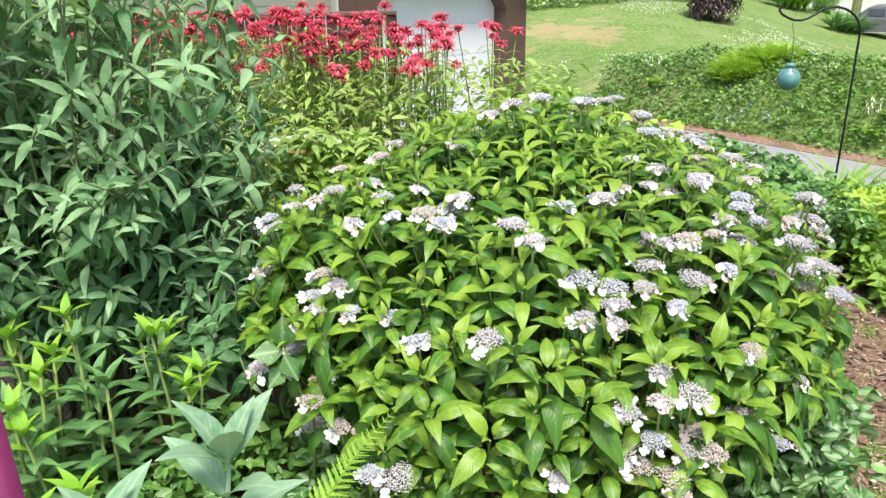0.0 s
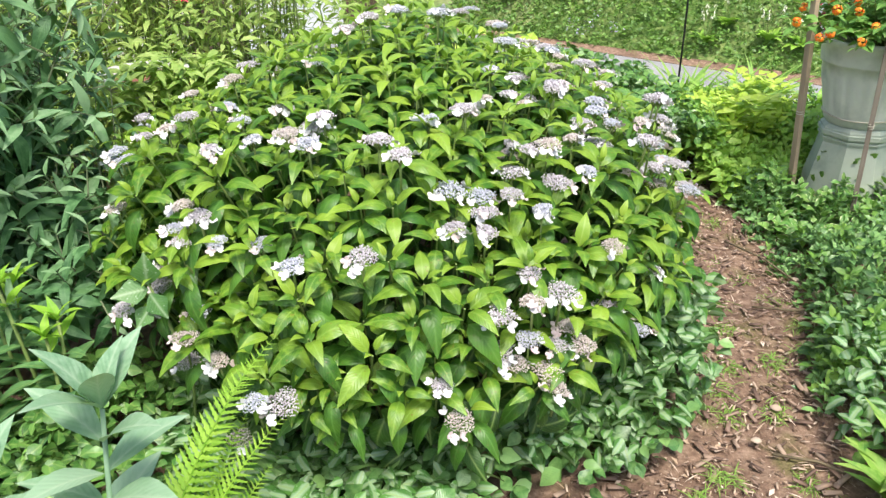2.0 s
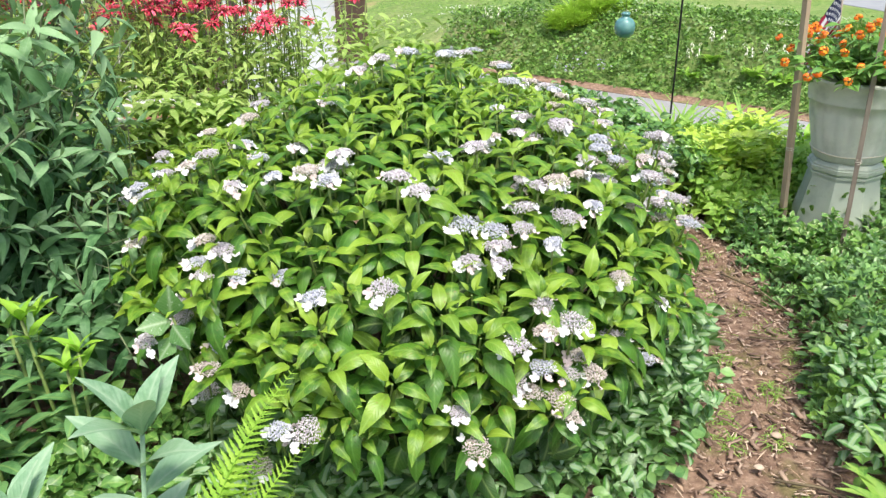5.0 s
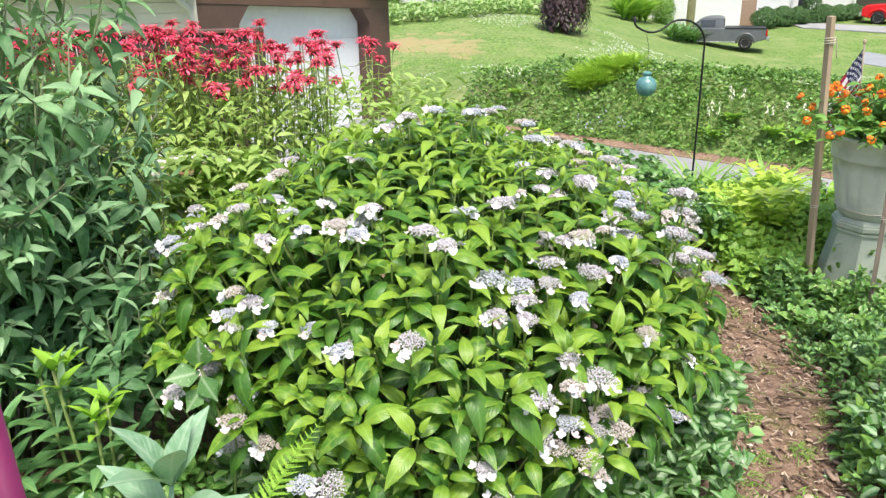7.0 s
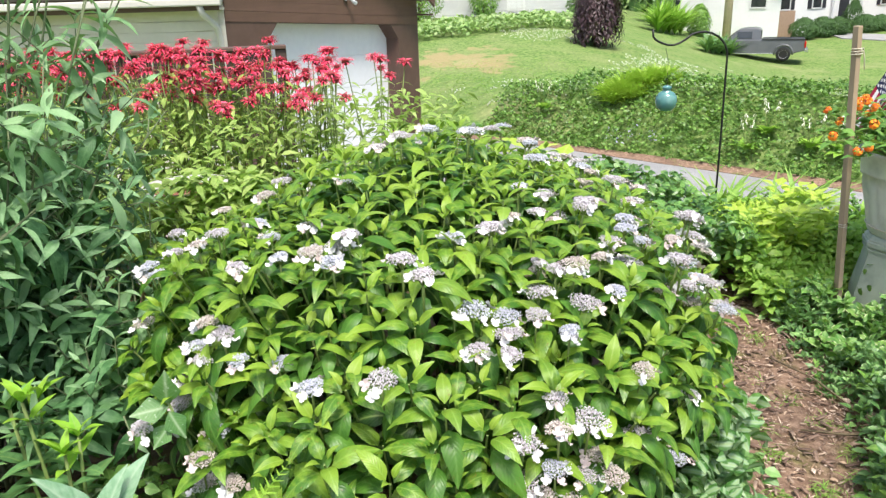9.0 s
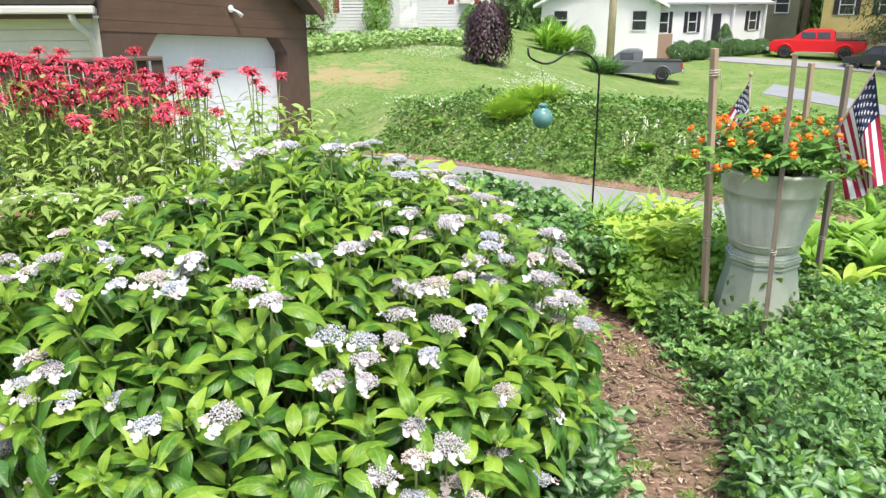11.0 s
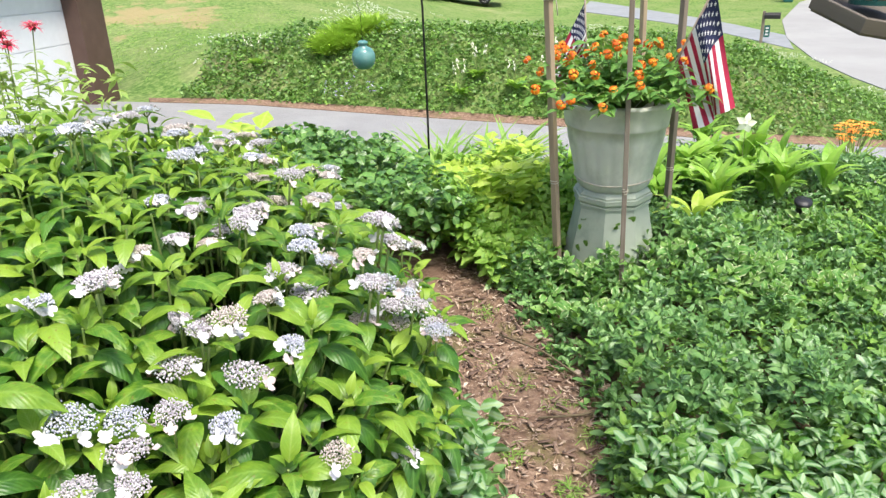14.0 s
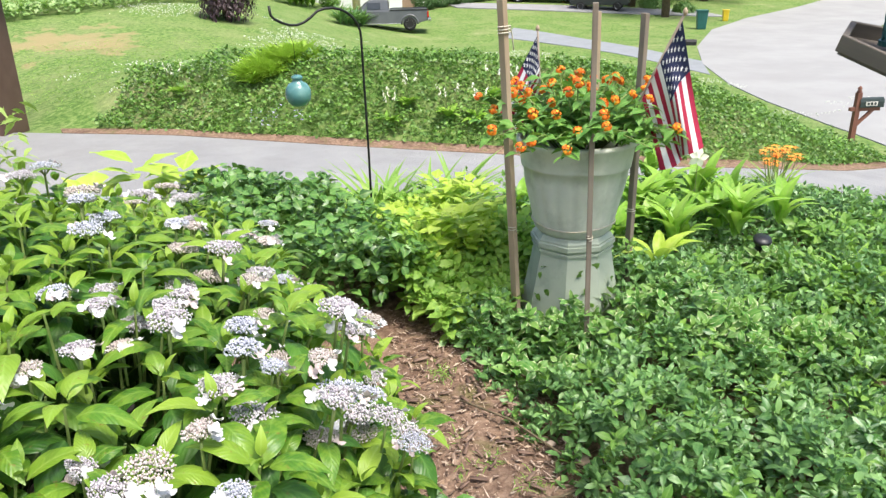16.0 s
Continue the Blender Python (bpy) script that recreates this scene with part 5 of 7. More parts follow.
# ---- flags ----
def flag(tip, foot, height_, drop, label, swing_to, out=0.1):
    """A small hand flag hanging from a slanting stick: stripes along the fly, a starred field by the tip."""
    tip, foot = Vector(tip), Vector(foot)
    t = thing("small_flag", label, "flag", Matrix.Translation(foot))
    part("stick", tube([(0, 0, 0), tip - foot], 0.004, 8), M["grey_wood"], t, "thin grey wooden flag stick", smooth=True)
    part("finial", lathe([(0.004, -0.008), (0.008, 0.0), (0.008, 0.006), (0.002, 0.016)], 10), M["tan_wood"], t, at=Matrix.Translation(tip - foot), smooth=True)
    down = (foot - tip).normalized()
    side = Vector(swing_to).normalized()
    depth = Vector((0.5, 0.85, 0)).normalized()
    nu, nv = 40, 26

    def cloth(u, v):
        """u: along the fly, v: 0 at the tip to 1 down the hoist."""
        hoist = tip - foot + down * (0.02 + height_ * v)
        fall = drop * u
        gather = 1 - 0.5 * u
        swing = side * (out * u * (1 - v * 0.6)) + Vector((0, 0, -fall * (0.93 - 0.1 * v)))
        fold = depth * (0.022 * math.sin(v * 9 + u * 3.0) * (0.3 + u)) + side * (0.02 * math.cos(v * 8 + 1) * u)
        pull = (Vector((0, 0, 0)) - down * (height_ * v * (1 - gather)))
        return hoist + swing + fold + pull

    grids = {"stripe_red": [], "stripe_white": [], "field": []}
    for i in range(nu):
        for j in range(nv):
            u0, u1, v0, v1 = i / nu, (i + 1) / nu, j / nv, (j + 1) / nv
            stripe = int(j / 2)
            key = "field" if (u0 < 0.4 and stripe < 7) else ("stripe_red" if stripe % 2 == 0 else "stripe_white")
            grids[key].append((u0, u1, v0, v1))
    for key, mat, lab in (("stripe_red", "flag_red", "red stripes"), ("stripe_white", "flag_white", "white stripes"), ("field", "flag_blue", "navy blue starred field")):
        vv, ff = [], []
        for u0, u1, v0, v1 in grids[key]:
            b = len(vv)
            vv += [cloth(u0, v0), cloth(u1, v0), cloth(u1, v1), cloth(u0, v1)]
            ff.append((b, b + 1, b + 2, b + 3))
        bm = bmesh.new()
        bv = [bm.verts.new(v) for v in vv]
        for f in ff:
            bm.faces.new([bv[i] for i in f])
        bmesh.ops.remove_doubles(bm, verts=bm.verts, dist=1e-5)
        part(key, bm, M[mat], t, lab, smooth=True)
    bm = bmesh.new()
    for row in range(7):
        for c in range(5 if row % 2 == 0 else 4):
            u = (0.04 + 0.08 * c + (0.04 if row % 2 else 0))
            v = (row + 0.7) / 7.4 * 0.538
            for off in (0.0025, -0.0025):
                p = cloth(u, v)
                e1, e2 = (cloth(u + 0.01, v) - p).normalized(), (cloth(u, v + 0.01) - p).normalized()
                n = e1.cross(e2).normalized()
                ring = []
                for k in range(10):
                    r = 0.0088 if k % 2 == 0 else 0.0038
                    a = k * math.pi / 5
                    ring.append(bm.verts.new(p + n * off + e1 * r * math.cos(a) + e2 * r * math.sin(a)))
                bm.faces.new(ring)
    tagged(part("star", bm, M["flag_white"], t, "small white stars"), kind="stuff")
    return t


flag((2.415, 2.67, 1.205), (2.335, 2.93, 0.62), 0.28, 0.44, "small striped and starred flag drooping from a stick in the planter", (0.85, -0.5, 0))
flag((2.335, 3.32, 1.115), (2.29, 3.2, 0.62), 0.22, 0.32, "small striped and starred flag behind the lantana", (-0.82, 0.57, 0), 0.13)

# ---- glazed ball under the hook ----
ball = thing("glazed_ball_feeder", "teal glazed round feeder hanging from the shepherd's hook", "feeder", Matrix.Translation((1.59, 3.95, 0.86)))
part("globe", lathe([(0.01, -0.052), (0.03, -0.048), (0.047, -0.03), (0.054, -0.005), (0.051, 0.02), (0.038, 0.04), (0.02, 0.05), (0.019, 0.058), (0.023, 0.061), (0.023, 0.07), (0.012, 0.076)], 32), M["glaze"], ball, smooth=True)
part("wire", tube([(0, 0, 0.074), (-0.004, -0.005, 0.2), (-0.03, -0.03, 0.262)], 0.0012, 5), M["iron"], ball, smooth=True)

# ---- bird feeder ----
FC = Vector((1.83, 1.63, 1.235))
feeder = thing("bird_feeder", "green mesh tube bird feeder standing in a brown six-sided tray", "bird feeder", Matrix.Translation(FC))
tr, tu = Vector((0.62, -0.784, 0)), Vector((0.784, 0.62, 0))
tn = (Vector((0, 0, 1)) - tu * 0.14 + tr * 0.26).normalized()
tx = (tr - tn * tr.dot(tn)).normalized()
TRAY = Matrix((tx, tn.cross(tx), tn)).transposed().to_4x4()
R6 = 0.118
for k in range(6):
    a0, a1 = (k - 1.667) * math.pi / 3, (k - 0.667) * math.pi / 3
    p0, p1 = Vector((R6 * math.cos(a0), R6 * math.sin(a0), 0)), Vector((R6 * math.cos(a1), R6 * math.sin(a1), 0))
    mid, l = (p0 + p1) / 2, (p1 - p0).length
    part("tray_side", boxes((-l / 2 - 0.004, l / 2 + 0.004, -0.005, 0.005, -0.024, 0.004), bevel=0.002), M["tray_wood"], feeder, at=TRAY @ Matrix.Translation(mid) @ Matrix.Rotation(math.atan2(p1.y - p0.y, p1.x - p0.x), 4, "Z"))
part("tray_floor", lathe([(0.001, -0.028), (R6, -0.028), (R6, -0.02), (0.001, -0.02)], 6), M["tray_wood"], feeder, at=TRAY @ Matrix.Rotation(-1.667 * math.pi / 3, 4, "Z"))
part("seed_core", lathe([(0.038, 0.006), (0.041, 0.02), (0.041, 0.3), (0.035, 0.31)], 20), M["seed"], feeder, "tube packed with seed", smooth=True)
bm = bmesh.new()
for k in range(14):
    for s in (1, -1):
        add_tube(bm, [(0.049 * math.cos(2 * math.pi * k / 14 + s * j * 0.28), 0.049 * math.sin(2 * math.pi * k / 14 + s * j * 0.28), 0.012 + j * 0.0195) for j in range(16)], 0.0016, 4)
tagged(part("wire_mesh", bm, M["mesh_green"], feeder, "dark green diamond wire mesh"), kind="stuff")
part("base_ring", lathe([(0.046, 0.006), (0.054, 0.006), (0.054, 0.014), (0.046, 0.014)], 24), M["mesh_green"], feeder)
part("cap", lathe([(0.054, 0.31), (0.058, 0.32), (0.03, 0.345), (0.006, 0.35)], 24), M["mesh_green"], feeder)
part("hanger", tube([(0, 0, 0.345), (0, 0, 0.5), (0.005, 0, 0.62)], 0.0018, 5), M["iron"], feeder)
pole = thing("feeder_pole", "black iron pole with a bent arm that carries the bird feeder", "plant hook", Matrix.Translation((2.08, 0.95, 0)))
part("rod", tube([(0, 0, -0.1), (0, 0, 1.8), (-0.08, 0.15, 1.93), (-0.2, 0.5, 1.95), (-0.25, 0.67, 1.87), (-0.25, 0.685, 1.84)], 0.007, 8), M["iron"], pole, smooth=True)

# ---- maroon stake ----
mar = thing("garden_stake", "glossy maroon garden stake in the front bed", "stake", Matrix.Translation((-0.13, 0.557, 0)))
part("rod", tube([(0, 0, -0.1), (-0.023, 0.016, 0.6), (-0.049, 0.034, 1.28)], (0.0125, 0.012, 0.0105), 14), M["maroon"], mar, smooth=True)
part("tip", lathe([(0.0105, 0), (0.012, 0.006), (0.009, 0.018), (0.003, 0.022)], 14), M["maroon"], mar, at=Matrix.Translation((-0.049, 0.034, 1.28)), smooth=True)

# ---- solar light and star ornament ----
sol = thing("solar_path_light", "small black solar path light in the ground cover", "garden light", Matrix.Translation((3.34, 3.0, -0.02)) @ pose(0, 0, 0, 16, -8, 0))
part("post", tube([(0, 0, -0.2), (0, 0, 0.2)], 0.006, 8), M["black_plastic"], sol)
part("cap", lathe([(0.012, 0.192), (0.037, 0.2), (0.041, 0.212), (0.038, 0.222), (0.01, 0.226)], 20), M["black_plastic"], sol, smooth=True)
part("shade", lathe([(0.02, 0.14), (0.024, 0.19)], 16), M["black_plastic"], sol)
orn = thing("flower_ornament", "cream star-shaped flower ornament on a thin rod", "garden ornament", Matrix.Translation((3.45, 3.47, 0)))
part("rod", tube([(0, 0, -0.1), (0, 0, 0.38)], 0.003, 6), M["stem"], orn)
for k in range(5):
    a = k * 72 + 12
    part("petal", mesh_of("petal", *leaf_form(0.058, 0.036, 4, 0.2, 0.2, 0.45)[:2], M["cream_petal"]), None, orn, at=Matrix.Translation((0, 0, 0.42)) @ Matrix.Rotation(radians(-35), 4, "Z") @ Matrix.Rotation(radians(a), 4, "Y") @ Matrix.Rotation(radians(90), 4, "X"))
part("bud", lathe([(0.006, -0.012), (0.01, 0), (0.004, 0.012)], 10), M["cream_petal"], orn, at=Matrix.Translation((0, 0, 0.42)))

# ---- plants of the near beds ----
def rosette(name, label, category, at, form, material, n, size, lift, seed, up=0.0, group=""):
    """A clump of broad leaves rising from one crown, each leaf a part."""
    rr = random.Random(seed)
    t = thing(name, label, category, Matrix.Translation(at), group)
    me = mesh_of("leaf", *form[:2], material, form[2])
    for k in range(n):
        a = k * 2.39996 + rr.gauss(0, 0.2)
        l = radians(lift + rr.uniform(-18, 18) + 25 * (1 - k / n))
        d = Vector((math.cos(a) * math.cos(l), math.sin(a) * math.cos(l), math.sin(l)))
        nrm = Vector((-math.cos(a) * math.sin(l), -math.sin(a) * math.sin(l), math.cos(l)))
        part("leaf", me, None, t, at=placed(d, nrm, (0.02 * math.cos(a), 0.02 * math.sin(a), up * rr.uniform(0.4, 1.0)), size * rr.uniform(0.7, 1.15)))
    return t


LAM = leaf_form(1.0, 0.66, 4, 0.35, 0.18, 0.36, 1.0, 0.02)
ROUND = leaf_form(1.0, 0.8, 7, 0.22, 0.12, 0.48, 2.2, 0.02)
HOSTA = leaf_form(1.0, 0.62, 6, 0.5, 0.22, 0.38, 1.1, 0.01)
BLADE = leaf_form(1.0, 0.22, 6, 0.35, 0.45, 0.5, 1.0)
WIDE_BLADE = broad_leaf(1.0, 0.3, 7, 0.45, 0.7, 0.3)
STRAP = leaf_form(1.0, 0.09, 7, 0.75, 0.5, 0.4, 1.1)
rr = random.Random(3)
for k in range(18):
    x, y = (1.9 + rr.uniform(0, 0.22), 3.38 + rr.uniform(0, 0.2)) if k < 9 else (2.08 + rr.uniform(0, 0.3), 3.55 + rr.uniform(0, 0.4))
    rosette("chartreuse_hosta", "small chartreuse hosta glowing beside the planter", "hosta", (x, y, h(x, y) + 0.1), ROUND, M["hosta_leaf"], 14, 0.085, 16, 40 + k, 0.3, "hostas by the planter")
leaves_on("light_ground_cover", LAM, 5200, patch(1.72, 2.4, 3.1, 5.0, lambda x, y: (x > 1.76 + 0.1 * lumps(x, y, 3.0)) & (np.hypot(x - 2.3, y - 3.02) > 0.22)), lambda x, y: 0.18 + 0.1 * lumps(x, y, 3.2) + 0.15 * smooth((y - 3.1) / 0.4) * (1 - smooth((y - 3.5) / 0.5)), 0.055, M["fresh_leaf"], "bright green pachysandra between the hook and the planter", 0.6)
sprigs_on("light_ground_cover", LAM, 1100, patch(1.72, 2.4, 3.05, 5.0, lambda x, y: (x > 1.78) & (np.hypot(x - 2.3, y - 3.02) > 0.22)), lambda x, y: 0.19 + 0.1 * lumps(x, y, 3.2) + 0.15 * smooth((y - 3.1) / 0.4) * (1 - smooth((y - 3.5) / 0.5)), 0.06, M["fresh_leaf"], "bright green whorled pachysandra sprigs between the hook and the planter", 0.35)
sprigs_on("chartreuse_ground_cover", ROUND, 200, patch(1.85, 2.3, 3.4, 4.3, lambda x, y: (x > 1.86) & (np.hypot(x - 2.3, y - 3.02) > 0.24) & (lumps(x, y, 2.6, 12.0) > -0.1)), lambda x, y: 0.36 + 0.12 * lumps(x, y, 3.2) - 0.15 * smooth((y - 3.6) / 0.4), 0.07, M["hosta_leaf"], "yellow-green rounded leaves crowding beside the planter", 0.3)
for k, (x, y, n) in enumerate(((1.0, 4.55, 11), (1.2, 4.6, 11), (0.8, 4.7, 8))):
    rosette("chartreuse_hosta", "large yellow-green hosta behind the hydrangea", "hosta", (x, y, h(x, y) + 0.2), ROUND, M["hosta_leaf"], n, 0.19, 12, 60 + k, 0.42, "hostas behind the hydrangea")
for k in range(9):
    x, y = 2.7 + rr.uniform(0, 0.75), 3.25 + rr.uniform(0, 0.35)
    rosette("chartreuse_hosta", "small yellow-green hosta among the lilies behind the planter", "hosta", (x, y, h(x, y) + 0.14), HOSTA, M["lily_leaf"], 12, 0.13, 42, 140 + k, 0.1, "hostas by the planter")
for k in range(24):
    x, y = 2.6 + rr.uniform(0.05, 1.25), 3.35 + rr.uniform(-0.25, 0.7)
    rosette("lily_clump", "light green broad-bladed lily leaves behind the planter", "lily", (x, y, h(x, y) + 0.05), WIDE_BLADE, M["lily_leaf"] if k % 3 else M["fresh_leaf"], 6 + k % 3, 0.17 + 0.012 * (k % 6), 58, 80 + k, 0.16, "lily clumps")
rosette("lily_clump", "yellow-green young lily shoot in the ground cover", "lily", (2.7, 2.96, 0.16), WIDE_BLADE, M["hosta_leaf"], 6, 0.2, 50, 99, 0.05)
for x, y, s in ((1.38, 1.29, 0.24), (1.47, 1.28, 0.25), (1.43, 1.36, 0.24), (3.3, 2.5, 0.24), (3.5, 2.62, 0.22), (1.95, 3.45, 0.2), (1.78, 3.62, 0.2)):
    rosette("lily_clump", "clump of upright light green lily leaves", "lily", (x, y, h(x, y)), WIDE_BLADE, M["lily_leaf"] if x > 1.6 else M["grass_blade"], 10, s, 62, int(100 * x), 0.02, "lily clumps")
for k in range(7):
    x, y = 2.15 + rr.uniform(-0.3, 0.5), 4.35 + rr.uniform(-0.2, 0.4)
    rosette("grass_tuft", "tuft of narrow arching green blades", "grass", (x, y, h(x, y)), STRAP, M["grass_blade"], 22, 0.42, 68, 120 + k, 0.02, "grass tufts by the hook")

IVY_NEAR = leaf_form(1.0, 0.78, 4, 0.3, 0.22, 0.38, 1.1, 0.03)
# variegated and speckled creepers at the foot of the hydrangea and by the path


def near_skirt(n):
    a = rng.uniform(math.pi * 1.02, math.pi * 1.98, n)
    r = rng.uniform(0.68, 1.0, n)
    x, y = HC.x + r * 0.95 * np.cos(a), HC.y + r * 0.93 * np.sin(a)
    edge = np.where(x > 0.4, 0.8 + 0.17 * smooth((x - 0.45) / 0.6), 1.0)
    k = (x > -0.3) & (r < edge + 0.04 * rng.normal(0, 1, n))
    return x[k], y[k]


leaves_on("skirt_creeper", IVY_NEAR, 3200, near_skirt, lambda x, y: 0.2 + 0.16 * lumps(x, y, 2.2), 0.052, M["vinca_leaf"], "small-leaved ivy under the edge of the hydrangea", 0.9)
leaves_on("speckled_creeper", LAM, 1700, near_skirt, lambda x, y: 0.23 + 0.14 * lumps(x, y, 2.2) + 0.14 * smooth((x - 0.7) / 0.3), 0.054, M["lamium_leaf"], "silver-splashed creeper round the foot of the hydrangea", 0.9)


def left_floor(n):
    x, y = rng.uniform(-1.2, 0.35, n), rng.uniform(0.75, 2.0, n)
    k = np.hypot((x - HC.x) / 0.92, (y - HC.y) / 0.92) > 0.6
    return x[k], y[k]


leaves_on("low_creeper", IVY_NEAR, 8200, left_floor, lambda x, y: 0.17 + 0.1 * lumps(x, y, 3.0) + 0.12 * np.exp(-((x + 0.45) ** 2) / 0.06 - ((y - 1.7) ** 2) / 0.12), 0.04, M["dark_ivy_leaf"], "low dark green creeper covering the bed under the shrubs")
leaves_on("low_creeper", LAM, 500, left_floor, lambda x, y: 0.16 + 0.1 * lumps(x, y, 3.0), 0.05, M["phlox_leaf"], "fresh green creeper leaves in the front bed")


def right_front(n):
    x, y = rng.uniform(1.2, 3.0, n), rng.uniform(0.9, 2.15, n)
    k = (x > path_right(y) + 0.03) & (y < 1.86 - 0.04 * (x - 1.5) + 0.1 * lumps(x, y, 2.2, 3.0)) & (np.hypot(x - 1.36, y - 1.33) > 0.13)
    return x[k], y[k]


leaves_on("speckled_creeper", LAM, 3600, right_front, lambda x, y: 0.17 + 0.12 * lumps(x, y, 2.0), 0.055, M["lamium_leaf"], "silver-splashed creeper beside the path", 0.6)
sprigs_on("speckled_creeper", LAM, 430, right_front, lambda x, y: 0.235 + 0.12 * lumps(x, y, 2.0), 0.055, M["lamium_leaf"], "silver-splashed sprigs beside the path", 0.35)
sprigs_on("green_creeper", LAM, 420, right_front, lambda x, y: 0.23 + 0.12 * lumps(x, y, 2.0), 0.055, M["pachysandra_leaf"], "light green broad leaves among the speckled creeper", 0.35)
sprigs_on("broad_creeper", LAM, 420, patch(2.7, 5.0, 1.7, 3.7, lambda x, y: lumps(x, y, 1.4, 6.0) > -0.05), lambda x, y: vinca_top(x, y) + 0.03, 0.065, M["pachysandra_leaf"], "light green broad-leaved sprigs rising through the periwinkle", 0.4)
sprigs_on("variegated_creeper", LAM, 420, patch(1.85, 3.3, 2.2, 3.0, lambda x, y: lumps(x, y, 1.9, 4.0) > 0.0), lambda x, y: vinca_top(x, y) + 0.045, 0.055, M["variegated_leaf"], "cream-edged leaves scattered through the ground cover", 0.5)


def back_creeper(n):
    x, y = rng.uniform(0.8, 1.85, n), rng.uniform(3.3, 5.0, n)
    k = x > path_left(y) - 0.7
    return x[k], y[k]


leaves_on("dark_ivy", IVY_NEAR, 7000, back_creeper, lambda x, y: 0.38 + 0.1 * np.exp(-((x - 1.35) ** 2) / 0.1) + 0.12 * lumps(x, y, 2.6), 0.05, M["dark_ivy_leaf"], "mound of dark green ivy behind the hydrangea", 0.6)

# ivy climbing the pedestal
vr = random.Random(77)
for k in range(26):
    a = radians(vr.uniform(180, 300))
    z = vr.uniform(0.08, 0.34) if k < 14 else vr.uniform(0.05, 0.2)
    r = 0.2 - 0.16 * z + 0.012
    n = Vector((math.cos(a), math.sin(a), 0.25))
    tagged(part("ivy_sprig", mesh_of("ivy_sprig", *LAM[:2], M["ivy_leaf"] if k % 3 else M["variegated_leaf"], LAM[2]), at=placed((vr.gauss(0, 0.5), 0.2, vr.uniform(-1, 0.4)), n, (PX + r * math.cos(a), PY + r * math.sin(a), z), vr.uniform(0.03, 0.05))), "single ivy leaf clinging to the planter's pedestal", "ivy", "ivy on the pedestal")

# silver-veined sprig growing out of the hydrangea
vs = thing("variegated_sprig", "broad crinkled silver-veined leaves poking out of the hydrangea's flank", "plant", Matrix.Translation((-0.27, 1.62, 0.0)))
part("stem", tube([(0, 0, -0.02), (0.03, 0.06, 0.35), (-0.01, 0.0, 0.63)], (0.004, 0.0035, 0.003), 6), M["stem"], vs, smooth=True)
big = mesh_of("leaf", *ROUND[:2], M["crinkled_leaf"], ROUND[2])
for d, n, z, s in (((0.1, -0.3, 0.9), (0.1, -1, 0.4), 0.62, 0.085), ((-0.8, -0.5, 0.15), (-0.1, -0.8, 0.7), 0.61, 0.08), ((0.5, -0.5, -0.7), (0.1, -0.9, 0.3), 0.6, 0.07), ((-0.5, -0.5, -0.5), (-0.2, -0.9, 0.4), 0.57, 0.065)):
    part("leaf", big, None, vs, at=placed(d, n, (-0.01, 0, z), s))

# ---- fern frond ----
def fern(at, yaw, length, rise, seed):
    """A frond: an arching rib with paired leaflets that shorten to the tip."""
    rr = random.Random(seed)
    t = thing("fern_frond", "bright yellow-green fern frond in front of the hydrangea", "fern", Matrix.Translation(at), "fern fronds")
    out = Vector((math.cos(yaw), math.sin(yaw), 0))
    side = Vector((-out.y, out.x, 0))
    pts = [out * (length * 0.75 * (k / 14) ** 1.3) + Vector((0, 0, length * rise * (k / 14) * (1 - 0.35 * (k / 14)))) for k in range(15)]
    part("rib", tube(pts, [0.0028 * (1 - k / 17) for k in range(15)], 5), M["fern_leaf"], t, smooth=True)
    me = mesh_of("leaflet", *PINNA[:2], M["fern_leaf"], PINNA[2])
    for k in range(1, 37):
        f = k / 37
        i = min(int(f * 14), 13)
        p = pts[i].lerp(pts[i + 1], f * 14 - i)
        ax = (pts[i + 1] - pts[i]).normalized()
        l = 0.088 * length / 0.5 * min(1.0, 3.5 * f + 0.25) * (1 - f) ** 0.75 + 0.008
        for s in (1, -1):
            d = side * s + ax * 0.45 + Vector((0, 0, rr.uniform(-0.1, 0.15)))
            part("leaflet", me, None, t, at=placed(d, Vector((0, 0, 1)) - out * 0.4, p, l))


def pinna_form():
    """A leaflet with a saw-toothed outline of small lobes."""
    v, f, uv = [], [], []
    n = 9
    for i in range(n + 1):
        t = i / n
        w = 0.11 * (1 - t) ** 0.6 + 0.008
        w *= 1.0 if i % 2 else 0.5
        v += [(-w, t, 0.0), (0, t, -0.02), (w, t, 0.0)]
        uv += [(0, t), (0.5, t), (1, t)]
    for i in range(n):
        k = 3 * i
        f += [(k, k + 1, k + 4, k + 3), (k + 1, k + 2, k + 5, k + 4)]
    return np.array(v), np.array(f), np.array(uv)


PINNA = pinna_form()
# a whole frond, bent over towards its tip
ARCHED = (np.stack([PINNA[0][:, 0] * 0.5, PINNA[0][:, 1], PINNA[0][:, 2] - 0.5 * PINNA[0][:, 1] ** 2.2], -1), PINNA[1], PINNA[2])
for k, (yaw, length, rise) in enumerate(((46, 0.48, 1.35), (56, 0.44, 1.35), (38, 0.4, 1.3), (64, 0.38, 1.25), (50, 0.33, 1.2))):
    fern((-0.25 + 0.015 * k, 1.19 - 0.008 * k, 0.16 - 0.02 * k), radians(yaw), length, rise, 1 + k)


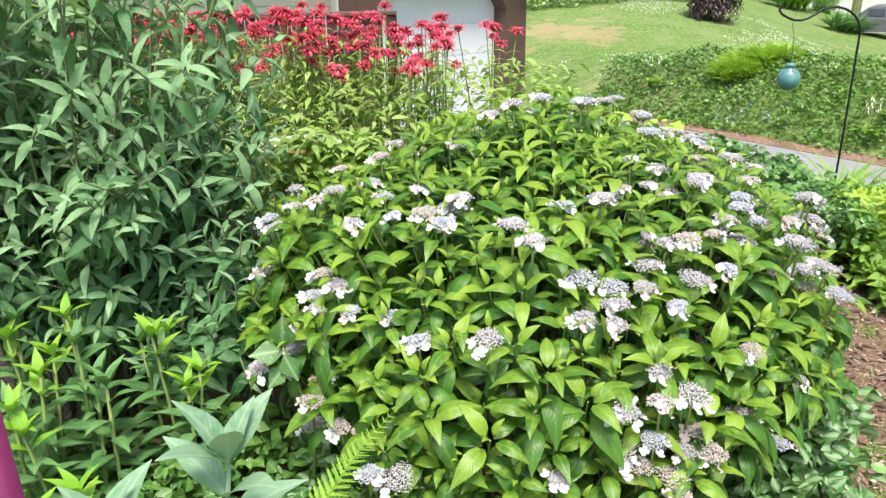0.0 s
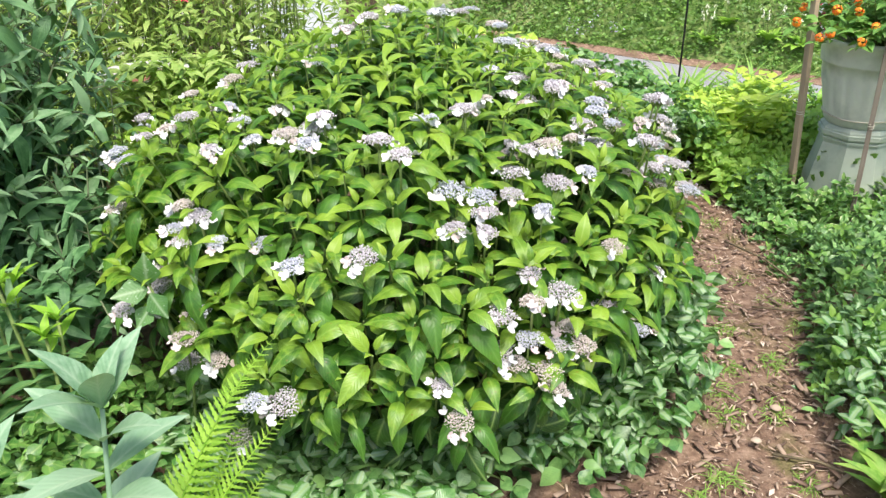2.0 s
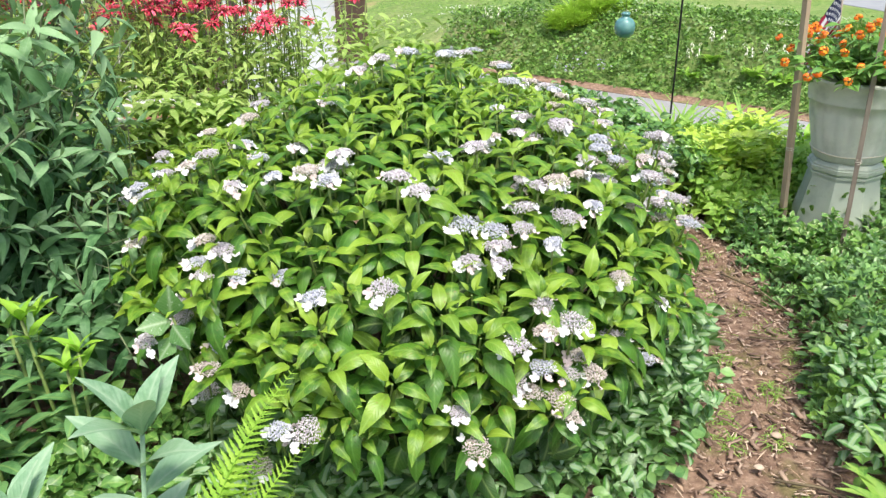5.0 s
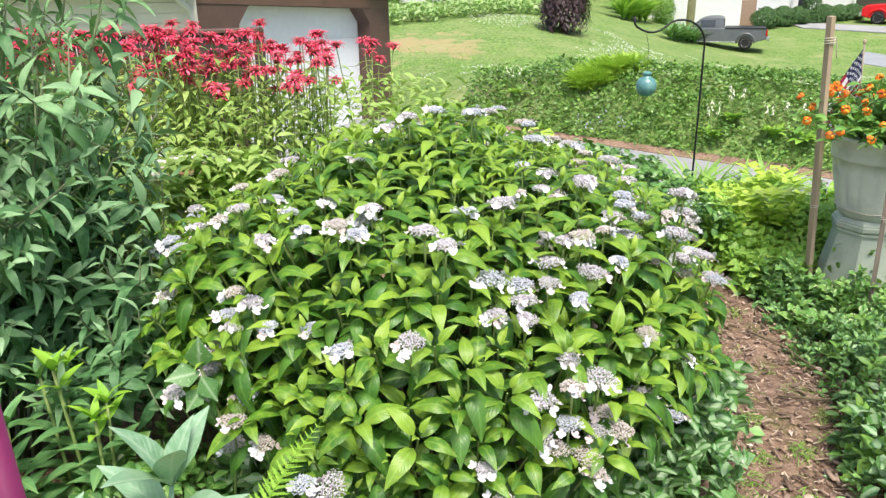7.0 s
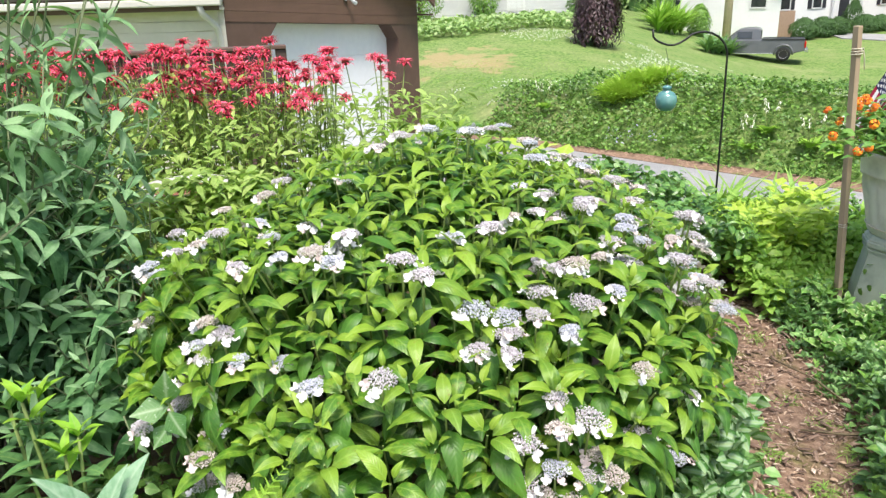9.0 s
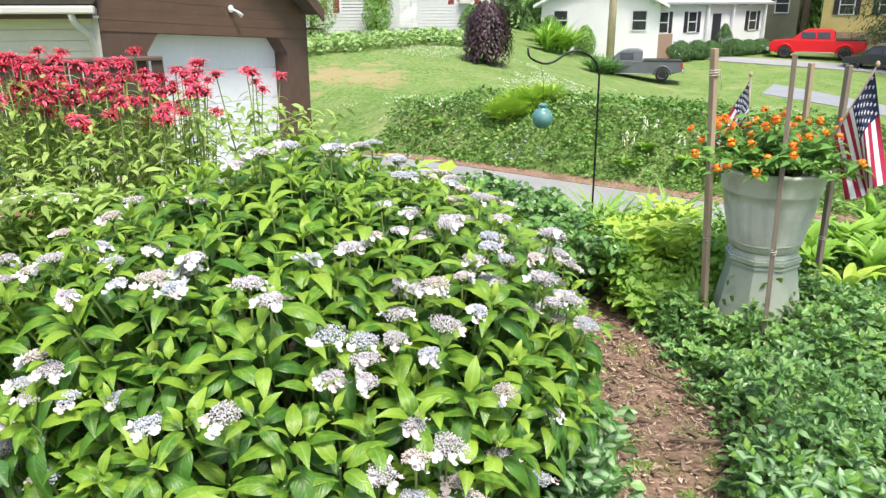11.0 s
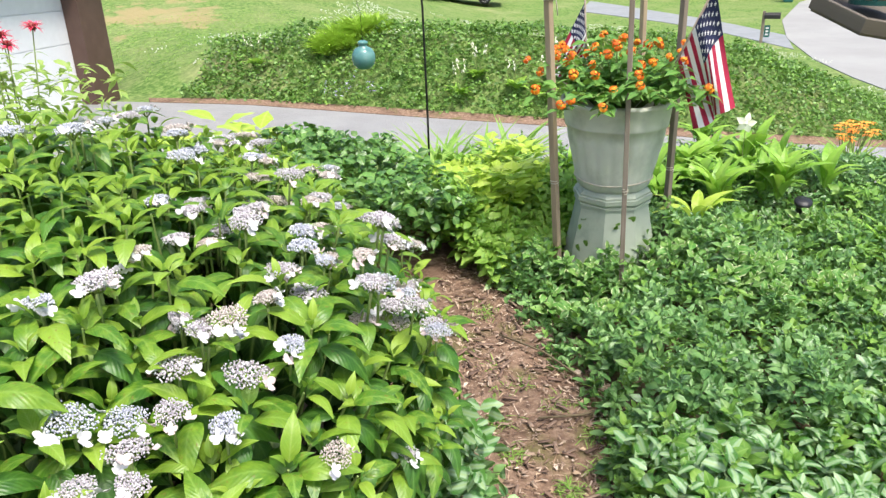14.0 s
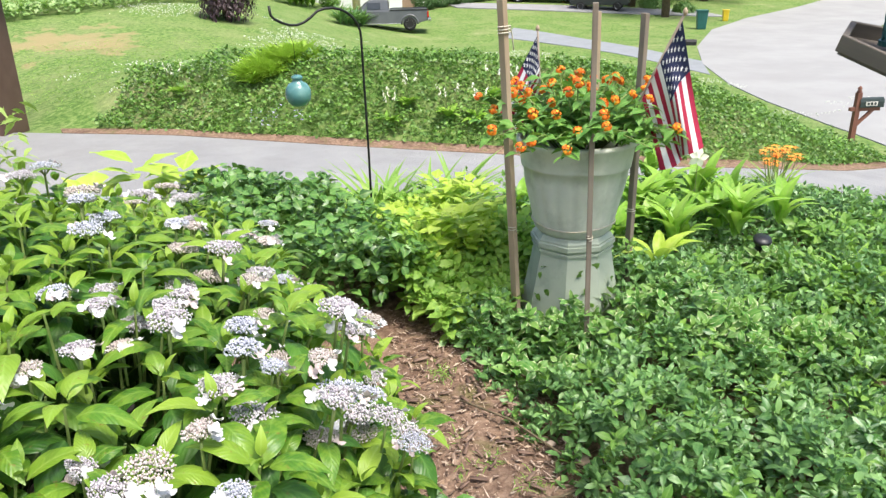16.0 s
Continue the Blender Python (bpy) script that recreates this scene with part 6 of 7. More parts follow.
# ---- leafy shoots in the front bed ----
def shoot(name, label, category, at, tall, form, sizes, materials, pairs, lean, seed, start=0.2, group=""):
    """An upright stem with paired leaves; the topmost may be of a fresher colour."""
    rr = random.Random(seed)
    t = thing(name, label, category, Matrix.Translation(at), group)
    top = Vector((lean[0], lean[1], tall))
    part("stem", tube([(0, 0, -0.03), top * 0.5 + Vector((lean[0] * 0.1, 0, 0)), top], (0.0055, 0.005, 0.004), 6), M["silver_leaf"] if materials[0] == M["silver_leaf"] else M["stem"], t, smooth=True)
    mes = [mesh_of("leaf", *form[:2], m, form[2]) for m in materials]
    for k in range(pairs):
        f = start + (1 - start) * k / (pairs - 1)
        p = top * f
        size = sizes[0] + (sizes[1] - sizes[0]) * f
        l = radians(18 + 38 * max(0, f - 0.55) / 0.45 + rr.uniform(-8, 8))
        for half in range(2):
            a = k * 1.5708 + half * math.pi + rr.gauss(0, 0.2) + seed
            d = Vector((math.cos(a) * math.cos(l), math.sin(a) * math.cos(l), math.sin(l)))
            nrm = Vector((-math.cos(a) * math.sin(l), -math.sin(a) * math.sin(l), math.cos(l)))
            part("leaf", mes[1] if f > 0.9 else mes[0], None, t, at=placed(d, nrm, p, size * rr.uniform(0.85, 1.1)))
    for k in range(3):
        a = seed + 2.1 * k
        part("leaf", mes[1], None, t, at=placed((0.3 * math.cos(a), 0.3 * math.sin(a), 1.0), (-math.cos(a), -math.sin(a), 0.3), top, sizes[1] * rr.uniform(0.75, 0.95)))
    return t


SILV = leaf_form(1.0, 0.4, 8, 0.3, 0.3, 0.4, 0.95)
shoot("silver_leaved_shoot", "silvery green butterfly bush shoot with broad felted leaves", "shrub shoot", (-0.33, 1.06, 0.0), 0.71, SILV, (0.2, 0.15), (M["silver_leaf"], M["silver_leaf"]), 7, (0.12, 0.02), 1, 0.5)
shoot("silver_leaved_shoot", "low silvery green butterfly bush shoot with broad felted leaves", "shrub shoot", (-0.5, 1.03, 0.0), 0.6, SILV, (0.18, 0.13), (M["silver_leaf"], M["silver_leaf"]), 6, (0.1, 0.0), 3, 0.5)
PH = leaf_form(1.0, 0.34, 6, 0.4, 0.25, 0.35, 1.0)
k = 0
gr = random.Random(44)
for i in range(52):
    x, y = -0.56 - 0.85 * gr.random(), 1.12 + 0.75 * gr.random()
    tall = 0.2 + 0.32 * (y - 1.0) / 0.85 + gr.uniform(-0.04, 0.06) + 0.08 * (-0.5 - x)
    shoot("phlox_shoot", "leafy phlox shoot with yellow-green young tip", "perennial", (x, y, 0), tall, PH, (0.155, 0.085), (M["phlox_leaf"], M["shoot_leaf"] if i % 3 != 1 else M["phlox_leaf"]), 10, (gr.gauss(0, 0.03), gr.gauss(0, 0.03)), i, 0.12, "phlox shoots in the front bed")

# ---- path litter ----
chip = (np.array([(-0.5, -0.1, 0), (0.5, -0.15, 0.03), (0.45, 0.1, 0), (-0.5, 0.13, 0.03), (-0.5, -0.1, 0.07), (0.5, -0.15, 0.1), (0.45, 0.1, 0.07), (-0.5, 0.13, 0.1)]), np.array([(3, 2, 1, 0), (4, 5, 6, 7), (0, 1, 5, 4), (1, 2, 6, 5), (2, 3, 7, 6), (3, 0, 4, 7)]), np.zeros((8, 2)))


def litter(name, form, n, size, material, label, flat=0.25):
    x, y = rng.uniform(0.1, 2.1, n), rng.uniform(0.7, 3.5, n)
    k = (x > path_left(y) - 0.15) & (x < path_right(y) + 0.12)
    x, y = x[k], y[k]
    n = len(x)
    a = rng.uniform(0, 2 * np.pi, n)
    m = frames(np.stack([np.cos(a), np.sin(a), rng.normal(0, flat, n)], -1), np.stack([rng.normal(0, flat, n), rng.normal(0, flat, n), np.ones(n)], -1), np.stack([x, y, height(x, y) + 0.022 + 0.018 * lumps(x, y, 3.0)], -1), size * rng.uniform(0.4, 1.3, n) ** 1.5)
    return tagged(part(name, scattered(name, form, m, material)), label, "mulch", kind="stuff")


litter("straw_bits", leaf_form(1.0, 0.06, 2, 0.15, 0.3), 2300, 0.05, M["dry_leaf"], "thin straw and stem bits strewn over the path", 0.15)
litter("bark_chips", chip, 12000, 0.0165, M["chip"], "scattered brown bark chips on the path")
litter("bark_pieces", chip, 2600, 0.038, M["bark_piece"], "larger weathered bark pieces on the path", 0.2)
litter("dry_leaf_bits", leaf_form(1.0, 0.5, 2, 0.2, 0.3), 1700, 0.022, M["dry_leaf"], "curled dry leaf bits on the path", 0.4)
for pts, r in ((((1.63, 2.74, 0.035), (1.7, 2.55, 0.045), (1.73, 2.35, 0.04), (1.74, 2.22, 0.035)), 0.0035), (((1.5, 2.25, 0.03), (1.62, 2.2, 0.035), (1.75, 2.2, 0.03)), 0.004), (((1.2, 1.55, 0.03), (1.3, 1.5, 0.035), (1.38, 1.42, 0.03)), 0.004), (((0.75, 1.42, 0.03), (0.8, 1.36, 0.035), (0.82, 1.28, 0.03)), 0.004)):
    tagged(part("twig", tube(pts, r, 6), M["woody_stem"], smooth=True), "thin brown twig lying on the mulch path", "twig", "twigs on the path")
for x, y, s in ((1.77, 2.29, 0.022), (1.74, 2.4, 0.014), (1.3, 1.72, 0.014), (1.18, 1.6, 0.012)):
    bm = bmesh.new()
    bmesh.ops.create_icosphere(bm, subdivisions=2, radius=s, matrix=Matrix.Diagonal((1.2, 1, 0.38, 1)))
    for v in bm.verts:
        v.co *= 1 + 0.5 * noise.noise(v.co * 70)
    tagged(part("pebble", bm, M["pebble"], at=Matrix.Translation((x, y, 0.035)), smooth=True), "small tan pebble on the path", "stone", "pebbles on the path")
rr = random.Random(17)
TUFT = leaf_form(1.0, 0.07, 3, 0.6, 0.3, 0.4)
for x, y in ((1.5, 2.58), (1.55, 2.45), (1.46, 2.7), (1.6, 2.3), (1.28, 1.95), (1.3, 1.72), (1.22, 2.1), (1.25, 1.45), (1.05, 1.5), (1.42, 1.95), (1.12, 1.32), (1.68, 2.95), (1.38, 2.3), (1.2, 1.85), (1.16, 1.72), (1.36, 2.15), (1.62, 2.12), (1.56, 1.98), (1.33, 1.25), (0.95, 1.42), (1.48, 2.45)):
    t = thing("weed_tuft", "small tuft of green weeds growing on the path", "grass", Matrix.Translation((x, y, 0.015)), "weeds on the path")
    ms = [placed((math.cos(a), math.sin(a), rr.uniform(0.15, 1.0)), (0, 0, 1), (rr.gauss(0, 0.02), rr.gauss(0, 0.02), 0), rr.uniform(0.028, 0.06)) for a in [rr.uniform(0, 6.283) for _ in range(64)]]
    tagged(part("grass_stuff", scattered("grass_stuff", TUFT, ms, M["grass_blade"]), None, t), kind="stuff")

# ---- bank details ----
rows = [[(x, far_edge(x) + w) for w in (0.0, 0.12, 0.25, 0.34)] for x in np.arange(1.2, 15.5, 0.4)]
drape("bank_mulch", rows, 0.03, M["soil"], "strip of brown mulch between the driveway and the bank", "soil")
fr = random.Random(62)
for k in range(26):
    x, y = 4.2 + 1.05 * fr.random(), 14.0 + 0.45 * fr.random()
    clump = thing("ferns", "clump of bright green arching ferns on top of the bank", "fern", Matrix.Translation((x, y, h(x, y) + 0.04)), "ferns on the bank")
    tall = 0.31 + fr.uniform(-0.05, 0.06)
    ms = []
    for j in range(190):
        a, l = j * 2.39996, radians(fr.uniform(35, 88))
        out = Vector((math.cos(a), math.sin(a), 0))
        ms.append(placed(out * math.cos(l) + Vector((0, 0, math.sin(l))), Vector((0, 0, math.cos(l))) - out * math.sin(l), out * 0.05 * fr.random(), tall * fr.uniform(0.6, 1.15)))
    tagged(part("foliage", scattered("foliage", ARCHED, ms, M["bank_fern"]), None, clump), kind="stuff")
rr = random.Random(8)
for k in range(7):
    x = (3.2, 5.9, 6.3, 6.7, 7.1, 7.5, 8.0)[k] + rr.uniform(-0.15, 0.15)
    y = far_edge(x) + rr.uniform(0.6, 1.3)
    t = rosette("bank_hosta", "hosta with pale drooping flower spikes at the foot of the bank", "hosta", (float(x), float(y), h(x, y) + 0.08), HOSTA, M["lily_leaf"], 14, 0.26, 35, 300 + k, 0.1, "hostas on the bank")
    for j in range(3):
        a = rr.uniform(0, 6.28)
        ln = Vector((0.18 * math.cos(a), 0.18 * math.sin(a), 0.62))
        part("flower_stalk", tube([(0, 0, 0.1), ln * 0.6, ln], 0.006, 5), M["stem"], t)
        ps = [placed((math.cos(b), math.sin(b), -0.5), (0, 0, 1), ln * rr.uniform(0.72, 1.02), 0.06) for b in [rr.uniform(0, 6.28) for _ in range(14)]]
        tagged(part("blossom", scattered("bells", PETAL, ps, M["cream_petal"]), None, t, "pale hanging bell flowers"), kind="stuff")
for k in range(4):
    x, y = (3.95, 4.1, 4.3, 4.6)[k], (13.1, 13.0, 13.05, 12.7)[k]
    undergrowth("purple_flowers", PETAL, 16, x, y, 0.14, 0.12, 0.25, 0.45, 0.06, M["pale_purple"], "small pale purple flowers on the bank", "flowers")
for k in range(4):
    x, y = 9.25 + 0.18 * (k % 2) + 0.1 * k, 7.2 + 0.12 * k
    t = rosette("daylily", "daylily with orange flowers beside the driveway", "lily", (x, y, h(x, y)), STRAP, M["grass_blade"], 18, 0.6, 60, 400 + k, 0.0, "daylilies")
    for j in range(5):
        a = rr.uniform(0, 6.28)
        tip = Vector((0.16 * math.cos(a), 0.16 * math.sin(a), rr.uniform(0.55, 0.8)))
        part("stalk", tube([(0, 0, 0), tip * 0.6, tip], 0.006, 5), M["stem"], t)
        for q in range(1 + j % 2):
            ps = [placed((math.cos(b), math.sin(b), 0.6), (-math.cos(b), -math.sin(b), 0.6), tip + Vector((0.05 * q, 0.03 * q, -0.06 * q)), 0.09) for b in [i * 1.047 for i in range(6)]]
            part("flower", scattered("flower", leaf_form(1.0, 0.34, 4, 0.5, 0.2), ps, M["lily_petal"]), None, t, "open orange lily flower")

# ---- lawn life ----
clv = (np.array([(1, 0, 0), (0, 1, 0), (-1, 0, 0), (0, -1, 0), (0, 0, 1.0), (0, 0, -1)], float), np.array([(0, 1, 4), (1, 2, 4), (2, 3, 4), (3, 0, 4), (1, 0, 5), (2, 1, 5), (3, 2, 5), (0, 3, 5)]), np.zeros((6, 2)))


def clover_area(n):
    x, y = rng.uniform(0.5, 22, n), rng.uniform(13, 30, n)
    df = y - far_edge(x)
    k = (df > 3.0 - 1.2 * (x < 4)) & (lumps(x, y, 0.28, 2.0) + 0.5 * lumps(x, y, 1.4, 5.0) > 0.12) & (np.hypot((x - 2.2) / 4.2, (y - 24.5) / 5.0) > 0.8 + 0.3 * rng.uniform(0, 1, n))
    return x[k], y[k]


x, y = clover_area(24000)
n = len(x)
m = frames(np.tile((1.0, 0, 0), (n, 1)), np.tile((0, 0, 1.0), (n, 1)), np.stack([x, y, height(x, y) + 0.05], -1), rng.uniform(0.009, 0.02, n))
tagged(part("clover_blossom", scattered("clover_blossom", clv, m, M["clover"])), "white clover blossoms dotted over the lawn", "clover", kind="stuff")


def lawn_area(n):
    x, y = rng.uniform(0.6, 14, n), rng.uniform(12.5, 24, n)
    k = (y - far_edge(x) > 1.6 + 1.4 * (x > 3)) & (rng.uniform(0, 1, n) < 14 / y)
    return x[k], y[k]


leaves_on("lawn_grass", leaf_form(1.0, 0.16, 2, 0.4, 0.3, 0.4), 17000, lawn_area, lambda x, y: 0.05 + 0.0 * x, 0.09, M["grass_blade"], "short lawn grass on the slope", 0.8, "grass")
leaves_on("hosta_border", IVY, 9000, patch(0.0, 9.4, 26.0, 35.0, lambda x, y: abs(y - (28.6 + 0.5 * x)) < 1.5), lambda x, y: 0.4 + 0.2 * lumps(x, y, 1.2), 0.2, M["border_leaf"], "border of light green hostas along the top of the lawn", 0.6, "plants")


# ---- trees and shrubs ----
def shrub(name, label, x, y, r, tall, form, material, n, size, seed, taper=0.5, trunk=True, group=""):
    """A crown of many small leaves round a short trunk, with an uneven outline and gaps."""
    t = thing(name, label, "tree" if tall > 3 else "shrub", Matrix.Translation((x, y, h(x, y))), group)
    g = np.random.default_rng(seed)
    a, u, q = g.uniform(0, 2 * np.pi, n), g.uniform(0.03, 1, n), g.uniform(0, 1, n) ** 0.35
    prof = np.sin(np.pi * np.clip(u, 0, 1) ** taper) ** 0.6
    lump = 1 + 0.25 * np.array([noise.noise((2 * math.cos(b), 2 * math.sin(b), 3 * c + seed)) for b, c in zip(a, u)])
    rad = r * prof * q * lump
    p = np.stack([rad * np.cos(a), rad * np.sin(a), tall * u], -1)
    d = np.stack([np.cos(a) + g.normal(0, 0.5, n), np.sin(a) + g.normal(0, 0.5, n), g.normal(-0.35, 0.4, n)], -1)
    nr = np.stack([np.cos(a) * 0.6 + g.normal(0, 0.4, n), np.sin(a) * 0.6 + g.normal(0, 0.4, n), np.ones(n)], -1)
    tagged(part("crown", scattered("crown", form, frames(d, nr, p, size * g.uniform(0.6, 1.3, n)), material), None, t), kind="stuff")
    if trunk:
        part("trunk", tube([(0, 0, -0.2), (0.02, 0, tall * 0.3), (0, 0.02, tall * 0.8)], (r * 0.09, r * 0.07, r * 0.02), 8), M["bark"], t, smooth=True)
        for k in range(5):
            b = k * 1.3 + seed
            part("limb", tube([(0, 0, tall * (0.2 + 0.1 * k)), (0.5 * r * math.cos(b), 0.5 * r * math.sin(b), tall * (0.35 + 0.1 * k))], (r * 0.04, r * 0.015), 6), M["bark"], t, smooth=True)
    return t


SPRAY = leaf_form(1.0, 0.4, 2, 0.6, 0.25, 0.45)


def weeping_tree(x, y, wide, tall, seed):
    """A crooked trunk under a flat crown, from which strings of leaves cascade to the ground at uneven lengths."""
    rr = random.Random(seed)
    t = thing("weeping_plum_tree", "dark purple-leaved weeping tree on the lawn", "tree", Matrix.Translation((x, y, h(x, y))))
    part("trunk", tube([(0, 0, -0.2), (0.08, 0, tall * 0.4), (-0.05, 0.04, tall * 0.85)], (0.1, 0.08, 0.05), 8), M["bark"], t, smooth=True)
    ms = []
    for k in range(210):
        a, q = rr.uniform(0, 2 * math.pi), math.sqrt(rr.random())
        top = tall * (1.0 - 0.16 * q * q + 0.09 * math.sin(3 * a + 1) * q) * rr.uniform(0.92, 1.03)
        low = rr.uniform(0.02, 0.45) * tall if q > 0.45 else 0.5 * tall
        bend = wide * (0.86 + 0.14 * math.sin(2 * a)) * (1.12 if math.cos(a) > 0.2 else 0.95)
        steps_n = int((top - low) / 0.055)
        if k % 8 == 0:
            part("limb", tube([(0, 0, tall * 0.7), (0.5 * bend * q * math.cos(a), 0.5 * bend * q * math.sin(a), top), (bend * q * math.cos(a), bend * q * math.sin(a), top - 0.25)], (0.035, 0.02, 0.01), 6), M["bark"], t, smooth=True)
        for j in range(steps_n):
            f = j / max(steps_n - 1, 1)
            r = bend * q * (0.82 + 0.25 * f ** 0.7) + rr.gauss(0, 0.03)
            b = a + rr.gauss(0, 0.07)
            p = Vector((r * math.cos(b), r * math.sin(b), top - (top - low) * f))
            d = Vector((math.cos(b) * 0.5 + rr.gauss(0, 0.45), math.sin(b) * 0.5 + rr.gauss(0, 0.45), rr.uniform(-1.1, -0.1)))
            ms.append(placed(d, (math.cos(b), math.sin(b), 0.7), p, rr.uniform(0.13, 0.23)))
    tagged(part("crown", scattered("crown", leaf_form(1.0, 0.36, 3, 0.4, 0.2), ms, M["plum_leaf"]), None, t), kind="stuff")


weeping_tree(7.4, 27.5, 0.98, 2.15, 5)
for x, y, r, tl, sd in ((15.9, 45.2, 0.85, 1.9, 11), (17.9, 44.6, 0.65, 1.8, 12), (1.6, 38.5, 1.25, 3.0, 13), (4.9, 39.8, 0.75, 2.6, 14), (9.7, 39.2, 0.7, 1.6, 15)):
    shrub("shrub", "leafy green shrub against a white house", x, y, r, tl, SPRAY, M["shrub_leaf"] if sd in (11, 15) else M["pachysandra_leaf"], 3200, 0.15, sd, 0.75, group="house shrubs")
for k, (x, y, r, tl) in enumerate(((24.4, 45.0, 0.85, 1.25), (25.9, 45.7, 0.8, 1.2), (27.2, 46.3, 0.75, 1.1), (29.6, 47.4, 0.9, 1.1), (31.0, 48.0, 0.8, 1.0), (32.3, 48.6, 0.9, 1.0))):
    shrub("clipped_shrub", "rounded clipped dark green foundation shrub", x, y, r, tl, SPRAY, M["hedge_leaf"], 4200, 0.12, 30 + k, 0.8, False, "foundation shrubs")
shrub("conical_evergreen", "conical clipped evergreen by the porch", 28.4, 46.8, 0.75, 2.1, SPRAY, M["hedge_leaf"], 3600, 0.12, 41, 0.4, False)
for k in range(5):
    x, y = 14.4 + 0.5 * k, 41.4 + 0.5 * k
    rosette("ornamental_grass", "tall yellow-green clump of ornamental grass", "grass", (x, y, h(x, y)), STRAP, M["lily_leaf"], 60, 1.75, 74, 500 + k, 0.0, "ornamental grasses")
for k in range(5):
    x, y = 15.2 + 0.45 * k, 36.6 + 0.35 * k
    rosette("ornamental_grass", "low clump of blue-green grass beside the pickup", "grass", (x, y, h(x, y)), STRAP, M["phlox_leaf"], 60, 1.05, 66, 520 + k, 0.0, "grasses beside the pickup")


def spruce(x, y, tall, r, seed, bare):
    """A big conifer: bare lower trunk, tiers of drooping boughs."""
    rr = random.Random(seed)
    t = thing("spruce_tree", "tall dark green spruce with a bare lower trunk", "tree", Matrix.Translation((x, y, h(x, y))), "spruces by the street")
    part("trunk", tube([(0, 0, -0.3), (0, 0, tall * 0.4), (0, 0, tall)], (0.27, 0.2, 0.04), 10), M["bark"], t, smooth=True)
    ms = []
    for k in range(110):
        f = rr.random() ** 1.35
        z = bare + (tall - bare) * f
        a = rr.uniform(0, 6.283)
        l = r * (1 - f) ** 0.7 * rr.uniform(0.7, 1.1) + 0.3
        end = Vector((l * math.cos(a), l * math.sin(a), z - 0.28 * l))
        for j in range(95 if seed < 5 else 30):
            u = rr.uniform(0.15, 1.0)
            p = Vector((0, 0, z)).lerp(end, u) + Vector((rr.gauss(0, 0.3), rr.gauss(0, 0.3), rr.gauss(-0.12, 0.2)))
            d = Vector((math.cos(a) + rr.gauss(0, 0.6), math.sin(a) + rr.gauss(0, 0.6), rr.uniform(-1.1, 0.0)))
            ms.append(placed(d, (0, 0, 1), p, rr.uniform(0.16, 0.34) if seed < 5 else rr.uniform(0.35, 0.7)))
        if k % 3 == 0:
            part("limb", tube([(0, 0, z), end], (0.05, 0.015), 5), M["bark"], t)
    tagged(part("crown", scattered("crown", leaf_form(1.0, 0.32, 2, 0.3, 0.3, 0.45), ms, M["spruce_needle"]), None, t), kind="stuff")


for x, y, tl, r, sd, b in ((37.9, 40.8, 13, 3.6, 1, 2.6), (36.6, 36.4, 14, 3.6, 2, 2.9), (45.0, 41.0, 14, 4.0, 3, 2.4), (40.5, 45.0, 15, 4.2, 4, 1.5), (51.0, 49.0, 15, 4.5, 5, 2.0), (31.5, 60.0, 15, 4.5, 6, 1.5), (43.0, 60.0, 16, 5, 7, 2.0), (12.5, 62.0, 13, 4.0, 8, 1.8), (17.5, 66.0, 14, 4.0, 9, 1.8), (58, 44, 14, 4.5, 10, 2.2), (36.6, 50.2, 17, 3.2, 11, 7.5)):
    spruce(x, y, tl, r, sd, b)
for k, (x, y, r, tl) in enumerate(((38.6, 39.4, 1.0, 0.9), (39.0, 37.2, 0.7, 0.7), (45.5, 46.0, 1.6, 1.4), (49.0, 44.5, 1.8, 1.5))):
    shrub("shrub", "dark green shrub under the spruces", x, y, r, tl, SPRAY, M["shrub_leaf"], 700, 0.25, 60 + k, 0.8, False, "street shrubs")
for k in range(34):
    a = radians(-70 + 5.2 * k)
    x, y = 95 * math.sin(a) + 10 * math.sin(k * 7.1), 95 * math.cos(a) + 10 * math.cos(k * 3.3)
    shrub("distant_tree", "leafy tree in the distant belt of woods", x, y, 6.5, 15 + 3 * math.sin(k * 2.2), SPRAY, M["shrub_leaf"], 500, 2.5, 600 + k, 0.8, True, "distant trees")


# ---- houses ----
def window(parent, x, z, w, tall, y, shutters=None, panes=2):
    o = part("window", boxes((x - w / 2 - 0.07, x + w / 2 + 0.07, y - 0.06, y, z - 0.07, z), (x - w / 2 - 0.07, x + w / 2 + 0.07, y - 0.06, y, z + tall, z + tall + 0.07), (x - w / 2 - 0.07, x - w / 2, y - 0.06, y, z, z + tall), (x + w / 2, x + w / 2 + 0.07, y - 0.06, y, z, z + tall), (x - w / 2, x + w / 2, y - 0.05, y, z + tall / 2 - 0.03, z + tall / 2 + 0.03)), M["white_siding"], parent)
    for k in range(2):
        part("pane", boxes((x - w / 2, x + w / 2, y - 0.03 + 0.01 * k, y - 0.01, z + k * (tall / 2) + 0.02 * k, z + (k + 1) * tall / 2)), M["dark_glass"], o)
    if shutters:
        for s in (-1, 1):
            c = x + s * (w / 2 + 0.27)
            part("shutter", boxes((c - 0.17, c + 0.17, y - 0.05, y, z - 0.05, z + tall + 0.05), bevel=0.01), M[shutters], parent)


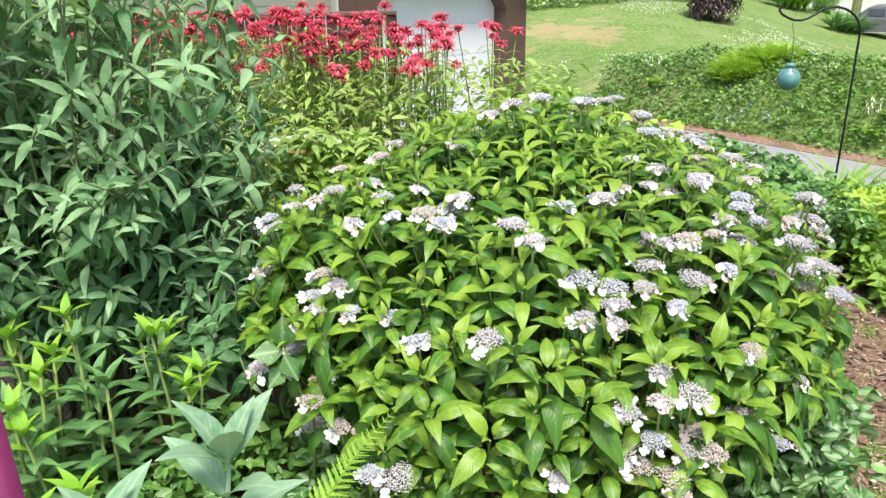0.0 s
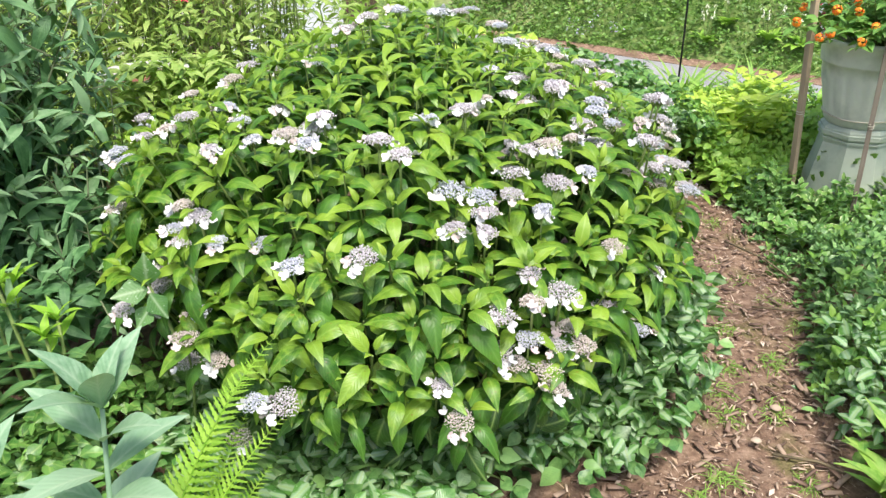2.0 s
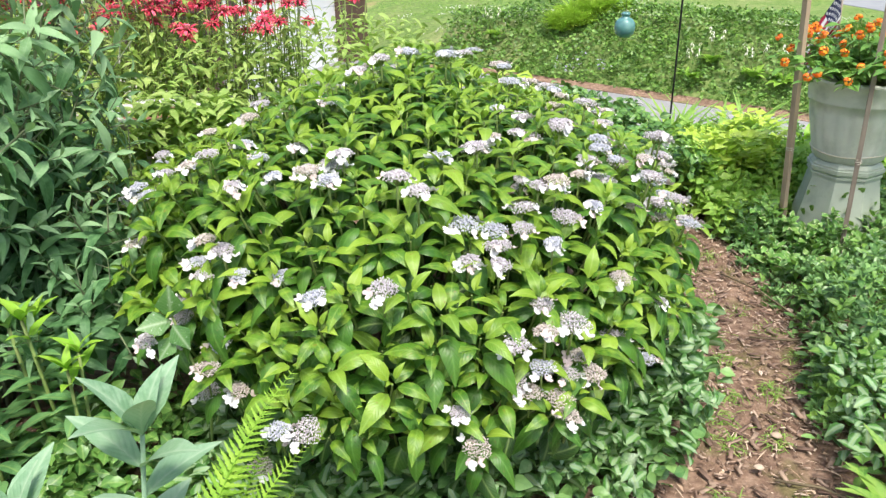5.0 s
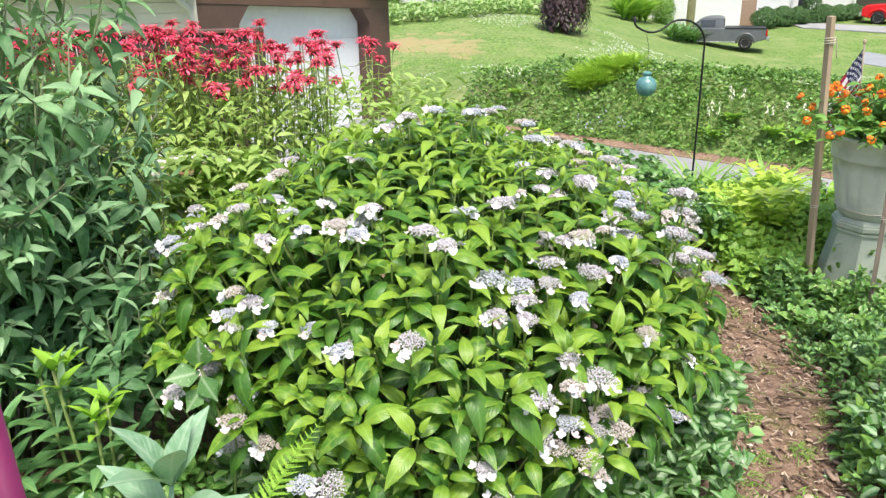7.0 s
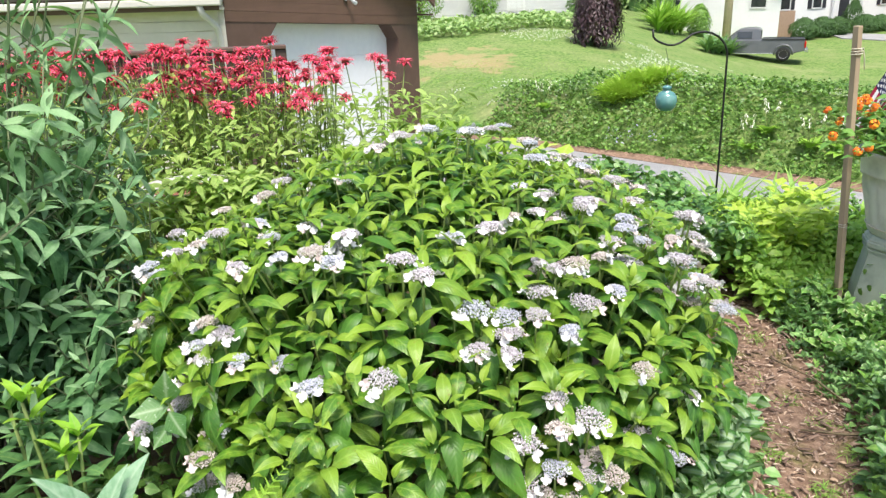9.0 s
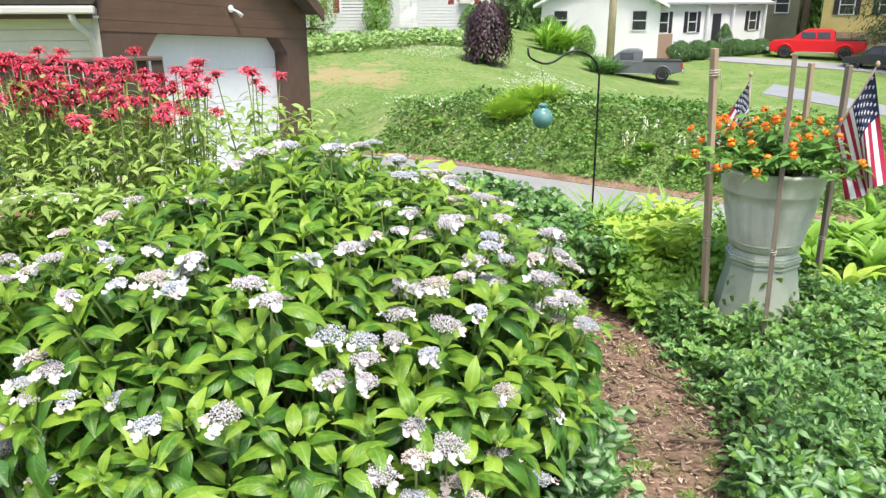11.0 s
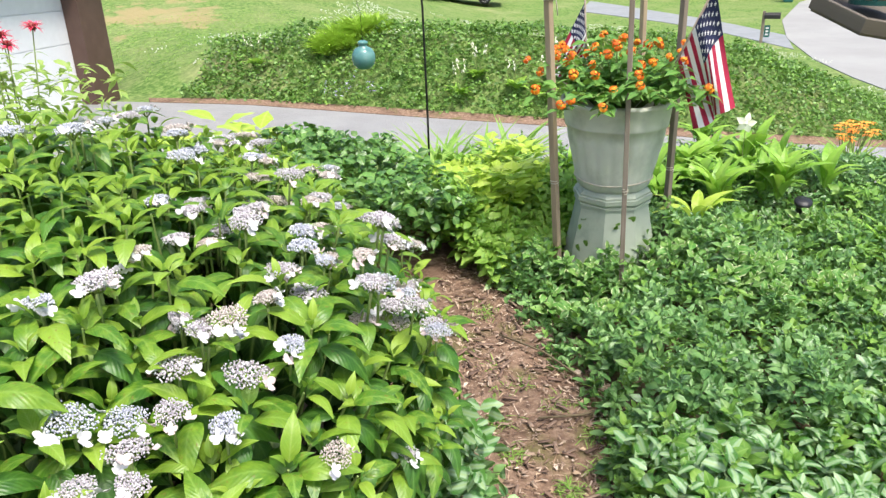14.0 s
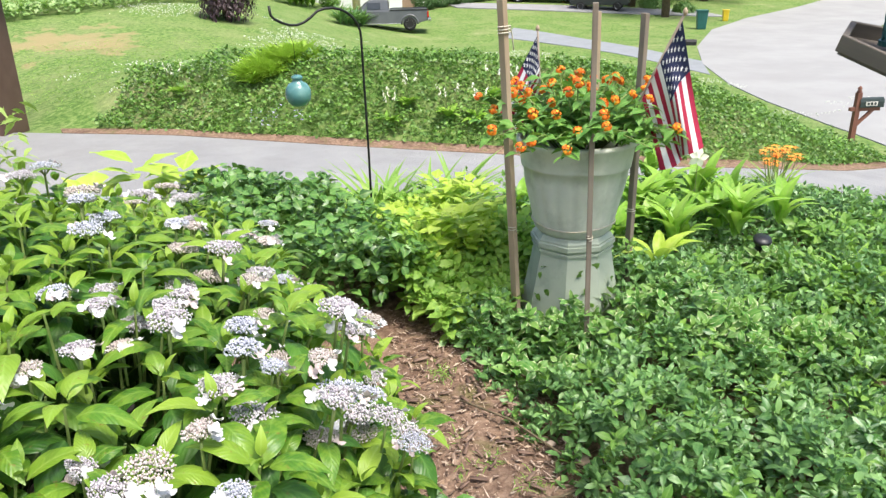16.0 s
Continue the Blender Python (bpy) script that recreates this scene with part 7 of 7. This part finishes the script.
def gabled(parent, wide, deep, wall, ridge, siding, roof, along="x", over=0.4):
    part("wall", boxes((0, wide, 0, deep, -0.8, wall)), siding, parent)
    bm = bmesh.new()
    if along == "x":
        for s in (0, 1):
            e = deep / 2 + over
            slope = (ridge - wall) / (deep / 2)
            bm2 = bmesh.new()
            slab(bm2, [(deep / 2, ridge), (deep / 2 + (1 if s else -1) * e, ridge - slope * e), (deep / 2 + (1 if s else -1) * e, ridge - slope * e + 0.18), (deep / 2, ridge + 0.18)], -over, wide + over)
            part("roof_slope", bm2, roof, parent, at=Matrix(((0, 1, 0, 0), (1, 0, 0, 0), (0, 0, 1, 0), (0, 0, 0, 1))))
        for x0 in (0.0, wide - 0.2):
            bm3 = bmesh.new()
            slab(bm3, [(0, wall), (deep, wall), (deep / 2, ridge)], x0, x0 + 0.2)
            part("gable", bm3, siding, parent, at=Matrix(((0, 1, 0, 0), (1, 0, 0, 0), (0, 0, 1, 0), (0, 0, 0, 1))))
    else:
        for s in (-1, 1):
            e = wide / 2 + over
            slope = (ridge - wall) / (wide / 2)
            bm2 = bmesh.new()
            slab(bm2, [(wide / 2, ridge), (wide / 2 + s * e, ridge - slope * e), (wide / 2 + s * e, ridge - slope * e + 0.18), (wide / 2, ridge + 0.18)], -over, deep + over)
            part("roof_slope", bm2, roof, parent)
        bm3 = bmesh.new()
        slab(bm3, [(0, wall), (wide, wall), (wide / 2, ridge)], 0, 0.2)
        part("gable", bm3, siding, parent)
    bm.free()


def facing(x, y, z, deg):
    return Matrix.Translation((x, y, z)) @ Matrix.Rotation(radians(deg), 4, "Z")


lh = thing("white_house", "white clapboard house with dark red shutters", "house", facing(-6.0, 41.5, h(5, 41.5), -3))
gabled(lh, 17.0, 8, 5.2, 7.5, M["white_siding"], M["shingle"])
for x, z in ((7.6, 0.9), (15.6, 1.4), (1.6, 1.3), (3.5, 1.3)):
    window(lh, x, z, 1.0 if x < 14 else 0.85, 1.35, 0.0, "shutter_red")
window(lh, 10.2, 1.0, 1.9, 1.5, 0.0, "shutter_red")
part("door", boxes((12.2, 13.15, -0.05, 0.0, 0.05, 2.15), bevel=0.01), M["white_door"], lh, "white front door")
part("air_conditioner", boxes((15.3, 15.9, -0.35, -0.06, 1.4, 1.8), bevel=0.02), M["gutter"], lh, "window air conditioner")
for k in range(34):
    part("clapboard", boxes((0.0, 17.0, -0.05, -0.004, -0.2 + 0.16 * k, -0.075 + 0.16 * k)), M["white_siding"], lh)

wh = thing("ranch_house", "white gabled ranch house end with a pale roof", "house", facing(16.2, 47.8, -1.35, -23))
gabled(wh, 7.2, 9, 2.75, 4.6, M["ranch_siding"], M["white_roof"], "y", 0.5)
window(wh, 6.0, 1.2, 0.8, 1.1, 0.0)
window(wh, 1.2, 1.2, 0.8, 1.1, 0.0)
part("gable_vent", boxes((3.3, 3.9, -0.05, 0.0, 3.4, 3.9)), M["gutter"], wh)
ww = thing("ranch_house_wing", "long white wing with porch, pale roof and dark shutters", "house", facing(22.75, 45.05, -1.35, 25))
part("wing_wall", boxes((0.0, 12.5, 0.6, 8.0, -0.8, 2.62)), M["ranch_siding"], ww)
part("brick_skirt", boxes((0.0, 2.2, 0.5, 0.6, -0.8, 0.9)), M["brick_base"], ww)
bm = bmesh.new()
slab(bm, [(0.2, 2.68), (4.6, 3.9), (4.6, 4.05), (0.15, 2.82)], -0.4, 13.0)
part("wing_roof", bm, M["white_roof"], ww, at=Matrix(((0, 1, 0, 0), (1, 0, 0, 0), (0, 0, 1, 0), (0, 0, 0, 1))))
for x in (1.3, 4.2, 11.0):
    window(ww, x, 1.0, 0.8, 1.2, 0.6, "shutter_black")
part("door", boxes((6.4, 7.3, 0.55, 0.6, 0.1, 2.1), bevel=0.01), M["shutter_black"], ww, "dark front door")
for x in (5.6, 8.4, 12.2):
    part("porch_post", boxes((x - 0.07, x + 0.07, 0.32, 0.46, -0.6, 2.7)), M["ranch_siding"], ww)

yh = thing("yellow_house", "yellow house with white windows and black shutters", "house", facing(40.0, 53.0, h(40, 53), -38))
gabled(yh, 9.0, 8, 5.6, 7.6, M["yellow_siding"], M["white_roof"])
for x in (1.6, 4.2, 7.2):
    window(yh, x, 2.5, 0.9, 1.3, 0.0, "shutter_black")
part("brick_front", boxes((0.0, 9.0, -0.12, 0.0, -0.8, 1.2)), M["brick_base"], yh)
oh = thing("olive_house", "dark olive house partly hidden by trees", "house", facing(33.6, 58.2, h(34, 58), -38))
gabled(oh, 6.6, 8, 5.6, 8.0, M["olive_siding"], M["shingle"])
for x in (2.6, 5.4):
    window(oh, x, 2.6, 0.9, 1.3, 0.0)
pole = tagged(part("utility_pole", tube([(0, 0, -0.5), (0, 0, 5), (0, 0, 10)], (0.24, 0.22, 0.17), 14), M["pale_pole"], at=Matrix.Translation((19.4, 44.2, h(19.4, 44.2))), smooth=True), "pale brown wooden utility pole beside the white house", "pole")


# ---- vehicles ----
def wheel(parent, x, y, r):
    w = part("wheel", lathe([(r * 0.6, -0.12), (r * 0.93, -0.12), (r, -0.08), (r, 0.08), (r * 0.93, 0.12), (r * 0.6, 0.12)], 28), M["tyre"], parent, at=pose(x, y, r, 90, 0, 0), smooth=True)
    part("rim", lathe([(r * 0.1, -0.1), (r * 0.55, -0.11), (r * 0.62, -0.125), (r * 0.62, 0.125), (r * 0.55, 0.11), (r * 0.1, 0.1)], 20), M["rim"], w)


def shell(outline, half, tuck=0.0, bevel=0.05):
    """A body from a side view, rounded along its edges; tuck narrows it towards the top."""
    bm = bmesh.new()
    slab(bm, outline, -half, half)
    top = max(z for _, z in outline)
    low = min(z for _, z in outline)
    for v in bm.verts:
        f = (v.co.z - low) / (top - low)
        v.co.y *= 1 - tuck * f
    bmesh.ops.bevel(bm, geom=bm.edges[:], offset=bevel, segments=2, affect="EDGES", profile=0.6)
    return bm


def pickup(name, label, at, paint, crew):
    """A pickup along +x (its tail): bonnet, cab, open bed."""
    t = thing(name, label, "truck", at)
    part("body", shell([(-2.75, 0.5), (-2.8, 0.95), (-2.6, 1.12), (-1.5, 1.2), (-1.4, 1.22), (2.75, 1.2), (2.8, 0.6), (2.1, 0.42), (-2.4, 0.4)], 0.97, 0.06, 0.06), M[paint], t, smooth=False)
    c1 = 0.95 if crew else 0.35
    part("cab", shell([(-1.55, 1.15), (-0.85, 1.78), (-0.5, 1.86), (c1 - 0.25, 1.86), (c1, 1.78), (c1 + 0.05, 1.15)], 0.88, 0.16, 0.06), M[paint], t)
    part("windscreen", boxes((-0.02, 0.02, -0.68, 0.68, -0.3, 0.3)), M["dark_glass"], t, at=pose(-1.2, 0, 1.5, 0, 48, 0))
    part("rear_window", boxes((c1 + 0.0, c1 + 0.06, -0.6, 0.6, 1.32, 1.72)), M["dark_glass"], t)
    for s in (-1, 1):
        part("side_window", boxes((-0.95, -0.12, -0.02, 0.02, 1.3, 1.7), bevel=0.01), M["dark_glass"], t, at=pose(0, s * 1.11, 0, s * 11, 0, 0))
        if crew:
            part("side_window", boxes((0.0, 0.72, -0.02, 0.02, 1.3, 1.7), bevel=0.01), M["dark_glass"], t, at=pose(0, s * 1.11, 0, s * 11, 0, 0))
        part("tail_light", boxes((2.72, 2.82, s * 0.9 - 0.07, s * 0.9 + 0.07, 0.78, 1.12), bevel=0.01), M["tail_light"], t)
        part("bed_rail", boxes((c1 + 0.1, 2.75, s * 0.88 - 0.06, s * 0.88 + 0.06, 1.18, 1.25), bevel=0.01), M["black_plastic"], t)
        for x in (-1.85, 1.65):
            part("arch", tube([(x + 0.5 * math.cos(a), s * 0.96, 0.42 + 0.5 * math.sin(a)) for a in np.linspace(-0.1, math.pi + 0.1, 12)], 0.06, 6), M[paint], t, smooth=True)
            wheel(t, x, s * 0.86, 0.4)
    part("bed_floor", boxes((c1 + 0.12, 2.7, -0.8, 0.8, 1.195, 1.225)), M["black_plastic"], t)
    part("rear_bumper", boxes((2.75, 2.95, -0.92, 0.92, 0.5, 0.7), bevel=0.03), M["chrome"], t)
    part("front_bumper", boxes((-2.95, -2.75, -0.92, 0.92, 0.48, 0.7), bevel=0.03), M["chrome"], t)
    part("running_board", boxes((-1.2, 1.1, -1.02, 1.02, 0.4, 0.46), bevel=0.01), M["chrome"], t)
    return t


pickup("grey_pickup_truck", "dark grey pickup truck parked on the gravel driveway", facing(18.3, 38.3, h(18.3, 38.3) - 0.08, -27) @ Matrix.Scale(0.84, 4), "grey_paint", False)
pickup("red_pickup_truck", "bright red crew-cab pickup truck parked by the far houses", facing(34.0, 45.1, h(34.0, 45.1), -37.6), "red_paint", True)
suv = thing("dark_suv", "dark grey sport utility vehicle parked under the spruces", "car", facing(34.7, 40.3, h(34.7, 40.3), -46) @ Matrix.Scale(0.8, 4))
part("body", shell([(-2.3, 0.45), (-2.35, 0.85), (-1.1, 1.02), (-0.9, 1.05), (2.25, 1.08), (2.35, 0.6), (2.2, 0.42)], 0.93, 0.04, 0.06), M["dark_paint"], suv)
part("cabin", shell([(-1.15, 1.0), (-0.45, 1.66), (0.0, 1.74), (1.9, 1.72), (2.2, 1.5), (2.28, 1.04)], 0.86, 0.16, 0.06), M["dark_paint"], suv)
for s in (-1, 1):
    for x0, x1 in ((-0.6, 0.15), (0.25, 1.0), (1.1, 1.85)):
        part("side_window", boxes((x0, x1, -0.02, 0.02, 1.14, 1.56), bevel=0.01), M["dark_glass"], suv, at=pose(0, s * 1.056, 0, s * 10.5, 0, 0))
    part("roof_rail", tube([(0.0, s * 0.62, 1.8), (1.8, s * 0.62, 1.79)], 0.02, 6), M["chrome"], suv)
    part("tail_light", boxes((2.22, 2.34, s * 0.84 - 0.08, s * 0.84 + 0.08, 0.85, 1.15), bevel=0.01), M["tail_light"], suv)
    for x in (-1.45, 1.45):
        wheel(suv, x, s * 0.82, 0.36)
part("windscreen", boxes((-0.02, 0.02, -0.66, 0.66, -0.3, 0.3)), M["dark_glass"], suv, at=pose(-0.82, 0, 1.36, 0, 48, 0))

# ---- street furniture ----
mb = thing("mailbox", "dark green mailbox on a carved reddish-brown post by the street", "mailbox", facing(16.5, 10.75, h(16.5, 10.75), -25))
part("post", boxes((-0.055, 0.055, -0.055, 0.055, -0.3, 1.12), bevel=0.01), M["post_brown"], mb)
part("finial", lathe([(0.05, 0), (0.06, 0.02), (0.035, 0.05), (0.05, 0.09), (0.012, 0.14)], 14), M["post_brown"], mb, at=Matrix.Translation((0, 0, 1.12)), smooth=True)
part("arm", boxes((-0.16, 0.52, -0.04, 0.04, 0.72, 0.8), bevel=0.006), M["post_brown"], mb)
part("brace", boxes((-0.03, 0.03, -0.03, 0.03, 0.0, 0.46)), M["post_brown"], mb, at=pose(0.05, 0, 0.42, 0, 45, 0))
bm = bmesh.new()
slab(bm, [(-0.085, 0.8), (0.085, 0.8), (0.085, 0.92), (0.06, 0.985), (0.0, 1.01), (-0.06, 0.985), (-0.085, 0.92)], 0.02, 0.56)
part("box", bm, M["mail_green"], mb, at=Matrix.Rotation(radians(-90), 4, "Z"))
part("number_plate", boxes((0.14, 0.4, -0.1, -0.088, 0.84, 0.93)), M["gutter"], mb, "pale plate with dark bars")
for k in range(3):
    part("bar", boxes((0.17 + 0.075 * k, 0.215 + 0.075 * k, -0.106, -0.1, 0.86, 0.915)), M["mail_green"], mb)
fm = thing("mailbox", "small black mailbox on a plain post across the lawn", "mailbox", facing(22.7, 21.8, h(22.7, 21.8), -40))
part("post", boxes((-0.05, 0.05, -0.05, 0.05, -0.3, 1.12), bevel=0.01), M["grey_wood"], fm)
bm = bmesh.new()
slab(bm, [(-0.1, 0.85), (0.1, 0.85), (0.1, 0.98), (0.06, 1.06), (-0.06, 1.06), (-0.1, 0.98)], 0.0, 0.55)
part("box", bm, M["black_plastic"], fm, at=Matrix.Rotation(radians(-90), 4, "Z"))
part("sign", boxes((0.06, 0.26, -0.02, 0.0, 0.2, 0.62)), M["teal_plastic"], fm, "teal sign with pale bars")
for k in range(3):
    part("bar", boxes((0.11, 0.21, -0.028, -0.02, 0.27 + 0.11 * k, 0.33 + 0.11 * k)), M["flag_white"], fm)


def bin_(name, label, x, y, paint, s):
    t = thing(name, label, "bin", facing(x, y, h(x, y), -40))
    bm = bmesh.new()
    box(bm, -0.3 * s, 0.3 * s, -0.32 * s, 0.32 * s, 0, 1.0 * s, bevel=0.03)
    for v in bm.verts:
        f = 0.8 + 0.2 * v.co.z / s
        v.co.x *= f
        v.co.y *= f
    part("body", bm, M[paint], t)
    part("lid", boxes((-0.33 * s, 0.33 * s, -0.36 * s, 0.36 * s, 1.0 * s, 1.07 * s), bevel=0.02), M[paint], t)
    return t


bin_("wheeled_bin", "teal wheeled rubbish bin at the kerb", 34.3, 31.4, "teal_plastic", 0.95)
bin_("recycling_bin", "yellow recycling bin at the kerb", 38.5, 33.4, "yellow_plastic", 0.6)
